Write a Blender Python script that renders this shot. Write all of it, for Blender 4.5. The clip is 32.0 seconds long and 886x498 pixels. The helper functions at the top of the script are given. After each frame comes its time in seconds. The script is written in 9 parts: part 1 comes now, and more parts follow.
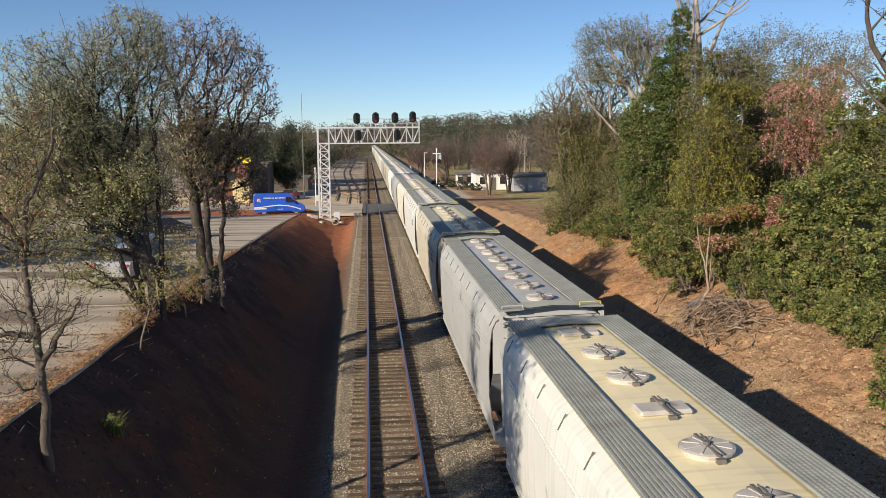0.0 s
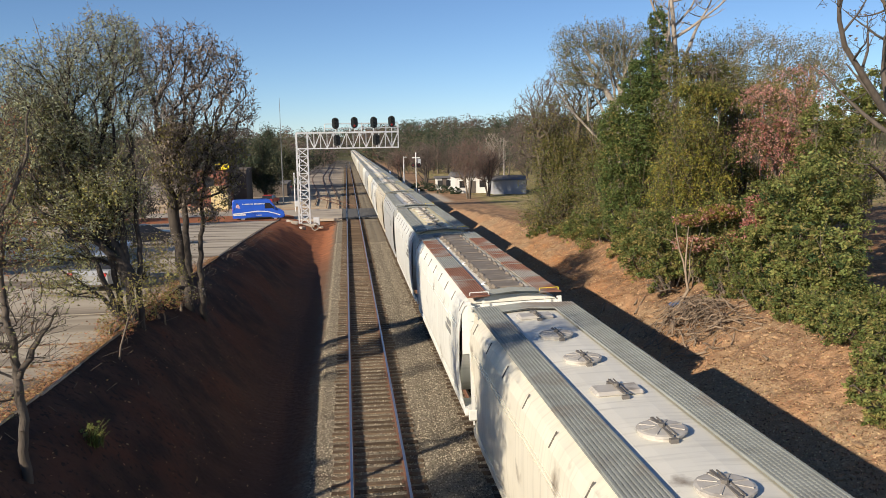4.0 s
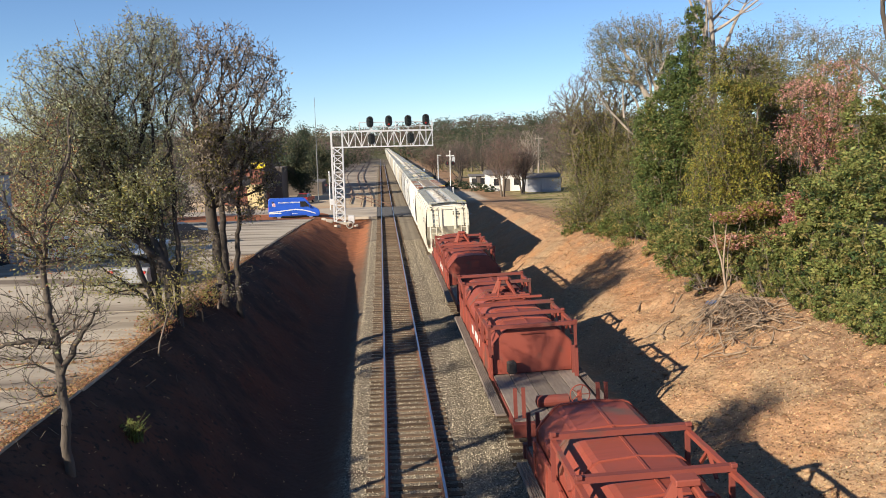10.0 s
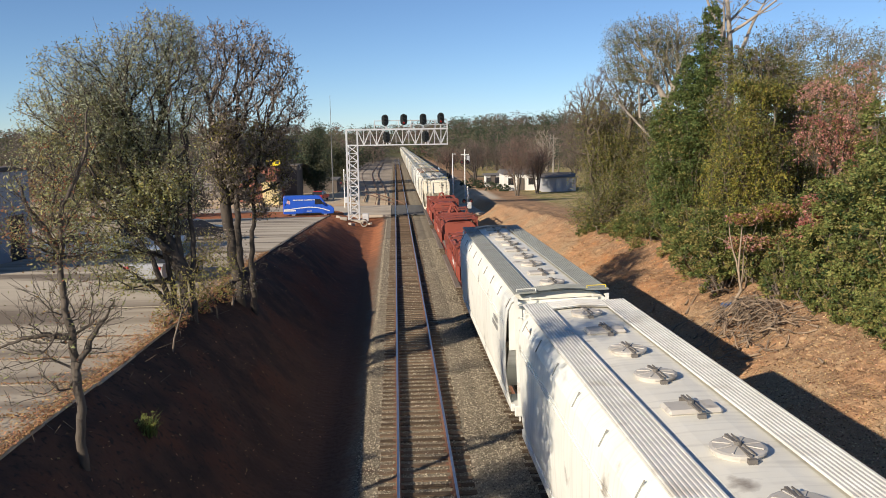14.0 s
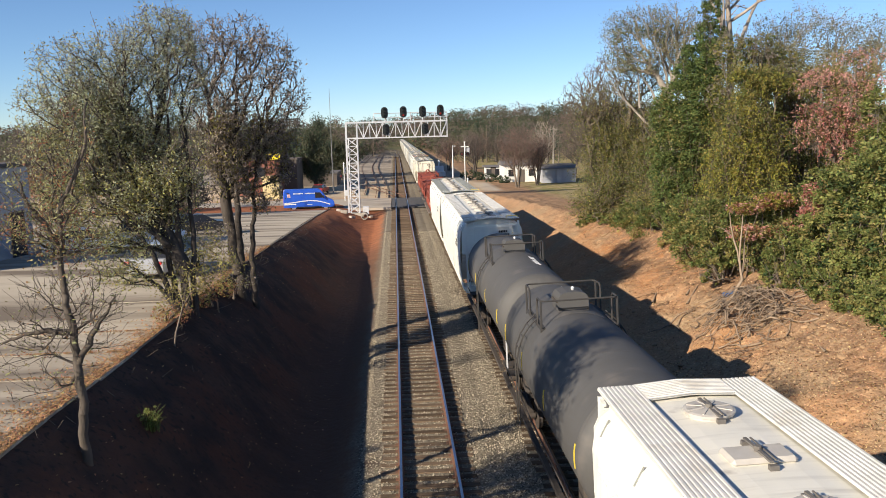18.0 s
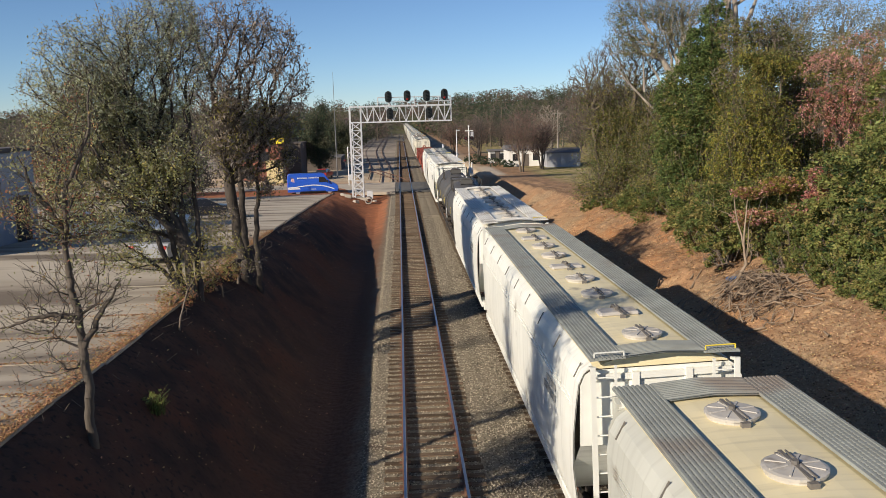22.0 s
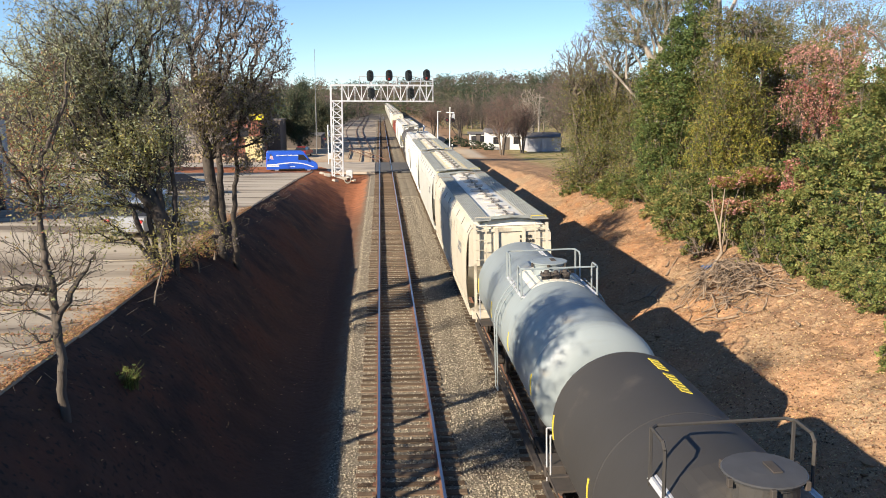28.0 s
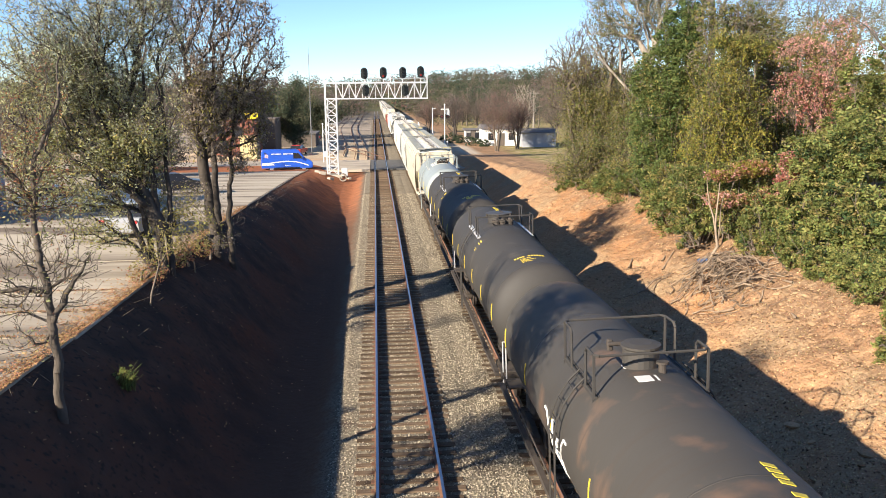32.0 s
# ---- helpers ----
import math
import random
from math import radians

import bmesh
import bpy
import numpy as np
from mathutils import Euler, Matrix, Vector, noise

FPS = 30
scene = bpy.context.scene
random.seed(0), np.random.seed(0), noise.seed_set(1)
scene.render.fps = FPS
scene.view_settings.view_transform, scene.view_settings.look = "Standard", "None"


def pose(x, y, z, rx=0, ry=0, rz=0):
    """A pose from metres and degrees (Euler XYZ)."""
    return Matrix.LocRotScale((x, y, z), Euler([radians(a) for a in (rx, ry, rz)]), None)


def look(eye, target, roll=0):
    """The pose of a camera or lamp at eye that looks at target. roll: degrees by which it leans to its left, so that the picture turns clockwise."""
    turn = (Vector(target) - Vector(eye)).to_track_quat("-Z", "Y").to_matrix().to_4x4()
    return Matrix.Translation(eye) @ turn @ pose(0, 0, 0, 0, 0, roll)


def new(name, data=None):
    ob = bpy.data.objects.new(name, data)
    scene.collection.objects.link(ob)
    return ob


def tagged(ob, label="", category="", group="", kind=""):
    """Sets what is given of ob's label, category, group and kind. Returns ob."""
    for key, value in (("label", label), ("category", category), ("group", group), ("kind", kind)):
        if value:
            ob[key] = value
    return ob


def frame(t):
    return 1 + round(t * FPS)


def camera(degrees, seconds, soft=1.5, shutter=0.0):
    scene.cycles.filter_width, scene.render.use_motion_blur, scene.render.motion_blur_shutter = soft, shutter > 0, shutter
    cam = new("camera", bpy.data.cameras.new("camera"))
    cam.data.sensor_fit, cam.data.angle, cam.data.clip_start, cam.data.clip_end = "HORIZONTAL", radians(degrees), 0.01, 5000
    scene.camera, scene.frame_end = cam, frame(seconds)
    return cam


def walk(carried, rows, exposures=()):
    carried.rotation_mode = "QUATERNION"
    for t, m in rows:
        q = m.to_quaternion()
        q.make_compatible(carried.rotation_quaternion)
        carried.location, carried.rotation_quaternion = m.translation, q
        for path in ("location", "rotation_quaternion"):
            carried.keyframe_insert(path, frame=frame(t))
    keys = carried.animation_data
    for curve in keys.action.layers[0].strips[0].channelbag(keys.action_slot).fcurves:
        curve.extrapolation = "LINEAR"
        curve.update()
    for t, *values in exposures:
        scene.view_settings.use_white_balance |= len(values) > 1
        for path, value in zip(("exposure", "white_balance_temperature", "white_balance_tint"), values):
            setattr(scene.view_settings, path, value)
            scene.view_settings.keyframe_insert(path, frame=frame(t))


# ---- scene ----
# the camera stands on an overpass above the left-hand rail and is held by a person
cam = camera(56.47, 32.0, 0.9)
CAM = [
    (0, pose(-0.620, -0.013, 8.927, 82.364, 0, -5.170) @ pose(0, 0, 0, 0, 0, -0.448)),
    (0.5, pose(-0.623, 0.002, 8.923, 82.314, 0, -5.361) @ pose(0, 0, 0, 0, 0, -0.564)),
    (1, pose(-0.623, 0.004, 8.925, 82.538, 0, -5.720) @ pose(0, 0, 0, 0, 0, -0.790)),
    (1.5, pose(-0.619, -0.003, 8.930, 82.707, 0, -5.830) @ pose(0, 0, 0, 0, 0, -0.617)),
    (2, pose(-0.631, -0.012, 8.927, 82.925, 0, -5.456) @ pose(0, 0, 0, 0, 0, -0.758)),
    (2.5, pose(-0.628, -0.027, 8.930, 83.211, 0, -5.487) @ pose(0, 0, 0, 0, 0, -0.954)),
    (3, pose(-0.630, -0.026, 8.933, 83.181, 0, -5.728) @ pose(0, 0, 0, 0, 0, -0.811)),
    (3.5, pose(-0.629, -0.017, 8.928, 82.937, 0, -6.404) @ pose(0, 0, 0, 0, 0, -0.784)),
    (5.5, pose(-0.628, -0.010, 8.918, 82.075, 0, -6.316) @ pose(0, 0, 0, 0, 0, -1.478)),
    (6, pose(-0.613, -0.010, 8.917, 82.253, 0, -6.083) @ pose(0, 0, 0, 0, 0, -1.336)),
    (6.5, pose(-0.628, -0.019, 8.923, 82.375, 0, -5.537) @ pose(0, 0, 0, 0, 0, -0.538)),
    (7, pose(-0.634, -0.023, 8.919, 82.073, 0, -5.308) @ pose(0, 0, 0, 0, 0, -0.645)),
    (7.5, pose(-0.629, -0.038, 8.918, 82.153, 0, -5.574) @ pose(0, 0, 0, 0, 0, -0.758)),
    (8, pose(-0.627, -0.021, 8.928, 82.244, 0, -5.427) @ pose(0, 0, 0, 0, 0, -0.688)),
    (8.5, pose(-0.626, -0.011, 8.922, 82.270, 0, -4.943) @ pose(0, 0, 0, 0, 0, -0.699)),
    (9, pose(-0.632, -0.003, 8.916, 82.289, 0, -4.627) @ pose(0, 0, 0, 0, 0, -0.805)),
    (9.5, pose(-0.635, 0.004, 8.919, 82.300, 0, -4.425) @ pose(0, 0, 0, 0, 0, -1.122)),
    (10, pose(-0.636, -0.002, 8.919, 82.533, 0, -4.151) @ pose(0, 0, 0, 0, 0, -1.347)),
    (10.5, pose(-0.626, 0.004, 8.926, 82.702, 0, -3.965) @ pose(0, 0, 0, 0, 0, -1.491)),
    (11, pose(-0.623, 0.008, 8.931, 82.920, 0, -3.832) @ pose(0, 0, 0, 0, 0, -1.699)),
    (11.5, pose(-0.620, 0.001, 8.930, 82.848, 0, -3.642) @ pose(0, 0, 0, 0, 0, -1.832)),
    (12, pose(-0.638, -0.004, 8.920, 82.610, 0, -3.287) @ pose(0, 0, 0, 0, 0, -1.352)),
    (12.5, pose(-0.634, -0.003, 8.930, 82.599, 0, -2.913) @ pose(0, 0, 0, 0, 0, -0.698)),
    (13, pose(-0.641, -0.006, 8.925, 82.639, 0, -3.038) @ pose(0, 0, 0, 0, 0, -0.684)),
    (13.5, pose(-0.635, 0.001, 8.924, 82.536, 0, -3.127) @ pose(0, 0, 0, 0, 0, -0.914)),
    (15.5, pose(-0.639, -0.003, 8.928, 82.282, 0, -3.376) @ pose(0, 0, 0, 0, 0, -0.781)),
    (16, pose(-0.631, 0.009, 8.916, 81.994, 0, -3.418) @ pose(0, 0, 0, 0, 0, -0.900)),
    (16.5, pose(-0.622, 0.009, 8.920, 81.746, 0, -3.438) @ pose(0, 0, 0, 0, 0, -0.943)),
    (17, pose(-0.636, 0.014, 8.920, 81.720, 0, -3.417) @ pose(0, 0, 0, 0, 0, -0.903)),
    (17.5, pose(-0.625, 0.019, 8.922, 81.918, 0, -3.391) @ pose(0, 0, 0, 0, 0, -1.209)),
    (18, pose(-0.626, 0.018, 8.917, 81.931, 0, -3.112) @ pose(0, 0, 0, 0, 0, -1.463)),
    (18.5, pose(-0.625, 0.014, 8.921, 81.676, 0, -2.739) @ pose(0, 0, 0, 0, 0, -1.508)),
    (19, pose(-0.635, 0.009, 8.918, 81.587, 0, -2.229) @ pose(0, 0, 0, 0, 0, -1.802)),
    (19.5, pose(-0.635, 0.006, 8.924, 81.667, 0, -2.342) @ pose(0, 0, 0, 0, 0, -1.858)),
    (20, pose(-0.629, 0.007, 8.922, 81.265, 0, -2.709) @ pose(0, 0, 0, 0, 0, -1.347)),
    (20.5, pose(-0.630, 0.008, 8.917, 81.075, 0, -3.017) @ pose(0, 0, 0, 0, 0, -1.067)),
    (21, pose(-0.617, -0.003, 8.922, 80.793, 0, -3.303) @ pose(0, 0, 0, 0, 0, -1.337)),
    (21.5, pose(-0.622, -0.003, 8.913, 80.478, 0, -2.992) @ pose(0, 0, 0, 0, 0, -1.388)),
    (22, pose(-0.614, -0.002, 8.922, 80.859, 0, -2.797) @ pose(0, 0, 0, 0, 0, -1.502)),
    (22.5, pose(-0.623, 0.001, 8.918, 80.969, 0, -2.764) @ pose(0, 0, 0, 0, 0, -1.328)),
    (23, pose(-0.636, 0.015, 8.911, 81.197, 0, -2.620) @ pose(0, 0, 0, 0, 0, -1.104)),
    (23.5, pose(-0.634, 0.015, 8.917, 81.964, 0, -3.186) @ pose(0, 0, 0, 0, 0, -0.666)),
    (24, pose(-0.618, 0.010, 8.917, 81.520, 0, -3.520) @ pose(0, 0, 0, 0, 0, -0.981)),
    (24.5, pose(-0.604, 0.027, 8.905, 79.864, 0, -3.488) @ pose(0, 0, 0, 0, 0, -1.668)),
    (25, pose(-0.609, 0.038, 8.899, 79.645, 0, -4.200) @ pose(0, 0, 0, 0, 0, -1.573)),
    (25.5, pose(-0.600, 0.021, 8.904, 80.787, 0, -4.996) @ pose(0, 0, 0, 0, 0, -1.243)),
    (27.5, pose(-0.613, 0.005, 8.912, 79.311, 0, -4.391) @ pose(0, 0, 0, 0, 0, 0.125)),
    (28, pose(-0.636, -0.003, 8.916, 79.572, 0, -4.336) @ pose(0, 0, 0, 0, 0, 0.208)),
    (28.5, pose(-0.610, -0.011, 8.930, 80.765, 0, -5.594) @ pose(0, 0, 0, 0, 0, -0.251)),
    (29, pose(-0.623, -0.014, 8.925, 80.718, 0, -6.031) @ pose(0, 0, 0, 0, 0, -0.106)),
    (29.5, pose(-0.611, -0.008, 8.916, 80.226, 0, -5.984) @ pose(0, 0, 0, 0, 0, -0.326)),
    (30, pose(-0.617, 0.000, 8.916, 80.048, 0, -6.324) @ pose(0, 0, 0, 0, 0, -0.349)),
    (30.5, pose(-0.628, -0.001, 8.908, 79.763, 0, -6.208) @ pose(0, 0, 0, 0, 0, -0.324)),
    (31, pose(-0.628, 0.005, 8.913, 79.336, 0, -5.949) @ pose(0, 0, 0, 0, 0, -0.459)),
    (31.5, pose(-0.620, 0.016, 8.917, 79.007, 0, -5.762) @ pose(0, 0, 0, 0, 0, -0.301)),
    (32, pose(-0.620, 0.009, 8.909, 79.353, 0, -4.586) @ pose(0, 0, 0, 0, 0, -0.455)),
]
walk(cam, CAM, exposures=[(0, 0.44, 6720, 11), (2, 0.41, 6720, 11), (3, 0.41, 6720, 11), (6, 0.61, 6720, 11), (8, 0.76, 6720, 11), (9, 0.73, 6720, 11), (10, 0.76, 6720, 11), (11, 0.76, 6720, 11), (12, 0.51, 6720, 11), (13, 0.43, 6720, 11), (15.5, 0.59, 6640, 11), (16, 0.59, 6640, 11), (17, 0.84, 6640, 11), (18, 0.69, 6640, 11), (19, 0.46, 6640, 11), (20, 0.41, 6600, 11), (21, 0.25, 6600, 11), (22, 0.29, 6600, 11), (23, 0.44, 6600, 11), (24, 0.49, 6600, 11), (25, 0.51, 6600, 11), (27.5, 0.91, 6720, 11), (28, 0.98, 6720, 11), (29, 1.06, 6720, 11), (30, 1.09, 6720, 11), (31, 1.04, 6720, 11), (32, 1.23, 6720, 11)])

# ---- sky and sun: low autumn sun behind the camera's left shoulder ----
LIGHT = Vector((1.0, 0.84, -0.555)).normalized()
world = bpy.data.worlds.new("sky")
scene.world = world
world.use_nodes = True
wn = world.node_tree
sky = wn.nodes.new("ShaderNodeTexSky")
sky.sky_type = 'NISHITA'
sky.sun_disc = False
sky.sun_elevation = math.asin(-LIGHT.z)
sky.sun_rotation = math.atan2(-LIGHT.x, -LIGHT.y)
sky.air_density, sky.dust_density, sky.ozone_density = 0.72, 0.0, 5.0
wn.nodes["Background"].inputs[1].default_value = 0.086
wn.links.new(sky.outputs[0], wn.nodes["Background"].inputs[0])
sun = new("sun", bpy.data.lights.new("sun", 'SUN'))
sun.data.energy, sun.data.angle, sun.data.color = 5.0, radians(0.53), (1.0, 0.89, 0.73)
sun.matrix_world = look((-60, -45, 40), Vector((-60, -45, 40)) + LIGHT)

# ---- materials ----


def mat(name, color, rough=0.7, color2=None, scale=4.0, metal=0.0, bump=0.0, bump_scale=60.0, spots=None, spot_amount=0.5,
        spot_scale=1.2, stretch=(1, 1, 1), jitter=0.0, island=0.0, spec=0.5, streak=None):
    """A surface with variation at two scales; spots: a second stain colour; jitter: change from piece to piece."""
    m = bpy.data.materials.new(name)
    m.use_nodes = True
    n, l = m.node_tree.nodes, m.node_tree.links
    b = n["Principled BSDF"]
    b.inputs["Roughness"].default_value, b.inputs["Metallic"].default_value = rough, metal
    b.inputs["Specular IOR Level"].default_value = spec
    tc = n.new("ShaderNodeTexCoord")
    mp = n.new("ShaderNodeMapping")
    mp.inputs["Scale"].default_value = stretch
    l.new(tc.outputs["Object"], mp.inputs[0])

    def noise_at(s, detail=5.0):
        t = n.new("ShaderNodeTexNoise")
        t.inputs["Scale"].default_value, t.inputs["Detail"].default_value = s, detail
        l.new(mp.outputs[0], t.inputs["Vector"])
        return t

    def ramp(src, lo, hi):
        r = n.new("ShaderNodeMapRange")
        r.inputs["From Min"].default_value, r.inputs["From Max"].default_value = lo, hi
        l.new(src, r.inputs["Value"])
        return r.outputs[0]

    def blend(fac, a, c):
        x = n.new("ShaderNodeMix")
        x.data_type = 'RGBA'
        l.new(fac, x.inputs["Factor"])
        for sock, v in ((x.inputs["A"], a), (x.inputs["B"], c)):
            if isinstance(v, tuple):
                sock.default_value = (*v[:3], 1)
            else:
                l.new(v, sock)
        return x.outputs["Result"]

    c2 = color2 or tuple(v * 0.75 for v in color)
    out = blend(ramp(noise_at(scale).outputs["Fac"], 0.3, 0.7), color, c2)
    if spots:
        out = blend(ramp(noise_at(spot_scale, 8.0).outputs["Fac"], 0.72 - 0.3 * spot_amount, 0.8 - 0.2 * spot_amount), out, spots)
    if streak:
        s2 = n.new("ShaderNodeTexNoise")
        s2.inputs["Scale"].default_value, s2.inputs["Detail"].default_value = 1.0, 4.0
        mp2 = n.new("ShaderNodeMapping")
        mp2.inputs["Scale"].default_value = streak[1]
        l.new(tc.outputs["Object"], mp2.inputs[0])
        l.new(mp2.outputs[0], s2.inputs["Vector"])
        out = blend(ramp(s2.outputs["Fac"], 0.5, 0.85), out, streak[0])
    if jitter or island:
        src = n.new("ShaderNodeNewGeometry").outputs["Random Per Island"] if island else n.new("ShaderNodeObjectInfo").outputs["Random"]
        hsv = n.new("ShaderNodeHueSaturation")
        amount = jitter or island
        r = n.new("ShaderNodeMapRange")
        r.inputs["To Min"].default_value, r.inputs["To Max"].default_value = 1 - amount, 1 + amount
        l.new(src, r.inputs["Value"])
        l.new(r.outputs[0], hsv.inputs["Value"])
        l.new(out, hsv.inputs["Color"])
        out = hsv.outputs["Color"]
    l.new(out, b.inputs["Base Color"])
    if bump:
        bm_ = n.new("ShaderNodeBump")
        bm_.inputs["Strength"].default_value, bm_.inputs["Distance"].default_value = bump, 0.02
        l.new(noise_at(bump_scale).outputs["Fac"], bm_.inputs["Height"])
        l.new(bm_.outputs[0], b.inputs["Normal"])
    return m


def leaf_mat(name, color, amount=0.45, hue=0.04):
    """Leaves: colour differs from leaf to leaf, some light comes through."""
    m = bpy.data.materials.new(name)
    m.use_nodes = True
    n, l = m.node_tree.nodes, m.node_tree.links
    b = n["Principled BSDF"]
    b.inputs["Roughness"].default_value = 0.62
    b.inputs["Specular IOR Level"].default_value = 0.3
    g = n.new("ShaderNodeNewGeometry")
    hsv = n.new("ShaderNodeHueSaturation")
    hsv.inputs["Color"].default_value = (*color, 1)
    for sock, lo, hi, mul in (("Value", 1 - amount, 1 + amount, 1.0), ("Hue", 0.5 - hue, 0.5 + hue, 7.31)):
        fr = n.new("ShaderNodeMath")
        fr.operation = 'MULTIPLY'
        fr.inputs[1].default_value = mul
        l.new(g.outputs["Random Per Island"], fr.inputs[0])
        fc = n.new("ShaderNodeMath")
        fc.operation = 'FRACT'
        l.new(fr.outputs[0], fc.inputs[0])
        r = n.new("ShaderNodeMapRange")
        r.inputs["To Min"].default_value, r.inputs["To Max"].default_value = lo, hi
        l.new(fc.outputs[0], r.inputs["Value"])
        l.new(r.outputs[0], hsv.inputs[sock])
    l.new(hsv.outputs[0], b.inputs["Base Color"])
    tr = n.new("ShaderNodeBsdfTranslucent")
    l.new(hsv.outputs[0], tr.inputs["Color"])
    mx = n.new("ShaderNodeMixShader")
    mx.inputs[0].default_value = 0.42
    l.new(b.outputs[0], mx.inputs[1])
    l.new(tr.outputs[0], mx.inputs[2])
    l.new(mx.outputs[0], n["Material Output"].inputs["Surface"])
    return m


M_BALLAST = mat("ballast", (0.315, 0.27, 0.20), 0.95, (0.155, 0.132, 0.10), 11.0, bump=0.9, bump_scale=28, spots=(0.135, 0.105, 0.08), spot_scale=0.6, spec=0.12)
M_STONE = mat("ballast_stone", (0.37, 0.325, 0.245), 0.9, (0.22, 0.19, 0.146), 6.0, island=0.65, spec=0.12)
M_TIE = mat("tie_wood", (0.105, 0.07, 0.047), 0.9, (0.16, 0.12, 0.082), 7.0, bump=0.4, bump_scale=40, stretch=(0.3, 4, 4), jitter=0.35, spec=0.12)
M_RAILTOP = mat("rail_head_steel", (0.42, 0.43, 0.46), 0.28, (0.34, 0.35, 0.38), 3.0, metal=1.0)
M_RUST = mat("rail_rust", (0.14, 0.065, 0.04), 0.85, (0.20, 0.10, 0.06), 8.0)
M_CONCRETE = mat("concrete", (0.42, 0.38, 0.32), 0.9, (0.30, 0.27, 0.23), 1.2, bump=0.25, bump_scale=40, spots=(0.22, 0.19, 0.16), spot_scale=0.5, spec=0.12)
# long dark streaks: stains, with thin shadows across the lot put into the colour
M_ASPHALT = mat("old_asphalt", (0.55, 0.485, 0.385), 0.9, (0.40, 0.345, 0.27), 0.5, stretch=(0.18, 1, 1), spec=0.1, bump=0.3, bump_scale=50, spots=(0.20, 0.165, 0.13), spot_scale=0.55, spot_amount=0.75)
M_GALV = mat("galvanised_steel", (0.62, 0.63, 0.64), 0.5, (0.5, 0.51, 0.52), 3.0, metal=0.3)
M_BLACK = mat("black_paint", (0.012, 0.012, 0.013), 0.5, (0.02, 0.02, 0.02), 5.0)
M_DARKSTEEL = mat("dirty_running_gear", (0.07, 0.055, 0.045), 0.8, (0.04, 0.035, 0.03), 5.0)
M_BARK = mat("grey_bark", (0.115, 0.095, 0.078), 0.95, (0.065, 0.053, 0.043), 6.0, bump=0.8, bump_scale=25, stretch=(1, 1, 0.25))
M_BARKPALE = mat("pale_bark", (0.40, 0.35, 0.29), 0.9, (0.22, 0.185, 0.15), 3.0, bump=0.4, bump_scale=20, stretch=(1, 1, 0.3))
# the grey bark again, darker: crown shade on the oak trunks is in the colour
M_OAKBARK = mat("dark_oak_bark", (0.07, 0.057, 0.047), 0.95, (0.04, 0.033, 0.028), 6.0, bump=0.8, bump_scale=25, stretch=(1, 1, 0.25))
M_OAKTWIG = mat("oak_twigs", (0.15, 0.125, 0.10), 0.95, (0.09, 0.075, 0.06), 4.0)
M_TWIG = mat("dry_branches", (0.19, 0.15, 0.115), 0.95, (0.10, 0.08, 0.062), 4.0)

# ---- mesh helpers ----


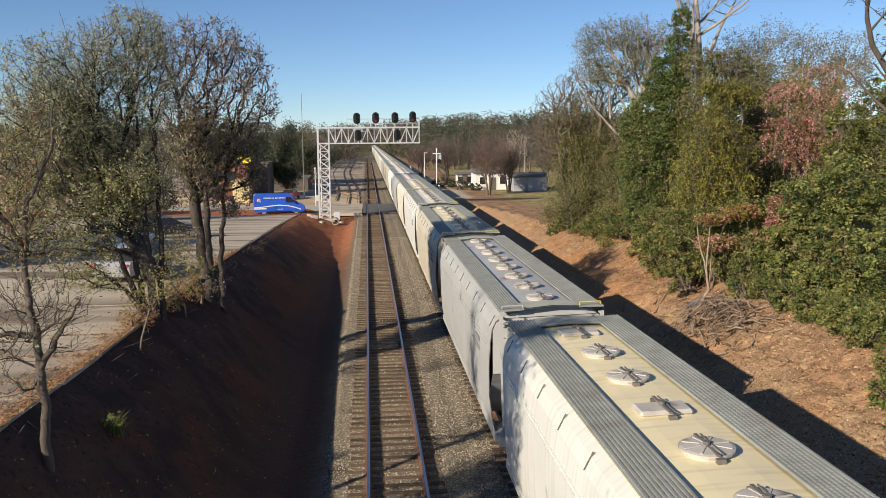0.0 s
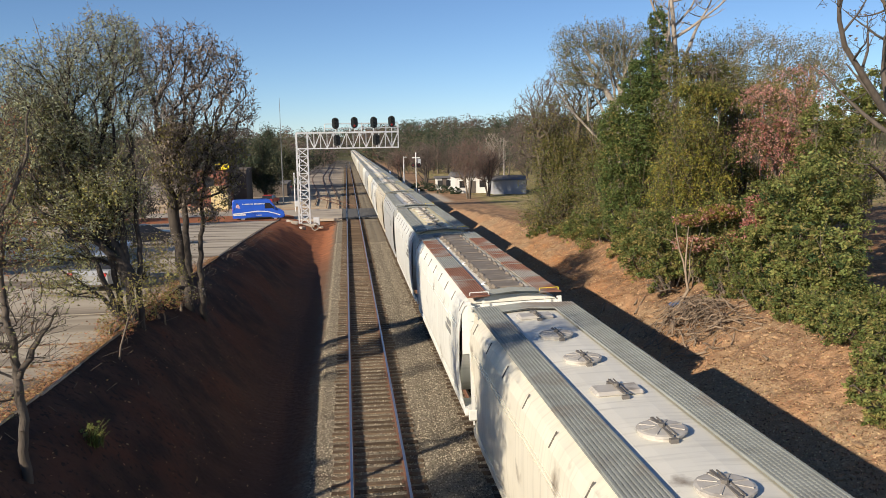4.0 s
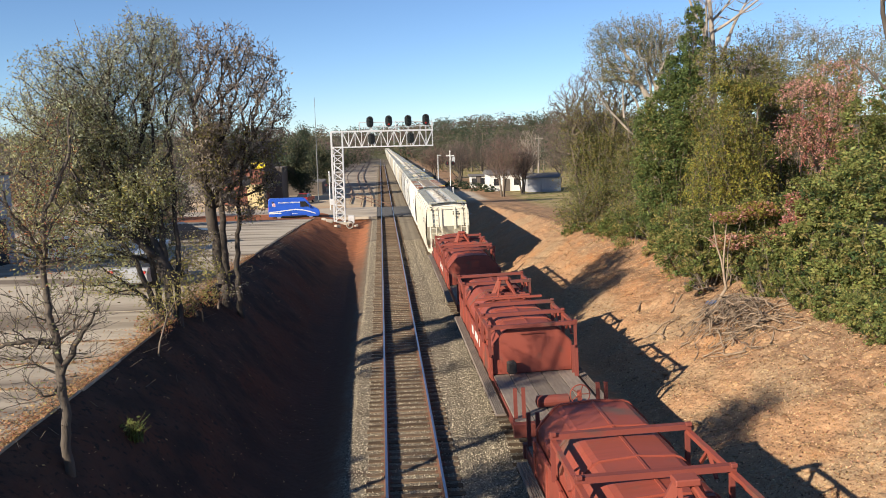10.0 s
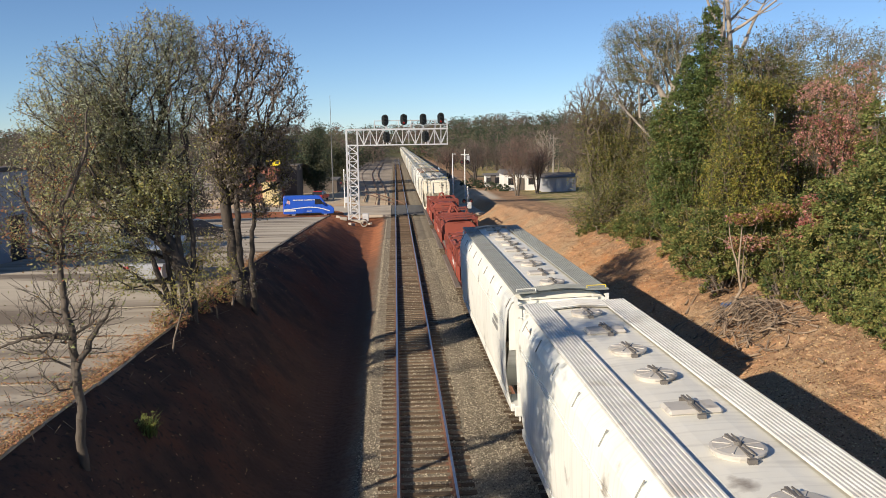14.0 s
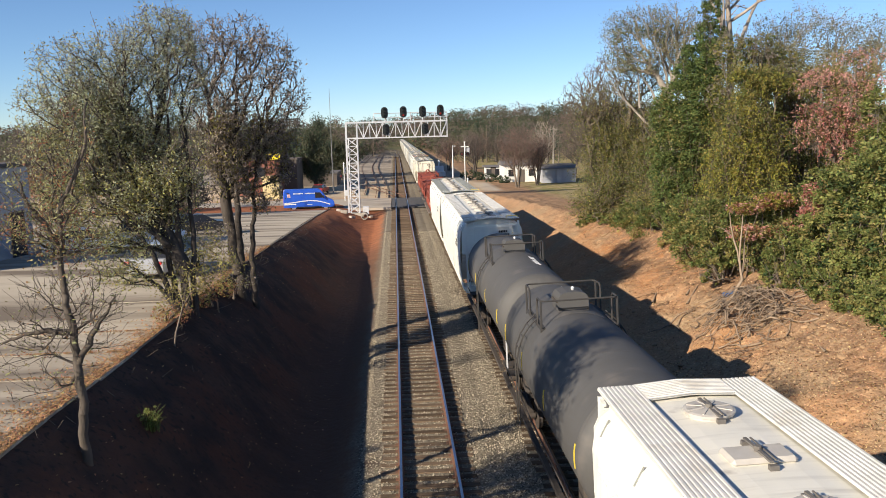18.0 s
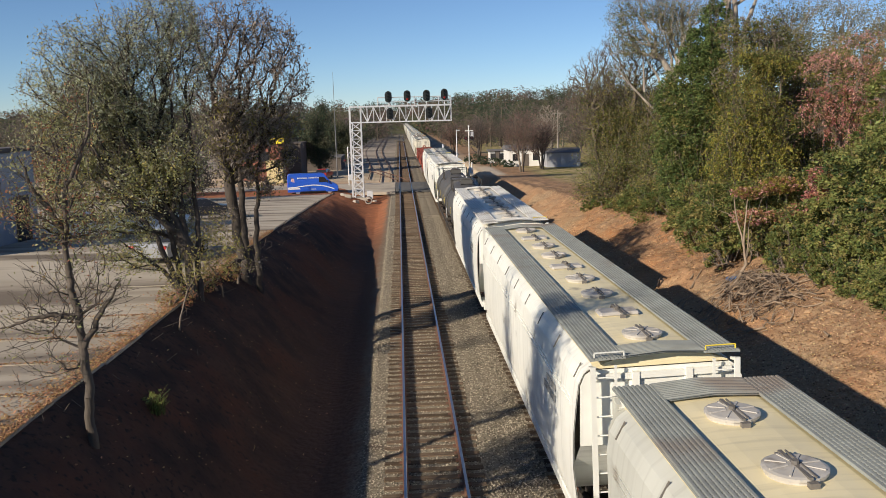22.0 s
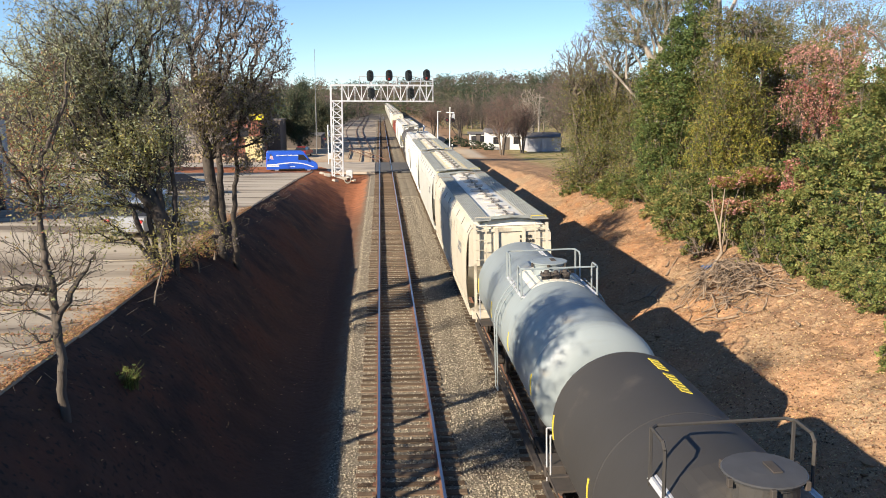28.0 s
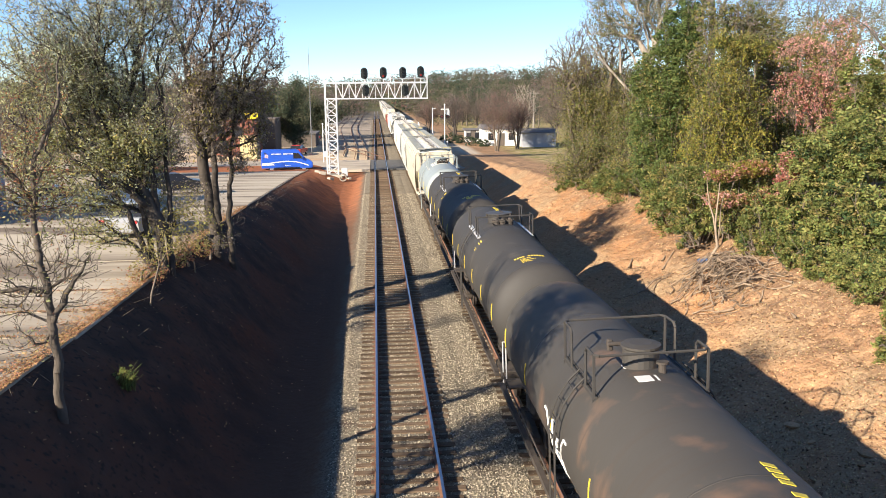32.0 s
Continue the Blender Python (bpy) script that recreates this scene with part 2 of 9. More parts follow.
class Shape:
    """Collects the faces of one mesh."""

    def __init__(self):
        self.v, self.f = [], []

    def add(self, verts, faces):
        k = len(self.v)
        self.v.extend(tuple(p) for p in verts)
        self.f.extend(tuple(i + k for i in q) for q in faces)
        return self

    def box(self, c, s, b=0.0, turn=None):
        """A box at c of size s, its edges cut by b."""
        x, y, z = s[0] / 2, s[1] / 2, s[2] / 2
        if b <= 0:
            vs = [(i * x, j * y, k * z) for i in (-1, 1) for j in (-1, 1) for k in (-1, 1)]
            fs = [(0, 1, 3, 2), (4, 6, 7, 5), (0, 4, 5, 1), (2, 3, 7, 6), (0, 2, 6, 4), (1, 5, 7, 3)]
        else:
            b = min(b, x * 0.9, y * 0.9, z * 0.9)
            vs, ix = [], {}
            for i in (-1, 1):
                for j in (-1, 1):
                    for k in (-1, 1):
                        for a in range(3):
                            ix[i, j, k, a] = len(vs)
                            vs.append((i * (x - (b if a != 0 else 0)), j * (y - (b if a != 1 else 0)), k * (z - (b if a != 2 else 0))))
            fs = []
            for a in range(3):
                for sg in (-1, 1):
                    q = []
                    for u, w in ((-1, -1), (1, -1), (1, 1), (-1, 1)):
                        key = [0, 0, 0]
                        key[a], key[(a + 1) % 3], key[(a + 2) % 3] = sg, u, w
                        q.append(ix[(*key, a)])
                    fs.append(tuple(q if sg > 0 else q[::-1]))
            for a in range(3):
                b1, c1 = (a + 1) % 3, (a + 2) % 3
                for u in (-1, 1):
                    for w in (-1, 1):
                        lo, hi = [0, 0, 0], [0, 0, 0]
                        lo[a], hi[a] = -1, 1
                        lo[b1] = hi[b1] = u
                        lo[c1] = hi[c1] = w
                        q = [ix[(*lo, b1)], ix[(*hi, b1)], ix[(*hi, c1)], ix[(*lo, c1)]]
                        fs.append(tuple(q if u * w < 0 else q[::-1]))
            for i in (-1, 1):
                for j in (-1, 1):
                    for k in (-1, 1):
                        q = [ix[i, j, k, a] for a in range(3)]
                        fs.append(tuple(q if i * j * k > 0 else q[::-1]))
        if turn is not None:
            vs = [turn @ Vector(p) for p in vs]
        return self.add([(p[0] + c[0], p[1] + c[1], p[2] + c[2]) for p in vs], fs)

    def rod(self, p, q, r, r2=None, n=6, caps=True):
        """A straight round bar from p to q."""
        p, q = Vector(p), Vector(q)
        r2 = r if r2 is None else r2
        d = (q - p).normalized()
        u = d.orthogonal().normalized()
        w = d.cross(u)
        ring = [(math.cos(2 * math.pi * i / n), math.sin(2 * math.pi * i / n)) for i in range(n)]
        vs = [p + (u * a + w * b) * r for a, b in ring] + [q + (u * a + w * b) * r2 for a, b in ring]
        fs = [(i, (i + 1) % n, n + (i + 1) % n, n + i) for i in range(n)]
        if caps:
            fs += [tuple(range(n))[::-1], tuple(range(n, 2 * n))]
        return self.add(vs, fs)

    def pipe(self, pts, r, n=6):
        for a, b in zip(pts[:-1], pts[1:]):
            self.rod(a, b, r, n=n)
        return self

    def beam(self, p, q, w, h=None):
        """A square bar from p to q."""
        p, q = Vector(p), Vector(q)
        h = w if h is None else h
        d = q - p
        turn = d.to_track_quat("Y", "Z").to_matrix()
        return self.box((p + q) / 2, (w, d.length, h), 0, turn)

    def lathe(self, c, rings, axis="z", n=24, caps=True):
        """A turned form: rings are (distance along the axis, radius)."""
        vs, fs = [], []
        for h, r in rings:
            for i in range(n):
                a = 2 * math.pi * i / n
                u, w = r * math.cos(a), r * math.sin(a)
                p = (u, w, h) if axis == "z" else ((u, h, -w) if axis == "y" else (h, u, w))
                vs.append((p[0] + c[0], p[1] + c[1], p[2] + c[2]))
        for k in range(len(rings) - 1):
            for i in range(n):
                j = (i + 1) % n
                fs.append((k * n + i, k * n + j, (k + 1) * n + j, (k + 1) * n + i))
        if caps:
            fs += [tuple(range(n))[::-1], tuple(range((len(rings) - 1) * n, len(rings) * n))]
        return self.add(vs, fs)

    def sweep(self, profile, y0, y1, caps=True, closed=True):
        """A profile of (x, z) drawn along y."""
        n = len(profile)
        vs = [(x, y0, z) for x, z in profile] + [(x, y1, z) for x, z in profile]
        m = n if closed else n - 1
        fs = [((i + 1) % n, i, n + i, n + (i + 1) % n) for i in range(m)]
        if caps and closed:
            fs += [tuple(range(n)), tuple(range(n, 2 * n))[::-1]]
        return self.add(vs, fs)

    def mesh(self, name, smooth=False):
        me = bpy.data.meshes.new(name)
        me.from_pydata(self.v, [], self.f)
        if smooth:
            me.shade_smooth()
        me.update()
        return me


def part(name, shape, material, parent=None, label="", smooth=False, at=None):
    """Links a shape (or a ready mesh) as one mesh object under a thing or a part."""
    me = shape.mesh(name, smooth) if isinstance(shape, Shape) else shape
    if material is not None and not me.materials:
        me.materials.append(material)
    ob = new(name, me)
    if parent is not None:
        ob.parent = parent
    if at is not None:
        ob.matrix_basis = at
    if label:
        tagged(ob, label)
    return ob


def thing(name, label, category, group="", kind="", at=None):
    ob = new(name)
    ob.empty_display_size = 0.2
    if at is not None:
        ob.matrix_basis = at
    return tagged(ob, label, category, group, kind)


def big_mesh(name, verts, faces, material=None, smooth=False):
    """A mesh from numpy arrays: verts (n, 3), faces (m, 3 or 4)."""
    verts, faces = np.asarray(verts, np.float32), np.asarray(faces, np.int32)
    me = bpy.data.meshes.new(name)
    k = faces.shape[1]
    me.vertices.add(len(verts))
    me.vertices.foreach_set("co", verts.ravel())
    me.loops.add(faces.size)
    me.loops.foreach_set("vertex_index", faces.ravel())
    me.polygons.add(len(faces))
    me.polygons.foreach_set("loop_start", np.arange(0, faces.size, k, dtype=np.int32))
    me.update(calc_edges=True)
    if smooth:
        me.shade_smooth()
    if material is not None:
        me.materials.append(material)
    return me


# ---- the lie of the land ----
LOT_Y = [-60, 15.9, 22.4, 29.0, 40.2, 50.1, 77.3, 95.5, 110, 2000]
LOT_Z = [3.3, 3.24, 3.09, 2.98, 2.9, 2.53, 1.35, 0.38, 0.0, 0.0]
EDGE_Y = [-60, 38, 48, 76, 96, 2000]
EDGE_X = [-8.08, -8.08, -8.15, -8.42, -8.6, -8.6]
TOP_Y = [-60, 34, 52, 60, 70, 80, 95, 112, 2000]
TOP_Z = [1.9, 1.8, 1.75, 1.5, 1.25, 1.0, 0.6, 0.2, 0.1]


def smooth_step(x, a, b):
    t = np.clip((x - a) / (b - a), 0, 1)
    return t * t * (3 - 2 * t)


def waves(x, y, s, seed=0):
    r = np.random.RandomState(seed)
    out = 0
    for k in range(7):
        a, f = r.rand() * 6.283, s * (1.35 ** k)
        out = out + np.sin((x * math.cos(a) + y * math.sin(a)) * f + r.rand() * 6.283) / (1.25 ** k)
    return out / 3.2


def ground_z(x, y):
    x, y = np.asarray(x, float), np.asarray(y, float)
    lot = np.interp(y, LOT_Y, LOT_Z)
    top = np.interp(y, TOP_Y, TOP_Z)
    cut = smooth_step(112 - y, 0, 25)
    toe = -0.25 - 0.45 * cut
    rough = waves(x, y, 0.9, 3) * 0.16 * cut
    z = np.full_like(x + y, -0.28)
    edge = np.interp(y, EDGE_Y, EDGE_X)
    left = np.interp((x + 2.6) / (edge + 2.6), [0, 0.1, 0.27, 0.4, 0.55, 0.7, 0.85, 0.94, 0.975, 1], [0, 0, 0.05, 0.2, 0.44, 0.69, 0.885, 0.965, 1, 1])
    zl = toe + (lot - 0.03 - toe) * left + rough * np.clip(left * 4, 0, 1) * np.clip((1 - left) * 6, 0, 1)
    sh = smooth_step(x, -3.3, -1.7)
    z = np.where(x < -1.7, zl * (1 - sh) + sh * -0.28, z)
    # the right-hand bank rises from a ditch beside the ballast
    ditch = -0.5 - 0.62 * cut * smooth_step(x, 6.7, 8.4)
    steep = 0.45 + 0.10 * smooth_step(y, 46, 60)
    face = ditch + np.clip(x - 8.7, 0, None) * steep
    bank = np.where(face < top, face, top + 0.25 * np.tanh((x - 15) * 0.12))
    gully = np.exp(-((y - 53) / 6.0) ** 2) * smooth_step(x, 10.5, 13.5) * 0.45
    bank = np.minimum(face + gully, np.maximum(bank, np.minimum(face, top + 0.5)))
    bank = bank + (rough * 0.9 + waves(x, y, 2.6, 9) * 0.08 * cut + np.abs(waves(x, y, 1.5, 14)) * 0.17 * cut + waves(x, y, 6.0, 15) * 0.05 * cut) * np.clip((x - 7.6) * 0.5, 0, 1)
    z = np.where(x > 5.9, np.where(x < 6.7, -0.28 - (x - 5.9) / 0.8 * 0.22, bank), z)
    return z


# ---- ground: one sheet from the cutting to the horizon ----
def cat(*parts):
    return np.unique(np.round(np.concatenate([np.asarray(p, float) for p in parts]), 4))


GX = cat(np.linspace(-1800, -120, 12), np.linspace(-120, -30, 14), np.linspace(-30, -9, 22), np.arange(-9, -1.6, 0.22), np.arange(-1.6, 6.5, 0.5),
         np.arange(6.5, 16.6, 0.15), np.arange(16.6, 40, 1.2), np.linspace(40, 140, 16), np.linspace(140, 1800, 12))
GY = cat(np.linspace(-400, -40, 8), np.arange(-40, 10, 3.0), np.arange(10, 40, 0.22), np.arange(40, 74, 0.4), np.arange(74, 118, 0.9), np.arange(118, 200, 4), np.linspace(200, 3500, 26))
gx, gy = np.meshgrid(GX, GY)
gz = ground_z(gx, gy)
def hill_z(x, y):
    """Wooded rise beyond the yard."""
    x, y = np.asarray(x, float), np.asarray(y, float)
    return smooth_step(y, 420, 760) * (10 + 9 * waves(x, y, 0.02, 21) + np.clip(x * 0.06, -4, 11)) + smooth_step(y, 900, 1700) * (14 + 12 * waves(x, y, 0.004, 23))


gz = gz + hill_z(gx, gy)
nx, ny = len(GX), len(GY)
idx = np.arange(nx * ny).reshape(ny, nx)
quads = np.stack([idx[:-1, :-1], idx[:-1, 1:], idx[1:, 1:], idx[1:, :-1]], -1).reshape(-1, 4)


def ground_mat():
    """Red clay in the cutting, leaf litter on the bank, dry grass and dirt beyond; the left bank's shade is put into
    its colour.
    """
    m = bpy.data.materials.new("cutting_earth")
    m.use_nodes = True
    n, l = m.node_tree.nodes, m.node_tree.links
    b = n["Principled BSDF"]
    b.inputs["Roughness"].default_value = 0.95
    b.inputs["Specular IOR Level"].default_value = 0.06
    g = n.new("ShaderNodeNewGeometry")
    sp = n.new("ShaderNodeSeparateXYZ")
    l.new(g.outputs["Position"], sp.inputs[0])

    def nz(s, d=6.0):
        t = n.new("ShaderNodeTexNoise")
        t.inputs["Scale"].default_value, t.inputs["Detail"].default_value = s, d
        l.new(g.outputs["Position"], t.inputs["Vector"])
        return t.outputs["Fac"]

    def rng(v, a, c):
        r = n.new("ShaderNodeMapRange")
        r.inputs["From Min"].default_value, r.inputs["From Max"].default_value = a, c
        l.new(v, r.inputs["Value"])
        return r.outputs[0]

    def op(kind, a, c):
        k = n.new("ShaderNodeMath")
        k.operation = kind
        for s, v in zip(k.inputs, (a, c)):
            if isinstance(v, (int, float)):
                s.default_value = v
            else:
                l.new(v, s)
        return k.outputs[0]

    def mix(f, a, c):
        x = n.new("ShaderNodeMix")
        x.data_type = 'RGBA'
        l.new(f, x.inputs["Factor"])
        for s, v in ((x.inputs["A"], a), (x.inputs["B"], c)):
            if isinstance(v, tuple):
                s.default_value = (*v, 1)
            else:
                l.new(v, s)
        return x.outputs["Result"]

    clay = mix(rng(nz(0.5), 0.35, 0.65), (0.47, 0.275, 0.15), (0.36, 0.21, 0.115))
    face = op('MULTIPLY', op('MULTIPLY', rng(sp.outputs["X"], 10.8, 13.2), op('MULTIPLY', rng(sp.outputs["Y"], 37, 45), rng(sp.outputs["Y"], 66, 56))), rng(nz(0.5), 0.36, 0.56))
    clay = mix(rng(nz(0.23), 0.60, 0.70), clay, (0.42, 0.22, 0.10))
    litter = mix(rng(nz(9.0), 0.4, 0.62), (0.42, 0.30, 0.18), (0.28, 0.195, 0.12))
    earth = mix(rng(nz(0.33, 4), 0.42, 0.56), litter, clay)
    earth = mix(face, earth, mix(rng(nz(1.4), 0.35, 0.65), (0.47, 0.215, 0.085), (0.36, 0.15, 0.06)))
    shed = op('MULTIPLY', rng(op('ADD', sp.outputs["X"], op('MULTIPLY', nz(0.7), 2.4)), 13.6, 15.2), rng(nz(2.2), 0.36, 0.56))
    earth = mix(shed, earth, (0.23, 0.14, 0.085))
    earth = mix(rng(nz(22.0, 3.0), 0.56, 0.70), earth, (0.15, 0.10, 0.065))
    earth = mix(rng(nz(31.0, 3.0), 0.60, 0.72), earth, (0.56, 0.42, 0.27))
    earth = mix(rng(nz(6.0, 8.0), 0.50, 0.68), earth, (0.31, 0.195, 0.115))
    earth = mix(rng(nz(3.1, 8.0), 0.60, 0.72), earth, (0.52, 0.34, 0.19))
    # left bank: litter and clay, darkened to carry the bank's own shade
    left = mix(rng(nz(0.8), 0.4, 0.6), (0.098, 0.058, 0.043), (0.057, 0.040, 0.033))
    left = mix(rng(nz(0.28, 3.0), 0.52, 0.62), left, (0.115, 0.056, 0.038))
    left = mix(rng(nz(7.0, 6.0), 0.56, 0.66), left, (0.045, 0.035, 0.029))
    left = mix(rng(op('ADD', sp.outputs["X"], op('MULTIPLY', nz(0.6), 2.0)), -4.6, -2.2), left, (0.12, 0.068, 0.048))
    # far end of the left bank: red clay, painted brighter where sun reaches it
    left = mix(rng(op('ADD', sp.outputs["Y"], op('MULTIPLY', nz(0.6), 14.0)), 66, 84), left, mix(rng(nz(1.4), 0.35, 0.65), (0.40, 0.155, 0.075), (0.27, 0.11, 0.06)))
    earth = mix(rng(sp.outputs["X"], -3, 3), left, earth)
    gravel = mix(rng(nz(14.0), 0.35, 0.65), (0.24, 0.20, 0.15), (0.10, 0.083, 0.065))
    strip = op('MULTIPLY', rng(op('ADD', sp.outputs["X"], op('MULTIPLY', nz(1.2), 0.8)), -2.0, -1.5), rng(sp.outputs["X"], 6.8, 6.2))
    out = mix(strip, earth, gravel)
    dirt = mix(rng(nz(0.12), 0.4, 0.6), (0.60, 0.48, 0.33), (0.42, 0.335, 0.235))
    grass = mix(rng(nz(0.9), 0.4, 0.6), (0.21, 0.195, 0.075), (0.40, 0.31, 0.17))
    lawn = op('MULTIPLY', rng(sp.outputs["X"], 10.5, 13.5), rng(op('ADD', sp.outputs["Y"], op('MULTIPLY', nz(0.4), 10.0)), 84, 92))
    out = mix(rng(sp.outputs["Y"], 108, 122), out, dirt)
    cinder = mix(rng(nz(0.16), 0.4, 0.6), (0.40, 0.34, 0.27), (0.25, 0.215, 0.175))
    out = mix(op('MULTIPLY', rng(op('ADD', sp.outputs["Y"], op('MULTIPLY', nz(0.07), 60.0)), 165, 195), rng(sp.outputs["X"], 14, 9)), out, cinder)
    soil = mix(rng(nz(0.7), 0.4, 0.6), (0.36, 0.225, 0.135), (0.26, 0.17, 0.105))
    grass = mix(rng(op('ADD', sp.outputs["X"], op('MULTIPLY', nz(0.5), 3.0)), 18.5, 21.0), soil, grass)
    drive = op('MULTIPLY', op('MULTIPLY', rng(sp.outputs["X"], 11.0, 11.8), rng(sp.outputs["X"], 14.4, 13.4)), op('MULTIPLY', rng(sp.outputs["Y"], 112, 115), rng(sp.outputs["Y"], 136, 130)))
    out = mix(lawn, out, mix(drive, grass, (0.47, 0.41, 0.33)))
    woods = mix(rng(nz(0.02), 0.4, 0.6), (0.10, 0.085, 0.05), (0.065, 0.075, 0.035))
    out = mix(rng(sp.outputs["Y"], 320, 500), out, woods)
    l.new(out, b.inputs["Base Color"])
    bp = n.new("ShaderNodeBump")
    bp.inputs["Strength"].default_value, bp.inputs["Distance"].default_value = 1.0, 0.10
    l.new(nz(4.5, 10.0), bp.inputs["Height"])
    l.new(bp.outputs[0], b.inputs["Normal"])
    return m


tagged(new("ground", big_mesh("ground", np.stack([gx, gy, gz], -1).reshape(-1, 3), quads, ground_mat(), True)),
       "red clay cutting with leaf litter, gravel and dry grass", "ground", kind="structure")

M_KERB = mat("weathered_kerb", (0.50, 0.425, 0.32), 0.95, (0.31, 0.25, 0.18), 1.5, bump=0.4, bump_scale=30, jitter=0.2)
# the parking lot on top of the left bank, with its kerb
lot_y = cat(np.arange(-40, 96, 3.0))
vs, fs = [], []
for y in lot_y:
    z = float(np.interp(y, LOT_Y, LOT_Z))
    for x in (float(np.interp(y, EDGE_Y, EDGE_X)) - 0.15, -20, -60, -140):
        vs.append((x, y, z + (0 if x > -10 else 0.02)))
for i in range(len(lot_y) - 1):
    for j in range(3):
        a = i * 4 + j
        fs.append((a + 1, a, a + 4, a + 5))
k = len(vs)
vs += [(x, y, z - 0.25) for x, y, z in vs]
fs += [(i * 4, i * 4 + k, (i + 1) * 4 + k, (i + 1) * 4) for i in range(len(lot_y) - 1)]
tagged(part("parking_lot", Shape().add(vs, fs), M_ASPHALT), "worn sunlit asphalt parking lot with cracks", "parking lot", kind="structure")
kerb = thing("kerb", "long weathered concrete kerb along the parking lot edge", "kerb", kind="structure")
for y in np.arange(8, 96, 3.0):
    za, zb = np.interp(y, LOT_Y, LOT_Z), np.interp(y + 3, LOT_Y, LOT_Z)
    s = Shape().box((0, 0, 0), (0.09, math.hypot(2.97, zb - za), 0.34), 0.02)
    part("kerb_stone", s, M_KERB, kerb, at=pose(float(np.interp(y + 1.5, EDGE_Y, EDGE_X)) + random.uniform(-0.03, 0.03), y + 1.5, (za + zb) / 2 - 0.115 - random.uniform(0, 0.04), math.degrees(math.atan2(zb - za, 3)), random.uniform(-3, 3), random.uniform(-0.5, 0.5) + math.degrees(math.atan2(float(np.interp(y, EDGE_Y, EDGE_X) - np.interp(y + 3, EDGE_Y, EDGE_X)), 3))))

# ---- the two tracks ----
RAIL = [(-0.075, -0.19), (0.075, -0.19), (0.075, -0.175), (0.012, -0.15), (0.012, -0.045), (0.037, -0.035), (0.037, -0.004), (0.03, 0.0),
        (-0.03, 0.0), (-0.037, -0.004), (-0.037, -0.035), (-0.012, -0.045), (-0.012, -0.15), (-0.075, -0.175)]


def rail(x, z):
    s = Shape().sweep(RAIL, -60, 900)
    me = s.mesh("rail")
    me.materials.append(M_RUST)
    me.materials.append(M_RAILTOP)
    for p in me.polygons:
        if p.center.z > -0.003 and abs(p.normal.z) > 0.5:
            p.material_index = 1
    ob = tagged(new("rail", me), "steel rail with a polished head and rusty web", "rail", "rails of the tracks", "structure")
    ob.location = (x, 0, z)


for cx in (0.0, 4.2):
    for dx in (-0.7525, 0.7525):
        rail(cx + dx, 0.02 + 0.03 * dx if cx else 0.0)

# ballast bed under both tracks
s = Shape().sweep([(-2.3, -0.5), (-1.75, -0.235), (1.75, -0.235), (2.15, -0.27), (2.5, -0.235), (5.95, -0.235), (6.9, -0.5)], -60, 900)
tagged(part("ballast_bed", s, M_BALLAST), "bed of tan-grey crushed stone ballast", "ballast", kind="structure")

# ballast stones, loose over the beds where they can be told apart
rs = np.random.RandomState(5)
N = 56000
sy = 15 + 62 * rs.rand(N) ** 1.7
sx = np.where(rs.rand(N) < 0.75, rs.uniform(-2.3, 2.9, N), rs.uniform(2.2, 6.2, N))
sz = np.interp(sx, [-2.3, -1.75, 1.75, 2.15, 2.5, 5.95, 6.9], [-0.48, -0.225, -0.225, -0.26, -0.225, -0.225, -0.5])
keep = (np.abs(np.abs(sx) - 0.7525) > 0.11)
sx, sy, sz = sx[keep], sy[keep], sz[keep]
N = len(sx)
base = np.array([[1, 0, 0], [-1, 0, 0], [0, 1, 0], [0, -1, 0], [0, 0, 1], [0, 0, -1]], float)
tri = np.array([[0, 2, 4], [2, 1, 4], [1, 3, 4], [3, 0, 4], [2, 0, 5], [1, 2, 5], [3, 1, 5], [0, 3, 5]])
size = rs.uniform(0.016, 0.040, (N, 1, 3)) * np.array([1, 1, 0.75])
ang = rs.rand(N) * 6.28
vv = base[None] * size + rs.uniform(-0.008, 0.008, (N, 6, 3))
ca, sa = np.cos(ang)[:, None], np.sin(ang)[:, None]
vv = np.stack([vv[..., 0] * ca - vv[..., 1] * sa, vv[..., 0] * sa + vv[..., 1] * ca, vv[..., 2] + rs.uniform(-0.2, 0.3, (N, 1)) * vv[..., 0]], -1)
vv += np.stack([sx, sy, sz], -1)[:, None]
ff = (tri[None] + (np.arange(N) * 6)[:, None, None]).reshape(-1, 3)
tagged(new("ballast_stones", big_mesh("ballast_stones", vv.reshape(-1, 3), ff, M_STONE)), "loose crushed ballast stones between the ties", "gravel", kind="stuff")

# ---- the freight train ----
SPEED = 9.25
TRAIN_X, CANT = 4.2, 1.7
MOVERS = []


def paint(name, c, dirt=(0.20, 0.16, 0.12), amount=0.35, rough=0.5, c2=None):
    return mat(name, c, rough, c2 or tuple(v * 0.86 for v in c), 0.7, spots=dirt, spot_scale=0.9, spot_amount=amount, bump=0.08, bump_scale=12,
               streak=(tuple(v * 0.62 + d * 0.15 for v, d in zip(c, dirt)), (0.6, 7.0, 0.25)))


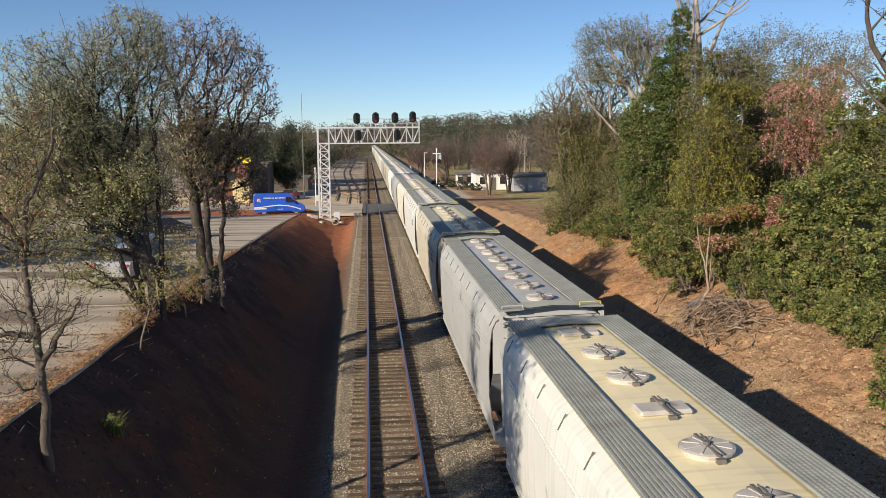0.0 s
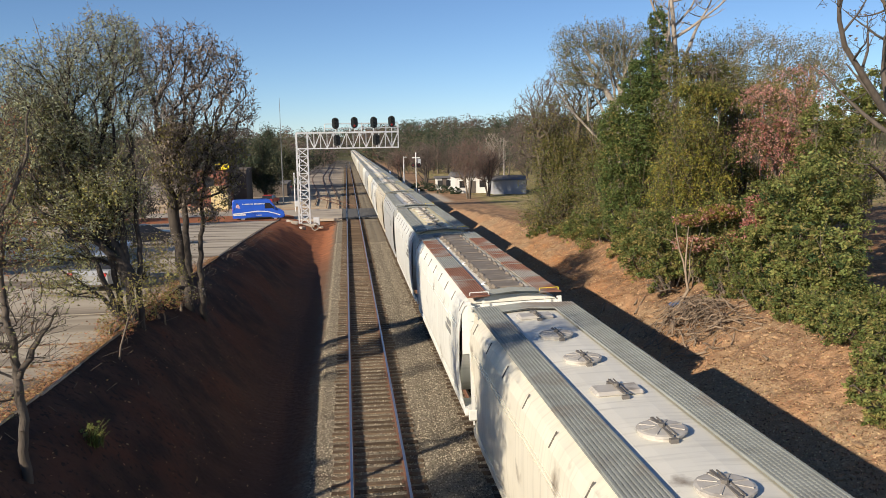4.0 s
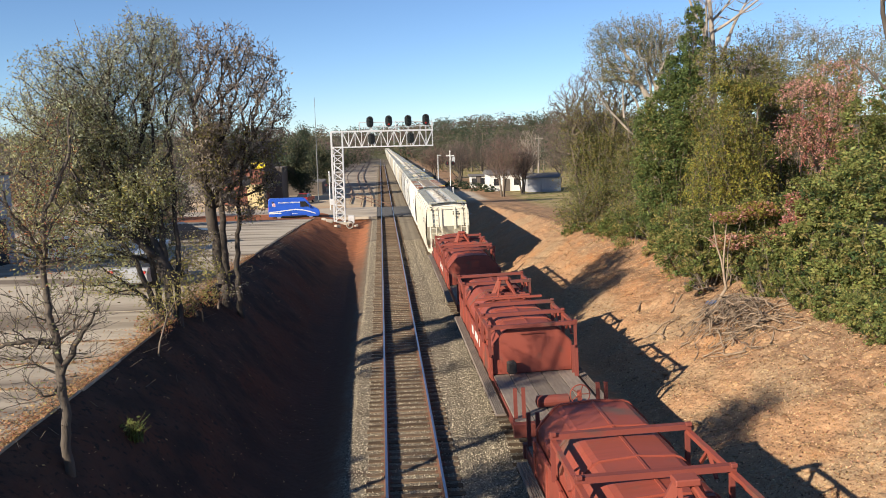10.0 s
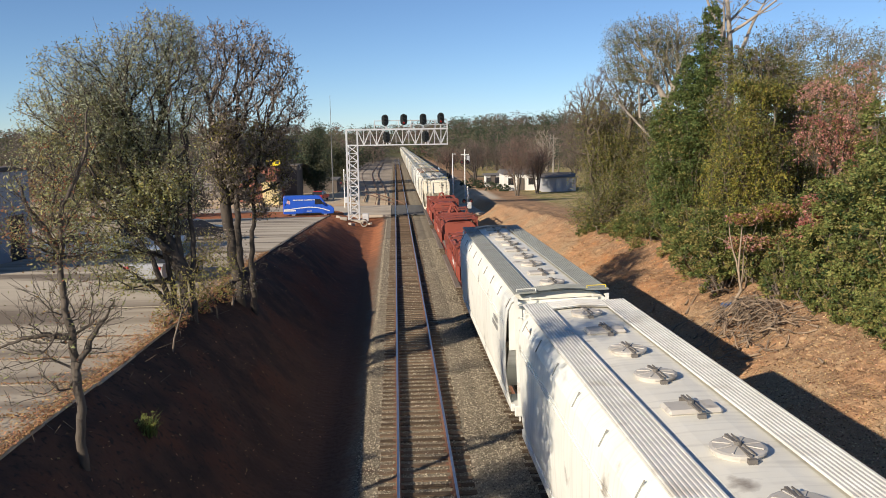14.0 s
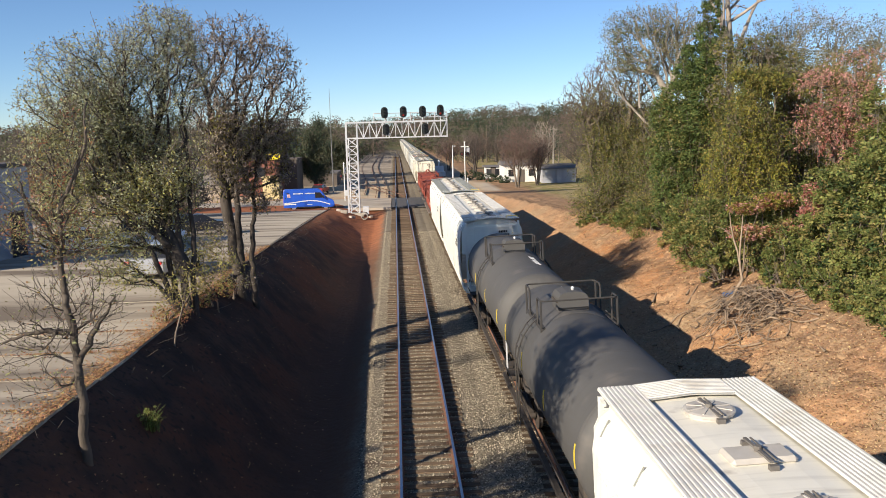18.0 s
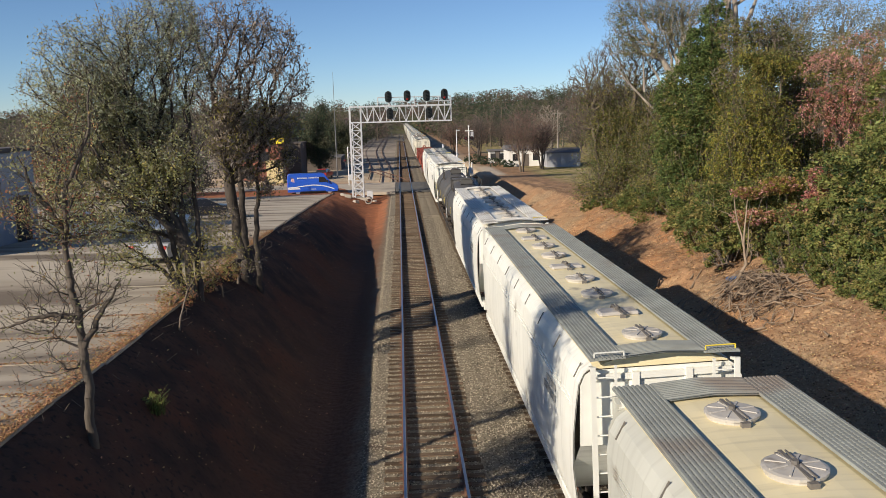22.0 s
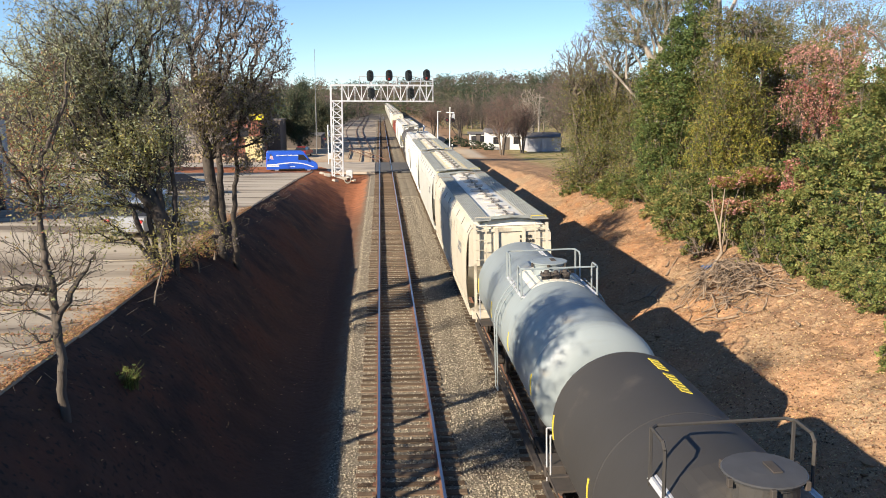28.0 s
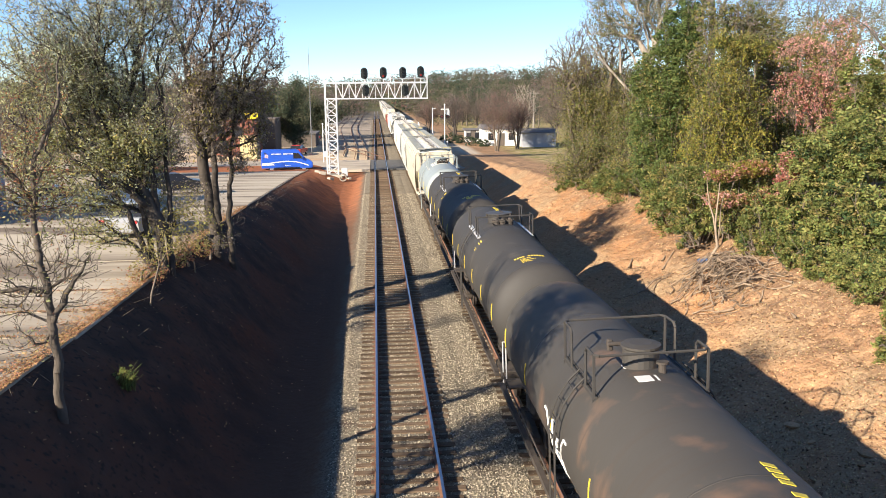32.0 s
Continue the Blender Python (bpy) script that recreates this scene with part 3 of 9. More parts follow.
P_WHITE = paint("white_car_paint", (0.81, 0.815, 0.755), amount=0.22)
P_CREAM = paint("cream_car_paint", (0.74, 0.70, 0.58), amount=0.26)
P_TAN = paint("tan_car_paint", (0.58, 0.53, 0.42), amount=0.3)
P_GREY = paint("grey_car_paint", (0.44, 0.45, 0.44), amount=0.25)
P_PALE = paint("pale_grey_car_paint", (0.68, 0.69, 0.65), amount=0.2)
P_DUST = paint("dusty_grey_car_paint", (0.55, 0.555, 0.50), amount=0.22)
P_ROOFCREAM = paint("cream_roof_paint", (0.84, 0.74, 0.47), amount=0.06)
P_ROOFWHITE = paint("white_roof_paint", (0.79, 0.765, 0.67), amount=0.14)
P_BOARD = mat("galvanised_running_board", (0.29, 0.305, 0.28), 0.7, (0.22, 0.23, 0.21), 2.0, metal=0.0, spots=(0.22, 0.19, 0.16), spot_scale=0.5)
P_BOARDWHITE = mat("white_running_board", (0.68, 0.67, 0.63), 0.6, (0.55, 0.54, 0.5), 2.0, spots=(0.4, 0.36, 0.3), spot_scale=0.8)
P_BOARDRUST = mat("rusty_running_board", (0.185, 0.078, 0.05), 0.85, (0.25, 0.115, 0.07), 3.0, spots=(0.30, 0.28, 0.25), spot_scale=0.7, spot_amount=0.8, bump=0.4, bump_scale=30)
P_LID = mat("hatch_lid_paint", (0.50, 0.47, 0.42), 0.6, (0.40, 0.375, 0.335), 3.0, spots=(0.18, 0.15, 0.12), spot_scale=2.0)
P_LIDBROWN = mat("brown_trough_hatch", (0.23, 0.195, 0.155), 0.75, (0.17, 0.14, 0.11), 2.0, spots=(0.3, 0.27, 0.22), spot_scale=1.5)
P_RED = paint("oxide_red_paint", (0.30, 0.062, 0.038), dirt=(0.125, 0.075, 0.055), amount=0.5, rough=0.65, c2=(0.23, 0.055, 0.036))
P_REDDARK = paint("dark_oxide_red_paint", (0.20, 0.045, 0.032), dirt=(0.10, 0.045, 0.035), amount=0.5, rough=0.7)
P_TANKBLACK = paint("black_tank_paint", (0.043, 0.040, 0.037), dirt=(0.075, 0.066, 0.055), amount=0.45, rough=0.7)
P_TANKDARK = paint("dark_grey_tank_paint", (0.085, 0.083, 0.08), dirt=(0.12, 0.11, 0.10), amount=0.4, rough=0.68)
P_TANKWORN = paint("worn_black_tank_paint", (0.053, 0.049, 0.044), dirt=(0.12, 0.078, 0.055), amount=0.55, rough=0.7)
P_TOUCH = paint("touched_up_red_paint", (0.325, 0.065, 0.037), dirt=(0.16, 0.05, 0.035), amount=0.55, rough=0.6, c2=(0.29, 0.062, 0.038))
P_TANKLID = mat("grey_lid_paint", (0.065, 0.065, 0.066), 0.55, (0.05, 0.05, 0.05), 5.0)
M_WHITEPAINT = mat("white_marking_paint", (0.72, 0.72, 0.70), 0.6, (0.6, 0.6, 0.58), 6.0)
P_TANKGREY = paint("light_grey_tank_paint", (0.27, 0.31, 0.315), dirt=(0.30, 0.27, 0.21), amount=0.3, rough=0.45)
P_PLANK = mat("weathered_deck_plank", (0.23, 0.19, 0.155), 0.9, (0.15, 0.12, 0.10), 4.0, stretch=(3, 0.4, 1), jitter=0.25, bump=0.3)
P_YELLOW = mat("yellow_marking", (0.75, 0.58, 0.06), 0.6)
P_LETTER = mat("white_lettering", (0.75, 0.75, 0.73), 0.6)
P_INK = mat("black_lettering", (0.03, 0.03, 0.03), 0.6)
P_INKGREY = mat("faded_lettering", (0.28, 0.28, 0.27), 0.6)
P_CLAMP = mat("clamp_steel", (0.17, 0.155, 0.135), 0.7, (0.11, 0.10, 0.09), 5.0)

_wheel = Shape().lathe((0, 0, 0), [(-0.07, 0.16), (-0.07, 0.2), (-0.03, 0.24), (-0.03, 0.40), (-0.045, 0.42), (0.05, 0.43), (0.065, 0.455), (0.085, 0.455), (0.085, 0.2), (0.085, 0.1)], "x", 20).mesh("wheel", False)
_wheel.materials.append(M_DARKSTEEL)
_axle = Shape().rod((-0.85, 0, 0), (0.85, 0, 0), 0.085, n=10).mesh("axle")
_axle.materials.append(M_DARKSTEEL)
_sf = Shape()
_sf.box((0, 0, 0.62), (0.14, 0.75, 0.2), 0.03).beam((0, 0.3, 0.66), (0, 1.0, 0.5), 0.14, 0.16).beam((0, -0.3, 0.66), (0, -1.0, 0.5), 0.14, 0.16)
_sf.beam((0, 0.3, 0.3), (0, 1.0, 0.48), 0.12, 0.12).beam((0, -0.3, 0.3), (0, -1.0, 0.48), 0.12, 0.12).box((0, 0, 0.28), (0.14, 0.72, 0.12), 0.02)
for _y in (-0.89, 0.89):
    _sf.lathe((-0.12, _y, 0.455), [(0, 0.13), (0.24, 0.13)], "x", 12)
for _y in (-0.14, 0, 0.14):
    _sf.lathe((0, _y, 0.33), [(0, 0.06), (0.22, 0.06)], "z", 8)
_sf = _sf.mesh("side_frame")
_sf.materials.append(M_DARKSTEEL)
_bol = Shape().box((0, 0, 0.62), (2.0, 0.42, 0.26), 0.04).lathe((0, 0, 0.75), [(0, 0.22), (0.25, 0.22)], "z", 12).mesh("bolster")
_bol.materials.append(M_DARKSTEEL)


def truck(car, y):
    t = part("truck", _bol, None, car, "dirty steel running gear", at=pose(0, y, 0))
    for x in (-1.0, 1.0):
        part("side_frame", _sf, None, t, at=pose(x, 0, 0))
        for a in (-0.89, 0.89):
            part("wheel", _wheel, None, t, at=pose(x * 0.755, a, 0.455, 0, 0, 180 if x < 0 else 0))
    for a in (-0.89, 0.89):
        part("axle", _axle, None, t, at=pose(0, a, 0.455))


def coupler(car, y, sg):
    s = Shape().beam((0, y - sg * 0.9, 0.88), (0, y + sg * 0.25, 0.88), 0.16, 0.2).box((0, y + sg * 0.38, 0.88), (0.34, 0.36, 0.3), 0.06)
    s.pipe([(0.25, y, 0.75), (0.3, y + sg * 0.3, 0.45), (0.15, y + sg * 0.55, 0.5)], 0.03)
    return part("coupler", s, M_DARKSTEEL, car)


def ladder(x, y, z0, z1, along, w=0.42, r=0.018):
    """Rails and rungs; along: 'x' for one on the end, 'y' for one on the side."""
    s = Shape()
    ends = [(-w / 2, 0), (w / 2, 0)]
    pt = (lambda u, z: (x + u, y, z)) if along == "x" else (lambda u, z: (x, y + u, z))
    for u, _ in ends:
        s.beam(pt(u, z0), pt(u, z1), 0.05, 0.025)
    z = z0 + 0.15
    while z < z1:
        s.rod(pt(-w / 2, z), pt(w / 2, z), r, n=5)
        z += 0.38
    return s


def brake_wheel(car, x, y, z, material, r=0.28):
    s = Shape()
    ring = [(x + r * math.cos(a), y, z + r * math.sin(a)) for a in np.linspace(0, 2 * math.pi, 17)]
    s.pipe(ring, 0.018, 5)
    for k in range(5):
        a = k * 2 * math.pi / 5
        s.rod((x, y + 0.03, z), (x + r * math.cos(a), y, z + r * math.sin(a)), 0.014, n=5)
    s.lathe((x, y - 0.04, z), [(0, 0.05), (0.1, 0.06)], "y", 10)
    return part("brake_wheel", s, material, car)


def side_profile(k=1.0):
    return [(1.50, 1.05), (1.585, 1.5), (1.62, 2.2), (1.615, 3.0), (1.585, 3.7), (1.53, 4.05), (1.42, 4.27), (1.25, 4.40)]


def bars(car, x, y, z, w, rows, material, face="end", h=0.1, name="lettering"):
    """Writing that is not to be read: plain bars."""
    s = Shape()
    for i, frac in enumerate(rows):
        zz = z - i * h * 1.6
        u, n_ = -w / 2, max(2, int(w * frac / (h * 0.8)))
        for k in range(n_):
            c = u + (k + 0.5) * w * frac / n_
            if face == "end":
                s.box((x + c, y, zz), (w * frac / n_ * 0.7, 0.012, h))
            else:
                s.box((x, y + c, zz), (0.012, w * frac / n_ * 0.7, h))
    return tagged(part(name, s, material, car), kind="stuff")


CORRUGATED = []
for _k in range(9):
    _x = 0.72 + 0.66 * _k / 9
    CORRUGATED += [(_x, 4.645), (_x + 0.012, 4.668), (_x + 0.05, 4.668), (_x + 0.062, 4.645)]
CORRUGATED += [(1.38, 4.645), (1.38, 4.61), (0.72, 4.63)]
BRACKET = Shape().beam((1.385, 0, 4.355), (1.535, 0, 4.07), 0.016, 0.025).beam((0.75, 0, 4.615), (1.36, 0, 4.615), 0.05, 0.03).mesh("bracket")
LID_RIB = Shape().beam((0.1, 0, 4.727), (0.35, 0, 4.715), 0.025, 0.018).mesh("lid_rib")



def hopper(L, s_mid, body, roof, board, lids="round", n_lids=8, lid_mat=None, cut=0.3, label="", detail=True, squat=0.968, posts=True):
    """A covered hopper car; its middle is s_mid metres ahead of the overpass at the start."""
    lid_mat = lid_mat or P_LID
    car = thing("hopper_car", label, "hopper car", "cars of the freight train")
    h = L / 2
    hb = h - 0.28
    prof = side_profile()
    bracket, rib_ = BRACKET.copy(), LID_RIB.copy()
    # side sheets with the deep curved cut-out at each end, and the roof
    for sg in (-1, 1):
        vs, fs, cols = [], [], 15
        for i in range(cols):
            for x, z in prof:
                d = 0.12 + cut * math.sin(math.pi * min(1, max(0, (z - 1.05) / 2.5)))
                a = -hb + d
                b = hb - d
                f = i / (cols - 1)
                rib = 0.004 if (i % 2 and 1 < z < 4) else 0.0
                vs.append((sg * (x + rib), a + (b - a) * f, z))
        m = len(prof)
        for i in range(cols - 1):
            for j in range(m - 1):
                q = (i * m + j, i * m + j + 1, (i + 1) * m + j + 1, (i + 1) * m + j)
                fs.append(q[::-1] if sg < 0 else q)
        k = len(vs)
        vs += [(x - sg * 0.02, y, z) for x, y, z in vs]
        fs += [tuple(i + k for i in q[::-1]) for q in fs]
        part("side_sheet", Shape().add(vs, fs), body, car, smooth=False)
        if detail:
            for x, z in ((1.603, 3.5), (1.594, 3.62)):
                part("side_bead", Shape().beam((sg * x, -hb + 0.6, z), (sg * x, hb - 0.6, z), 0.03, 0.025), body, car)
    top = [(1.25, 4.40), (1.0, 4.50), (0.72, 4.58), (0.36, 4.605), (0, 4.61), (-0.36, 4.605), (-0.72, 4.58), (-1.0, 4.50), (-1.25, 4.40), (-1.25, 4.36), (1.25, 4.36)]
    part("roof", Shape().sweep(top, -hb, hb), roof, car)
    # end walls: upright above, sloping in below to the hoppers
    for sg in (-1, 1):
        y = sg * hb
        s = Shape()
        w = [(1.25, 4.38), (1.42, 4.27), (1.52, 4.05), (1.55, 2.85), (-1.55, 2.85), (-1.52, 4.05), (-1.42, 4.27), (-1.25, 4.38)]
        s.add([(a, y, z) for a, z in w] + [(a, y - sg * 0.03, z) for a, z in w], [tuple(range(8))[::sg], tuple(range(8, 16))[::-sg]])
        s.add([(1.55, y, 2.87), (-1.55, y, 2.87), (-1.56, y - sg * 1.55, 1.25), (1.56, y - sg * 1.55, 1.25)], [(0, 1, 2, 3)[::-sg]])
        part("end_wall", s, body, car)
        if not detail:
            continue
        for x in (-0.5, 0.5) if posts else ():
            g = Shape().beam((x, y + sg * 0.05, 4.3), (x, y + sg * 0.05, 2.62), 0.13, 0.1)
            g.beam((x, y + sg * 0.05, 2.75), (x * 0.75, y - sg * 0.75, 1.2), 0.15, 0.06)
            part("end_post", g, body, car)
        part("slack_adjuster", Shape().lathe((0.95, y - sg * 0.3, 2.0), [(-0.16, 0.1), (-0.14, 0.16), (0.14, 0.16), (0.16, 0.1)], "y", 12), body, car)
        part("end_beam", Shape().beam((-1.3, y + sg * 0.03, 4.22), (1.3, y + sg * 0.03, 4.22), 0.09, 0.12), body, car)
        g = Shape().box((0, sg * (h - 0.62), 1.1), (2.9, 1.25, 0.12), 0.01).box((0, sg * (h - 0.06), 1.02), (2.95, 0.12, 0.32), 0.015)
        part("end_platform", g, body, car)
        for x in (-1.33, 1.33):
            part("corner_post", Shape().beam((x, sg * (h - 0.04), 0.95), (x, sg * (h - 0.04), 4.5), 0.1, 0.05).beam((x, sg * (h - 0.04), 4.46), (x, sg * hb, 4.42), 0.07, 0.05), body, car)
        for x in (-1.12, 1.12):
            part("end_ladder", ladder(x, sg * (h - 0.06), 0.7, 4.5, "x"), body, car)
        rail_ = Shape().pipe([(-1.3, sg * h, 1.85), (1.3, sg * h, 1.85)], 0.02)
        part("grab_iron", rail_, body, car)
    # hopper chutes and sills
    for k in range(3):
        y = (k - 1) * (L - 6.2) / 2.6
        s = Shape()
        t_, b_ = (1.35, 1.9), (0.45, 0.5)
        vs = [(a * t_[0], y + c * t_[1], 1.3) for a, c in ((-1, -1), (1, -1), (1, 1), (-1, 1))] + [(a * b_[0], y + c * b_[1], 0.42) for a, c in ((-1, -1), (1, -1), (1, 1), (-1, 1))]
        s.add(vs, [(0, 1, 5, 4), (1, 2, 6, 5), (2, 3, 7, 6), (3, 0, 4, 7), (4, 5, 6, 7)])
        part("discharge_chute", s, body, car)
    for sg in (-1, 1):
        part("side_sill", Shape().box((sg * 1.5, 0, 1.05), (0.1, L - 0.5, 0.22), 0.01), body, car)
    if detail:
        # gratings along the roof
        for sg in (-1, 1):
            grey = 2.6 if board is P_BOARDRUST else 0.0
            cuts = [-h, h] if not grey else [h - grey - (h * 2 - grey) * k / 5 for k in range(5, -1, -1)]
            for k, (a, b) in enumerate(zip(cuts[:-1], cuts[1:])):
                worn = grey and sg < 0 and k == 2
                part("running_board", Shape().sweep([(sg * x, z) for x, z in CORRUGATED][::sg], a + 0.02, b - 0.02), P_BOARD if worn else board, car, "grey galvanised running board" if worn else "")
                if grey:
                    part("joint_strip", Shape().box((sg * 1.05, b, 4.668), (0.68, 0.05, 0.026), 0.004), P_BOARD, car)
                if board is not P_BOARDWHITE:
                    net = Shape()
                    for y in np.arange(a + 0.09, b - 0.05, 0.085):
                        net.box((sg * 1.05, float(y), 4.658), (0.64, 0.026, 0.012))
                    part("grating", net, P_BOARD if worn else board, car)
            if grey:
                part("running_board", Shape().sweep([(sg * x, z) for x, z in CORRUGATED][::sg], h - grey + 0.02, h), P_BOARD, car, "grey galvanised running board")
            for y in np.linspace(-h + 0.8, h - 0.8, 9):
                part("bracket", bracket, P_CLAMP if board is not P_BOARDWHITE else P_BOARD, car, at=pose(0, y, 0, 0, 0, 0 if sg > 0 else 180))
            prof_ = []
            for k in range(10):
                prof_ += [(sg * (h - 0.03 - k * 0.075), 4.675), (sg * (h - 0.06 - k * 0.075), 4.675), (sg * (h - 0.065 - k * 0.075), 4.655), (sg * (h - 0.10 - k * 0.075), 4.655)]
            m_ = len(prof_)
            vs = [(x, y_, z_ + 0.05 * (1 - abs(x) / 0.74)) for x in (-0.74, 0, 0.74) for y_, z_ in prof_] + [(x, y_, z_ - 0.03 + 0.05 * (1 - abs(x) / 0.74)) for x in (-0.74, 0, 0.74) for y_, z_ in prof_]
            fs = []
            for j in range(2):
                for i in range(m_ - 1):
                    q = (j * m_ + i, j * m_ + i + 1, (j + 1) * m_ + i + 1, (j + 1) * m_ + i)
                    fs.append(q[::sg])
                    fs.append(tuple(v_ + 3 * m_ for v_ in q[::-sg]))
            fs += [(i, i + 1, i + 1 + 3 * m_, i + 3 * m_) for i in range(m_ - 1)]
            part("end_running_board", Shape().add(vs, fs), P_BOARD if board is P_BOARDRUST else board, car)
            part("board_handle", Shape().pipe([(sg * 0.75, -h + 0.05, 4.68), (sg * 0.75, -h + 0.05, 4.76), (sg * 1.3, -h + 0.05, 4.76), (sg * 1.3, -h + 0.05, 4.68)], 0.015, 5), P_YELLOW if sg > 0 else body, car)
        for i in range(n_lids):
            y = -h + 1.5 + (L - 3.0) * i / max(1, n_lids - 1)
            if lids == "trough":
                pitch = (L - 2.0) / n_lids
                y = -h + 1.0 + pitch * (i + 0.5)
                w_, t_ = 0.47, 0.012 * (i % 2)
                vs = [(sx * (w_ - c), y + sy * (pitch / 2 - 0.012 - c), z_) for z_, c in ((4.60, 0.0), (4.67 + t_, 0.0), (4.70 + t_, 0.05)) for sx, sy in ((-1, -1), (1, -1), (1, 1), (-1, 1))]
                fs = [(k + j, k + (j + 1) % 4, k + 4 + (j + 1) % 4, k + 4 + j) for k in (0, 4) for j in range(4)] + [(8, 9, 10, 11), (3, 2, 1, 0)]
                lid = part("hatch", Shape().add(vs, fs), lid_mat, car)
                for sx in (-1, 1):
                    for dy in (-0.12, 0.12):
                        br = Shape().lathe((sx * 0.42, y - pitch / 2 + dy, 4.70), [(0, 0.055), (0.05, 0.05), (0.08, 0.02)], "z", 8).beam((sx * 0.42, y - pitch / 2 + dy, 4.71), (sx * 0.55, y - pitch / 2 + dy, 4.64), 0.05, 0.03)
                        part("hatch_clamp", br, P_LIDBROWN, lid)
                if i % 4 == 1:
                    part("sealant_smear", Shape().lathe((-0.52, y - pitch / 2, 4.6), [(0, 0.12), (0.06, 0.1), (0.09, 0.03)], "z", 9), M_WHITEPAINT, lid)
                continue
            if lids == "round" or (lids == "mixed" and i % 3 != 1):
                sh = Shape().lathe((0, y, 4.58), [(0, 0.36), (0.07, 0.36), (0.075, 0.39), (0.115, 0.395), (0.13, 0.35), (0.145, 0.12)], "z", 20)
            else:
                sh = Shape().box((0, y, 4.64), (0.9, 0.52, 0.11), 0.05)
            lid = part("hatch", sh, lid_mat, car)
            for k in range(8 if lids == "round" or (lids == "mixed" and i % 3 != 1) else 0):
                part("lid_rib", rib_, lid_mat, lid, at=pose(0, y, 0, 0, 0, 11 + 45 * k))
            br = Shape().beam((0.0, y - 0.42, 4.72), (0.0, y + 0.42, 4.72), 0.05, 0.03).beam((0.07, y - 0.4, 4.73), (0.07, y + 0.4, 4.73), 0.02, 0.02)
            br.box((0.02, y - 0.43, 4.63), (0.12, 0.08, 0.1)).box((0.02, y + 0.43, 4.63), (0.12, 0.08, 0.1)).rod((0, y, 4.7), (0, y, 4.78), 0.05, n=8)
            part("hatch_clamp", br, P_CLAMP, lid)
        brake_wheel(car, -0.55, -h - 0.02, 2.1, body)
        part("brake_housing", Shape().box((-0.55, -h + 0.12, 1.95), (0.3, 0.2, 0.5), 0.03), body, car)
        bars(car, 0.62, -hb - 0.045, 3.95, 0.55, (0.8, 1.0), P_INK, h=0.11)
        bars(car, 0.62, -hb - 0.045, 3.58, 0.4, (1, 0.7, 0.9, 0.5), P_INK, h=0.04)
        bars(car, -1.64, -h + 3.0, 3.3, 1.3, (0.7, 1.0), P_INKGREY, "side", h=0.16)
    else:
        for sg in (-1, 1):
            part("running_board", Shape().box((sg * 1.05, 0, 4.65), (0.66, L, 0.04)), board, car)
        for y in np.linspace(-h + 1.5, h - 1.5, n_lids):
            part("hatch", Shape().lathe((0, y, 4.58), [(0, 0.38), (0.12, 0.3)], "z", 10), lid_mat, car)
    for sg in (-1, 1):
        truck(car, sg * (h - 2.0)) if detail else part("truck", Shape().box((0, sg * (h - 2), 0.5), (2.1, 2.6, 0.7), 0.1), M_DARKSTEEL, car)
        coupler(car, sg * h, sg)
    # bodies a little lower than the common drawing
    done = set()
    for ob in [c for c in car.children_recursive if c.data]:
        if ob.data.name not in done:
            done.add(ob.data.name)
            for v in ob.data.vertices:
                if v.co.z > 1.1:
                    v.co.z = 1.1 + (v.co.z - 1.1) * squat
    MOVERS.append((car, s_mid))
    return car


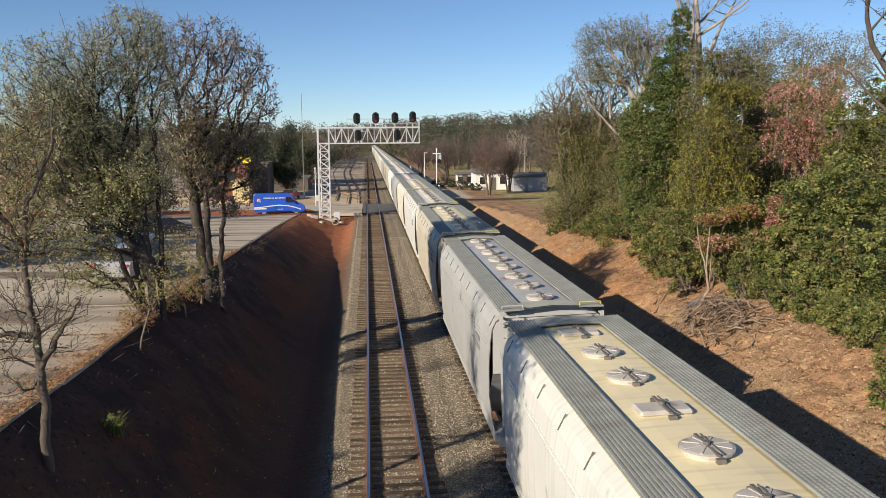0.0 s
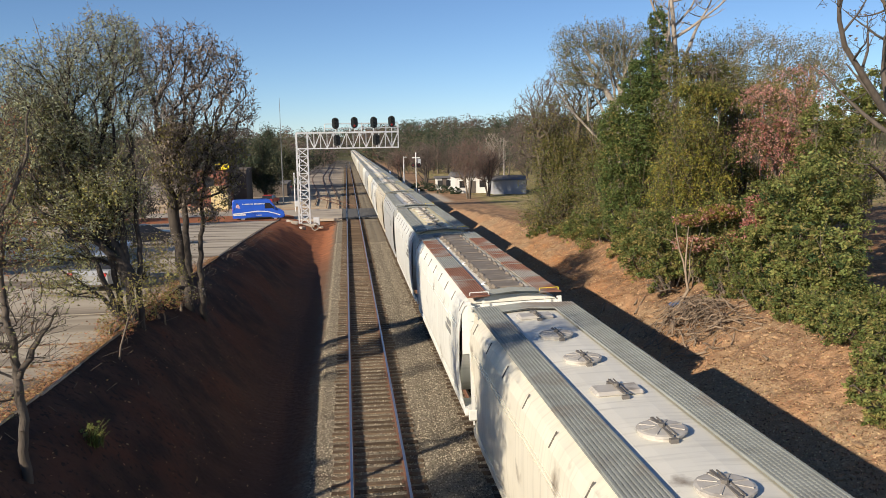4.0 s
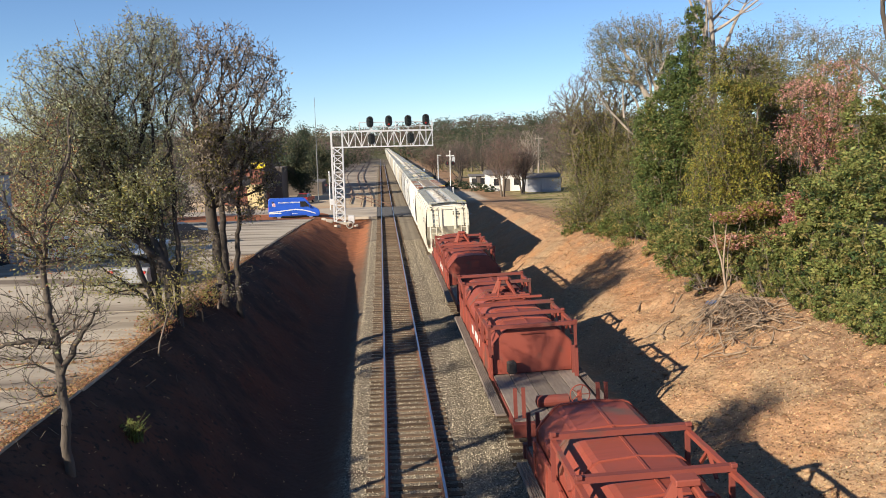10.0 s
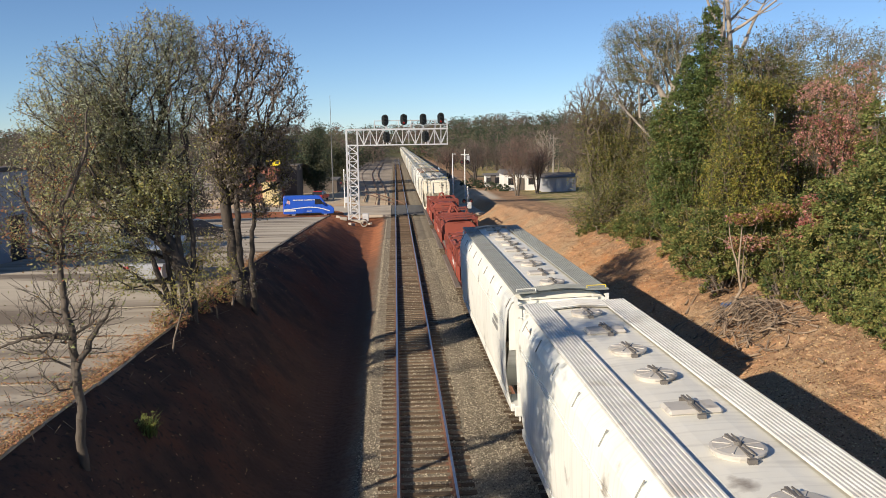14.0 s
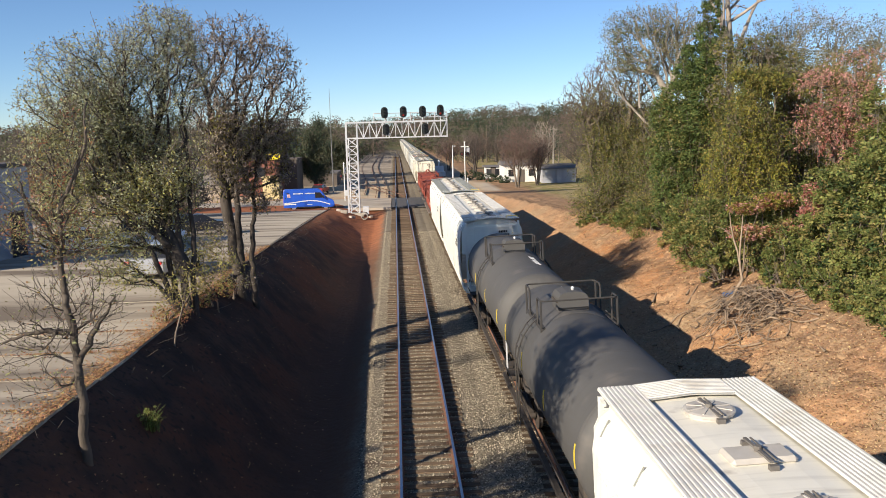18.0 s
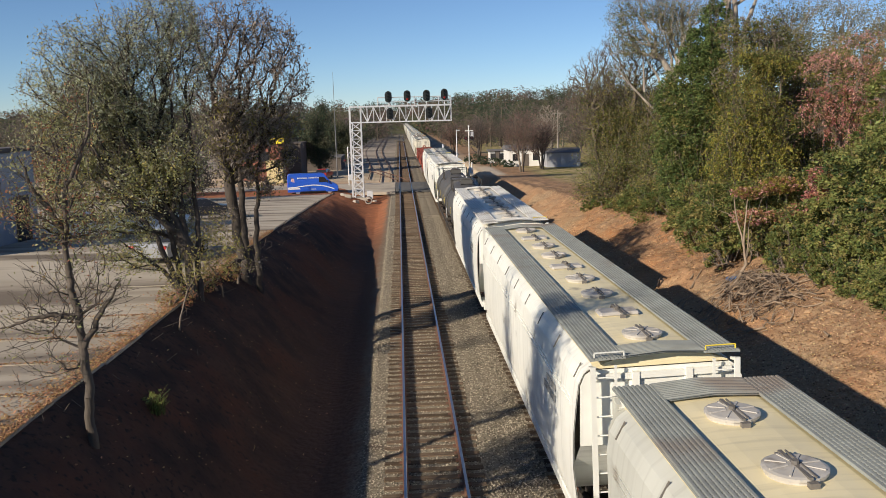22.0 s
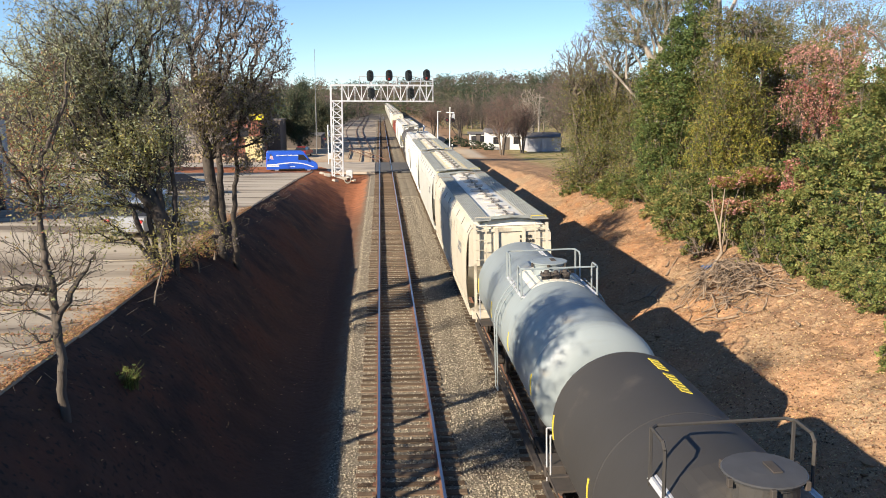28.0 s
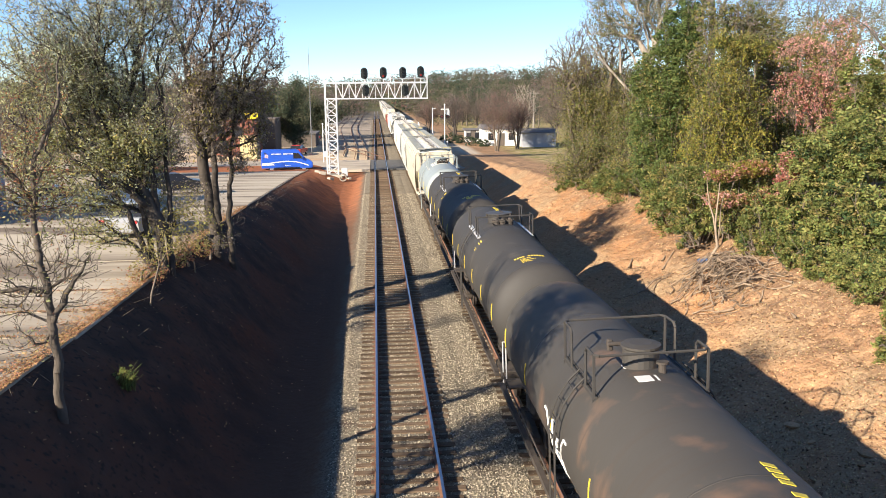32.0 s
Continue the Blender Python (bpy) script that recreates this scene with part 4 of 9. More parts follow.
def tank(L, s_mid, shell, R=1.46, label="", mark=None, plat=0.0, half=1.4, bonnet="lid", grating=None, letters=None):
    """A tank car on a stub sill; plat: how far ahead of the middle its platform stands."""
    car = thing("tank_car", label, "tank car", "cars of the freight train")
    mark = mark or P_YELLOW
    h, zc = L / 2, 2.58
    rings = [(-h + 0.0, 0.02)]
    for a in np.linspace(8, 90, 9):
        rings.append((-h + 0.62 * (1 - math.cos(radians(a))), R * math.sin(radians(a))))
    n_mid = [(-h + 0.62 + 0.001, R), (-0.9, R + 0.006), (-0.88, R + 0.012), (0.88, R + 0.012), (0.9, R + 0.006), (h - 0.621, R)]
    rings = rings + n_mid + [(-y, r) for y, r in rings[::-1]]
    part("tank_shell", Shape().lathe((0, 0, zc), rings, "y", 48), shell, car, smooth=True)
    for y in (-h + 0.64, -h / 2, h / 2, h - 0.64):
        part("weld_band", Shape().lathe((0, y - 0.02, zc), [(0, R + 0.001), (0.005, R + 0.006), (0.035, R + 0.006), (0.04, R + 0.001)], "y", 48, caps=False), shell, car, smooth=True)
    rl = P_TANKBLACK if shell != P_TANKGREY else shell
    top = zc + R
    # saddle plate under the fittings
    arc_ = [((R + 0.012) * math.sin(radians(q)), zc + (R + 0.012) * math.cos(radians(q))) for q in range(-30, 31, 6)]
    part("saddle_plate", Shape().sweep(arc_ + [(x * 0.985, z - 0.02) for x, z in arc_[::-1]], plat - half * 0.8, plat + half * 0.75), P_CREAM if shell == P_TANKGREY else shell, car)
    if bonnet == "box":
        dome = part("fittings_bonnet", Shape().sweep([(-0.42, top - 0.1), (0.42, top - 0.1), (0.42, top + 0.3), (0.33, top + 0.42), (0.15, top + 0.47), (-0.15, top + 0.47), (-0.33, top + 0.42), (-0.42, top + 0.3)], plat - 0.5, plat + 0.35), shell, car)
        part("bonnet_strip", Shape().box((0, plat - 0.51, top + 0.02), (0.86, 0.05, 0.06), 0.01), M_BLACK, dome)
        part("seal_tag", Shape().lathe((0.05, plat - 0.2, top + 0.47), [(0, 0.03), (0.06, 0.05), (0.1, 0.02)], "z", 10), M_WHITEPAINT, dome)
        part("hinge_bar", Shape().rod((-0.44, plat - 0.42, top + 0.2), (-0.44, plat + 0.3, top + 0.2), 0.03), M_DARKSTEEL, dome)
    elif bonnet == "lid":
        dome = part("manway_dome", Shape().lathe((0, plat + 0.15, top - 0.12), [(0, 0.44), (0.34, 0.43), (0.36, 0.47), (0.40, 0.47)], "z", 28), shell, car)
        part("dome_lid", Shape().lathe((0, plat + 0.15, top + 0.28), [(0, 0.50), (0.035, 0.52), (0.05, 0.50), (0.075, 0.2)], "z", 28), shell if shell == P_TANKGREY else P_TANKLID, dome, "round manway lid")
        for k in range(6):
            a = k * math.pi / 3 + 0.3
            part("lid_bolt", Shape().box((0.52 * math.cos(a), plat + 0.15 + 0.52 * math.sin(a), top + 0.26), (0.07, 0.07, 0.12), 0.01), M_DARKSTEEL, dome)
        part("lid_hinge", Shape().box((0.1, plat + 0.12, top + 0.365), (0.12, 0.3, 0.02)), M_DARKSTEEL, dome)
        for x, y, r in ((-0.22, -0.62, 0.14), (0.02, -0.7, 0.12), (0.3, -0.6, 0.13)):
            v = part("valve", Shape().lathe((x, plat + y, top - 0.08), [(0, r), (0.16, r), (0.17, r * 1.25), (0.22, r * 1.25), (0.24, r * 0.6), (0.30, r * 0.5)], "z", 12), M_DARKSTEEL, car)
            for k in range(5):
                a = k * 1.257
                part("valve_stud", Shape().box((x + r * 1.1 * math.cos(a), plat + y + r * 1.1 * math.sin(a), top + 0.13), (0.03, 0.03, 0.1)), M_DARKSTEEL, v)
    else:
        dome = part("manway_dome", Shape().lathe((0, plat - 0.5, top - 0.1), [(0, 0.34), (0.08, 0.34)], "z", 22), M_WHITEPAINT, car, "white ring round the dome foot")
        part("dome_drum", Shape().lathe((0, plat - 0.5, top - 0.02), [(0, 0.33), (0.34, 0.33), (0.37, 0.36), (0.41, 0.36), (0.44, 0.2)], "z", 22), shell, dome)
        part("lid_bar", Shape().box((-0.32, plat - 0.3, top + 0.36), (0.5, 0.12, 0.07), 0.02).box((-0.5, plat - 0.25, top + 0.32), (0.1, 0.1, 0.22), 0.02), M_DARKSTEEL, dome)
        part("valve", Shape().lathe((0.25, plat - 0.95, top - 0.06), [(0, 0.07), (0.2, 0.07), (0.21, 0.11), (0.25, 0.11)], "z", 12), M_DARKSTEEL, car)
        part("placard", Shape().box((-0.12, plat - 1.25, zc + R + 0.004), (0.38, 0.28, 0.012)), M_WHITEPAINT, car, "square white placard")
    # platform: two gratings with a railing that wraps round each end
    W, z0, z1 = 1.02, zc + R - 0.36, zc + R + 0.42
    for sg in (-1, 1):
        g = [(sg * (W - 0.34), z0 + 0.02)]
        for k in range(5):
            x = W - 0.34 + k * 0.072
            g += [(sg * (x + 0.01), z0 + 0.05), (sg * (x + 0.045), z0 + 0.05), (sg * (x + 0.055), z0 + 0.02)]
        g += [(sg * (W + 0.03), z0), (sg * (W - 0.34), z0)]
        part("walkway_grating", Shape().sweep(g[::sg], plat - half, plat + half), grating or M_GALV, car, "galvanised walkway grating" if not grating else "black walkway grating")
        for y in (-half + 0.05, half - 0.05):
            part("walkway_bracket", Shape().beam((sg * W, plat + y, z0), (sg * (W + 0.02), plat + y, z0 - 0.3), 0.05).beam((sg * 0.5, plat + y, z0 - 0.01), (sg * (W + 0.03), plat + y, z0 - 0.01), 0.06, 0.03), rl, car)
        e = sg * half
        i = sg * (half - 0.62)
        loop = []
        for x in (-1, 1):
            side = [(x * W, plat + i, z0), (x * W, plat + i, z1 - 0.09), (x * W, plat + i + sg * 0.09, z1), (x * W, plat + e - sg * 0.09, z1), (x * (W - 0.09), plat + e, z1)]
            loop += side if x < 0 else side[::-1]
        part("platform_railing", Shape().pipe(loop, 0.026), rl, car)
        for x in (-1, 1):
            part("railing_post", Shape().box((x * W, plat + e - sg * 0.05, (z0 + z1) / 2), (0.05, 0.035, z1 - z0), 0.005), rl, car)
        # ladder that follows the shell down to the sill
        s = Shape()
        arc = [((R + 0.14) * math.cos(radians(a_)), zc + (R + 0.14) * math.sin(radians(a_))) for a_ in (52, 40, 28, 16, 4, -8)] + [(R + 0.12, 0.8)]
        steps = part("side_ladder", s.pipe([(sg * x, plat - 0.42, z) for x, z in arc], 0.02, 5), rl, car)
        part("ladder_rail", Shape().pipe([(sg * x, plat + 0.02, z) for x, z in arc], 0.02, 5), rl, steps)
        for x, z in arc:
            part("rung", Shape().rod((sg * x, plat - 0.42, z), (sg * x, plat + 0.02, z), 0.016, n=5), rl, steps)
        # stub sill, end platform, handrail along the side
        part("stub_sill", Shape().box((0, sg * (h - 1.2), 0.95), (0.5, 3.6, 0.32), 0.02).box((0, sg * (h - 1.9), 1.3), (2.2, 0.7, 0.6), 0.1), M_DARKSTEEL, car)
        part("end_sill", Shape().box((0, sg * (h + 0.25), 1.0), (2.7, 0.14, 0.25), 0.02).box((0, sg * (h - 0.1), 1.08), (2.7, 0.6, 0.04)), M_DARKSTEEL, car)
        g = Shape()
        for x in (-1.3, 1.3):
            g.pipe([(x, sg * (h + 0.3), 0.75), (x, sg * (h + 0.3), 2.0), (x * 0.6, sg * (h + 0.3), 2.0)], 0.02)
        part("end_handrail", g, M_GALV, car)
        part("side_handrail", Shape().pipe([(sg * 1.5, -h + 0.3, 1.5), (sg * 1.5, h - 0.3, 1.5)], 0.02), M_DARKSTEEL, car)
        part("running_plank", Shape().box((sg * 1.45, 0, 1.0), (0.12, L + 0.3, 0.12)), M_DARKSTEEL, car)
        for yy in np.linspace(-h + 0.72, h - 0.72, 6 if mark is P_YELLOW else 4):
            s = Shape()
            for k in range(3):
                a = radians(172 + k * 6.5) if sg < 0 else radians(8 - k * 6.5)
                s.box(((R + 0.006) * math.cos(a), yy, zc + (R + 0.006) * math.sin(a)), (0.02, 0.04, 0.17), 0, Euler((0, -a, 0)).to_matrix())
            part("reflector", s, P_YELLOW, car)
        truck(car, sg * (h - 1.5))
        coupler(car, sg * (h + 0.3), sg)
    brake_wheel(car, -0.7, -h - 0.36, 1.9, M_DARKSTEEL, 0.24)
    # marks in plain bars on the shell: along the top, and across it near the end
    def on_shell(s, x, y, w, d):
        a = math.acos(x / R)
        s.box(((R + 0.004) * math.cos(a), y, zc + (R + 0.004) * math.sin(a)), (w, d, 0.012), 0, Euler((0, math.pi / 2 - a, 0)).to_matrix())

    s = Shape()
    for k in range(11 if bonnet != "small" else 6):
        if k != 4:
            on_shell(s, 0.42, (letters if letters is not None else h - 1.0 if bonnet != "small" else -3.6) - k * 0.17, 0.2, 0.11)
    tagged(part("lettering", s, mark, car), kind="stuff")
    s = Shape()
    for k in range(11 if mark is P_YELLOW else 0):
        if k != 4:
            on_shell(s, -0.55 + k * 0.085, -h + 1.75, 0.055, 0.13)
    for r_ in range(5):
        for k in range((7, 3, 9, 5, 6)[r_] if mark is P_YELLOW else 0):
            on_shell(s, -0.42 + k * 0.05, -h + 1.5 - r_ * 0.11, 0.03, 0.032)
    if mark is P_YELLOW and bonnet == "lid":
        on_shell(s, -1.02, plat - half - 0.55, 0.16, 0.34)
        for r_ in range(5):
            for k in range(3):
                on_shell(s, -1.16 - k * 0.035, plat - half - 0.45 - r_ * 0.07, 0.025, 0.045)
    if mark is P_YELLOW:
        tagged(part("lettering", s, mark, car), kind="stuff")
    MOVERS.append((car, s_mid))
    return car


def coil(far, near, hood, beams, brackets, label="", patched=False):
    """A coil-steel car with an oxide-red hood under lifting frames; places along the train as in the list of cars."""
    L, s_mid = far - near, (far + near) / 2
    car = thing("coil_car", label, "coil car", "cars of the freight train")
    h = L / 2
    part("underframe", Shape().box((0, 0, 1.0), (2.7, L - 0.4, 0.3), 0.02).box((0, 0, 0.75), (0.6, L - 1, 0.35)), P_REDDARK, car)
    y1, y0 = hood[0] - s_mid, hood[1] - s_mid
    ym, hl = (y0 + y1) / 2, (y1 - y0) / 2
    for sg in (-1, 1):
        part("side_wall", Shape().box((sg * 1.37, ym, 1.5), (0.07, 2 * hl + 0.3, 0.85), 0.01), P_RED, car)
        g = [(sg * 1.46, 1.1)]
        for k in range(5):
            x = 1.46 + k * 0.055
            g += [(sg * (x + 0.008), 1.14), (sg * (x + 0.04), 1.14), (sg * (x + 0.048), 1.11)]
        g += [(sg * 1.75, 1.07), (sg * 1.46, 1.07)]
        part("side_walkway", Shape().sweep(g[::sg], -h + 1.2, h - 1.2), P_PLANK, car)
        for y in np.linspace(y0 + 0.2, y1 - 0.2, 8):
            part("wall_post", Shape().box((sg * 1.42, y, 1.5), (0.06, 0.12, 0.9), 0.01), P_RED, car)
        bars(car, sg * 1.412, ym - 1.0, 1.6, 2.6, (1.0,), P_LETTER, "side", h=0.3)
    q = [(1.3, 1.24), (1.3, 2.15), (1.22, 2.27), (0.86, 2.66), (0.74, 2.71), (0, 2.76), (-0.74, 2.71), (-0.86, 2.66), (-1.22, 2.27), (-1.3, 2.15), (-1.3, 1.24)]
    part("hood", Shape().sweep(q, y0, y1), P_RED, car, "oxide-red sheet steel hood")
    for y in [y0 + 0.05] + list(np.linspace(y0 + 1.4, y1 - 0.05, 6)):
        ridge = Shape()
        for (xa, za), (xb, zb) in zip(q[:-1], q[1:]):
            ridge.beam((xa * 1.01, y, za + 0.012), (xb * 1.01, y, zb + 0.012), 0.06, 0.05)
        part("hood_rib", ridge, P_REDDARK if y < y0 + 0.1 else P_RED, car)
    for k, (px, pz, pw, ph) in enumerate(((-0.45, 2.25, 0.5, 0.22), (0.12, 2.3, 0.36, 0.3), (-0.1, 1.95, 0.7, 0.16), (0.5, 1.98, 0.34, 0.3), (-0.6, 1.72, 0.4, 0.26), (0.2, 1.66, 0.55, 0.2)) if patched else ()):
        part("touched_up_patch", Shape().box((px, y0 - 0.004, pz), (pw, 0.008, ph), 0.003), P_TOUCH, car, "brighter red touched-up paint")
    part("hood_ridge", Shape().beam((0, y0 + 0.02, 2.765), (0, y1 - 0.02, 2.765), 0.06, 0.03), P_RED, car)
    part("grab_iron", Shape().rod((-0.4, y0 - 0.06, 2.56), (0.4, y0 - 0.06, 2.56), 0.014), P_REDDARK, car)
    zt = 2.87
    ys = [b - s_mid for b in beams]
    for y in ys:
        g = Shape().beam((-1.48, y, zt), (1.48, y, zt), 0.15, 0.12)
        for x in (-1.42, 1.42):
            g.beam((x, y, 1.9), (x, y, zt), 0.09, 0.09).box((x, y - 0.08, zt + 0.07), (0.12, 0.1, 0.08), 0.01)
        part("lifting_hoop", g, P_REDDARK, car)
    for sg in (-1, 1):
        for ya, yb in zip(ys[:-1], ys[1:]):
            if abs(ya - yb) < 4.2:
                g = Shape().beam((sg * 1.42, ya, zt - 0.1), (sg * 1.42, yb, zt - 0.1), 0.1, 0.1)
                g.beam((sg * 1.42, (ya + yb) / 2, zt - 0.12), (sg * 1.42, (ya + yb) / 2 + 0.4, 2.35), 0.06).beam((sg * 1.42, (ya + yb) / 2, zt - 0.12), (sg * 1.42, (ya + yb) / 2 - 0.4, 2.35), 0.06)
                part("lifting_rail", g, P_RED, car)
    for b in brackets:
        y = b - s_mid
        g = Shape().beam((-0.42, y + 0.1, 2.7), (-0.12, y, 3.38), 0.12, 0.16).beam((0.42, y + 0.1, 2.7), (0.12, y, 3.38), 0.12, 0.16).box((0, y, 3.38), (0.42, 0.3, 0.12), 0.02)
        g.beam((-0.4, y - 1.0, 2.74), (-0.1, y, 3.34), 0.07).beam((0.4, y - 1.0, 2.74), (0.1, y, 3.34), 0.07).beam((-0.34, y + 0.05, 3.0), (0.34, y + 0.05, 3.0), 0.1)
        part("lifting_bracket", g, P_RED, car)
        for k, w in ((-0.45, 0.8), (-0.85, 0.9), (-1.25, 1.3), (0.5, 0.7)):
            part("lifting_bar", Shape().beam((-w, y + k, 2.82), (w, y + k, 2.82), 0.11, 0.08), P_RED if w > 0.8 else P_REDDARK, car)
        for x in (-0.6, 0.6):
            part("hood_stringer", Shape().beam((x, y - 1.4, 2.78), (x, y + 0.6, 2.78), 0.08, 0.06), P_REDDARK, car)
    for sg in (-1, 1):
        edge = y1 if sg > 0 else y0
        a, b = sorted((edge, sg * (h - 0.2)))
        for k in range(5):
            part("deck_plank", Shape().box((-1.06 + k * 0.53, (a + b) / 2, 1.2), (0.51, b - a - 0.06, 0.06), 0.008), P_PLANK, car)
        for x in (-1.28, -1.05, 1.05, 1.28):
            part("stake", Shape().beam((x, sg * (h - 0.45), 1.15), (x, sg * (h - 0.45), 2.1), 0.1, 0.07), P_REDDARK, car)
        for k in (0.35, 0.75):
            part("stake", Shape().beam((1.3, edge + sg * k, 1.15), (1.3, edge + sg * k, 2.15), 0.12, 0.08), P_REDDARK, car)
        part("end_sill", Shape().box((0, sg * (h - 0.15), 1.0), (2.8, 0.2, 0.4), 0.02), P_REDDARK, car)
        truck(car, sg * (h - 1.9))
        coupler(car, sg * (h + 0.1), sg)
    brake_wheel(car, 0.5, -h + 0.25, 1.85, P_RED)
    part("brake_stand", Shape().beam((0.5, -h + 0.32, 1.1), (0.5, -h + 0.32, 1.95), 0.1), P_REDDARK, car)
    part("air_reservoir", Shape().lathe((-0.1, -h + 1.1, 1.45), [(-0.5, 0.05), (-0.45, 0.17), (0.45, 0.17), (0.5, 0.05)], "x", 14), P_REDDARK, car)
    part("brake_valve", Shape().box((-0.75, y0 - 0.35, 1.55), (0.3, 0.3, 0.4), 0.05).lathe((-0.75, y0 - 0.55, 1.6), [(0, 0.1), (0.12, 0.1)], "y", 10), M_DARKSTEEL, car)
    MOVERS.append((car, s_mid))
    return car


def span(a, b):
    return a - b, (a + b) / 2


# cars in the order in which they pass, with the places of their far and near ends at the start
hopper(*span(36.3, 20.6), P_GREY, P_GREY, P_BOARD, "round", 8, label="grey covered hopper car with round roof hatches")
hopper(*span(19.4, 3.9), P_PALE, P_ROOFCREAM, P_BOARD, "mixed", 8, label="pale grey covered hopper car with a cream roof strip")
hopper(*span(2.3, -14.0), P_WHITE, P_ROOFWHITE, P_BOARDRUST, "trough", 13, P_LIDBROWN, label="white covered hopper car with brown trough hatches and rusty running boards")
hopper(*span(-15.1, -33.2), P_CREAM, P_ROOFWHITE, P_BOARD, "mixed", 8, cut=1.2, squat=0.94, label="cream covered hopper car with an open end frame")
coil(-34.6, -54.0, (-38.2, -49.0), (-40.4, -42.2, -45.6, -47.0), (-43.0,), "oxide-red coil car with a hooded cover and bare end deck", True)
coil(-55.2, -71.0, (-55.9, -66.2), (-56.1, -58.1, -62.7, -64.5, -66.4), (-60.1,), "oxide-red coil car with a hooded cover and lifting frames")
coil(-72.2, -87.2, (-74.0, -84.1), (-76.4, -78.6, -82.1, -83.7), (-80.1,), "oxide-red coil car with a hooded cover and lifting frames")
hopper(*span(-88.1, -106.3), P_WHITE, P_ROOFWHITE, P_BOARD, "mixed", 9, label="white covered hopper car with grey running boards")
stained = hopper(*span(-107.9, -125.7), P_WHITE, P_ROOFWHITE, P_BOARDWHITE, "mixed", 9, posts=False, label="dirty white covered hopper car with rust stains")
ell = [(0.34 * math.cos(a), 0.13 * math.sin(a)) for a in np.linspace(0, 2 * math.pi, 17)[:-1]]
nx_, nz_ = -0.894, 0.447
stain = Shape().add([(-1.475 + nx_ * o - 0.447 * u * 0.5, 7.35 + w, 4.16 + nz_ * o + 0.894 * u * 0.5) for o in (0.004, 0.012) for u, w in ell], [tuple(range(16)), tuple(range(16, 32))[::-1]] + [(i, (i + 1) % 16, 16 + (i + 1) % 16, 16 + i) for i in range(16)])
part("rust_stain", stain, mat("orange_rust_stain", (0.50, 0.24, 0.08), 0.9, (0.62, 0.42, 0.22), 6.0), stained, "orange oval rust stain")
tank(*span(-127.0, -139.6), P_TANKDARK, mark=P_LETTER, plat=0.2, half=1.25, letters=-1.7, bonnet="box", grating=P_TANKBLACK, label="dark grey tank car with white marks")
tank(*span(-140.4, -152.0), P_TANKDARK, mark=P_LETTER, plat=2.0, half=1.25, bonnet="box", grating=P_TANKBLACK, label="dark grey tank car with white marks")
hopper(*span(-153.0, -169.8), P_WHITE, P_ROOFWHITE, P_BOARDWHITE, "mixed", 9, label="white covered hopper car with white running boards")
hopper(*span(-171.2, -189.3), P_WHITE, P_ROOFCREAM, P_BOARD, "mixed", 9, label="cream-white covered hopper car with grey running boards")
hopper(*span(-190.8, -209.2), P_DUST, P_ROOFCREAM, P_BOARD, "round", 9, label="dusty grey covered hopper car with a cream roof strip")
hopper(*span(-210.5, -229.6), P_TAN, P_ROOFWHITE, P_BOARD, "mixed", 9, label="dirty cream covered hopper car with mixed hatches")
tank(*span(-230.9, -242.3), P_TANKGREY, mark=P_LETTER, plat=0.0, half=1.3, label="light grey tank car with a walkway platform")
tank(*span(-243.3, -258.3), P_TANKBLACK, plat=0.9, half=1.45, label="black tank car with yellow marks")
tank(*span(-259.6, -273.4), P_TANKBLACK, plat=1.7, half=1.48, label="black tank car with yellow marks")
worn = tank(*span(-274.6, -290.4), P_TANKWORN, plat=1.0, half=1.15, bonnet="small", grating=P_TANKBLACK, label="worn black tank car with graffiti and yellow marks")
tank(*span(-291.8, -306.8), P_TANKBLACK, plat=1.2, half=1.4, label="black tank car with yellow marks")
# white spray-painted scrawl on the side of the worn tank
gr = Shape()
rg = random.Random(12)
for k in range(14):
    y, z = 0.75 + 0.07 * k + rg.uniform(-0.1, 0.1), 2.2 + rg.uniform(-0.3, 0.3)
    pts = [(y, z)]
    for _ in range(4):
        pts.append((pts[-1][0] + rg.uniform(-0.22, 0.22), pts[-1][1] + rg.uniform(-0.34, 0.34)))
    for (ya, za), (yb, zb) in zip(pts[:-1], pts[1:]):
        w_ = []
        for y_, z_ in ((ya, za), (yb, zb)):
            z_ = min(max(z_, 1.7), 2.75)
            w_.append((-math.sqrt(1.464 ** 2 - (z_ - 2.58) ** 2), y_, z_))
        gr.beam(w_[0], w_[1], 0.05, 0.05)
tagged(part("graffiti", gr, M_WHITEPAINT, worn, "white spray-painted scrawl"), kind="stuff")
s_far = 37.6
rt = random.Random(4)
kinds = [(P_TAN, P_ROOFCREAM), (P_PALE, P_ROOFWHITE), (P_CREAM, P_ROOFCREAM), (P_GREY, P_GREY), (P_WHITE, P_ROOFWHITE), (P_TAN, P_TAN)]
for i in range(34):
    ln = rt.choice((15.4, 16.2, 17.0, 18.0))
    b, r = kinds[i % 6] if i < 6 else rt.choice(kinds)
    hopper(ln, s_far + ln / 2, b, r, P_BOARD, n_lids=8, detail=i < 2, label=("tan", "pale grey", "cream", "grey", "white", "weathered tan")[kinds.index((b, r))] + " covered hopper car far down the train")
    s_far += ln + 1.3

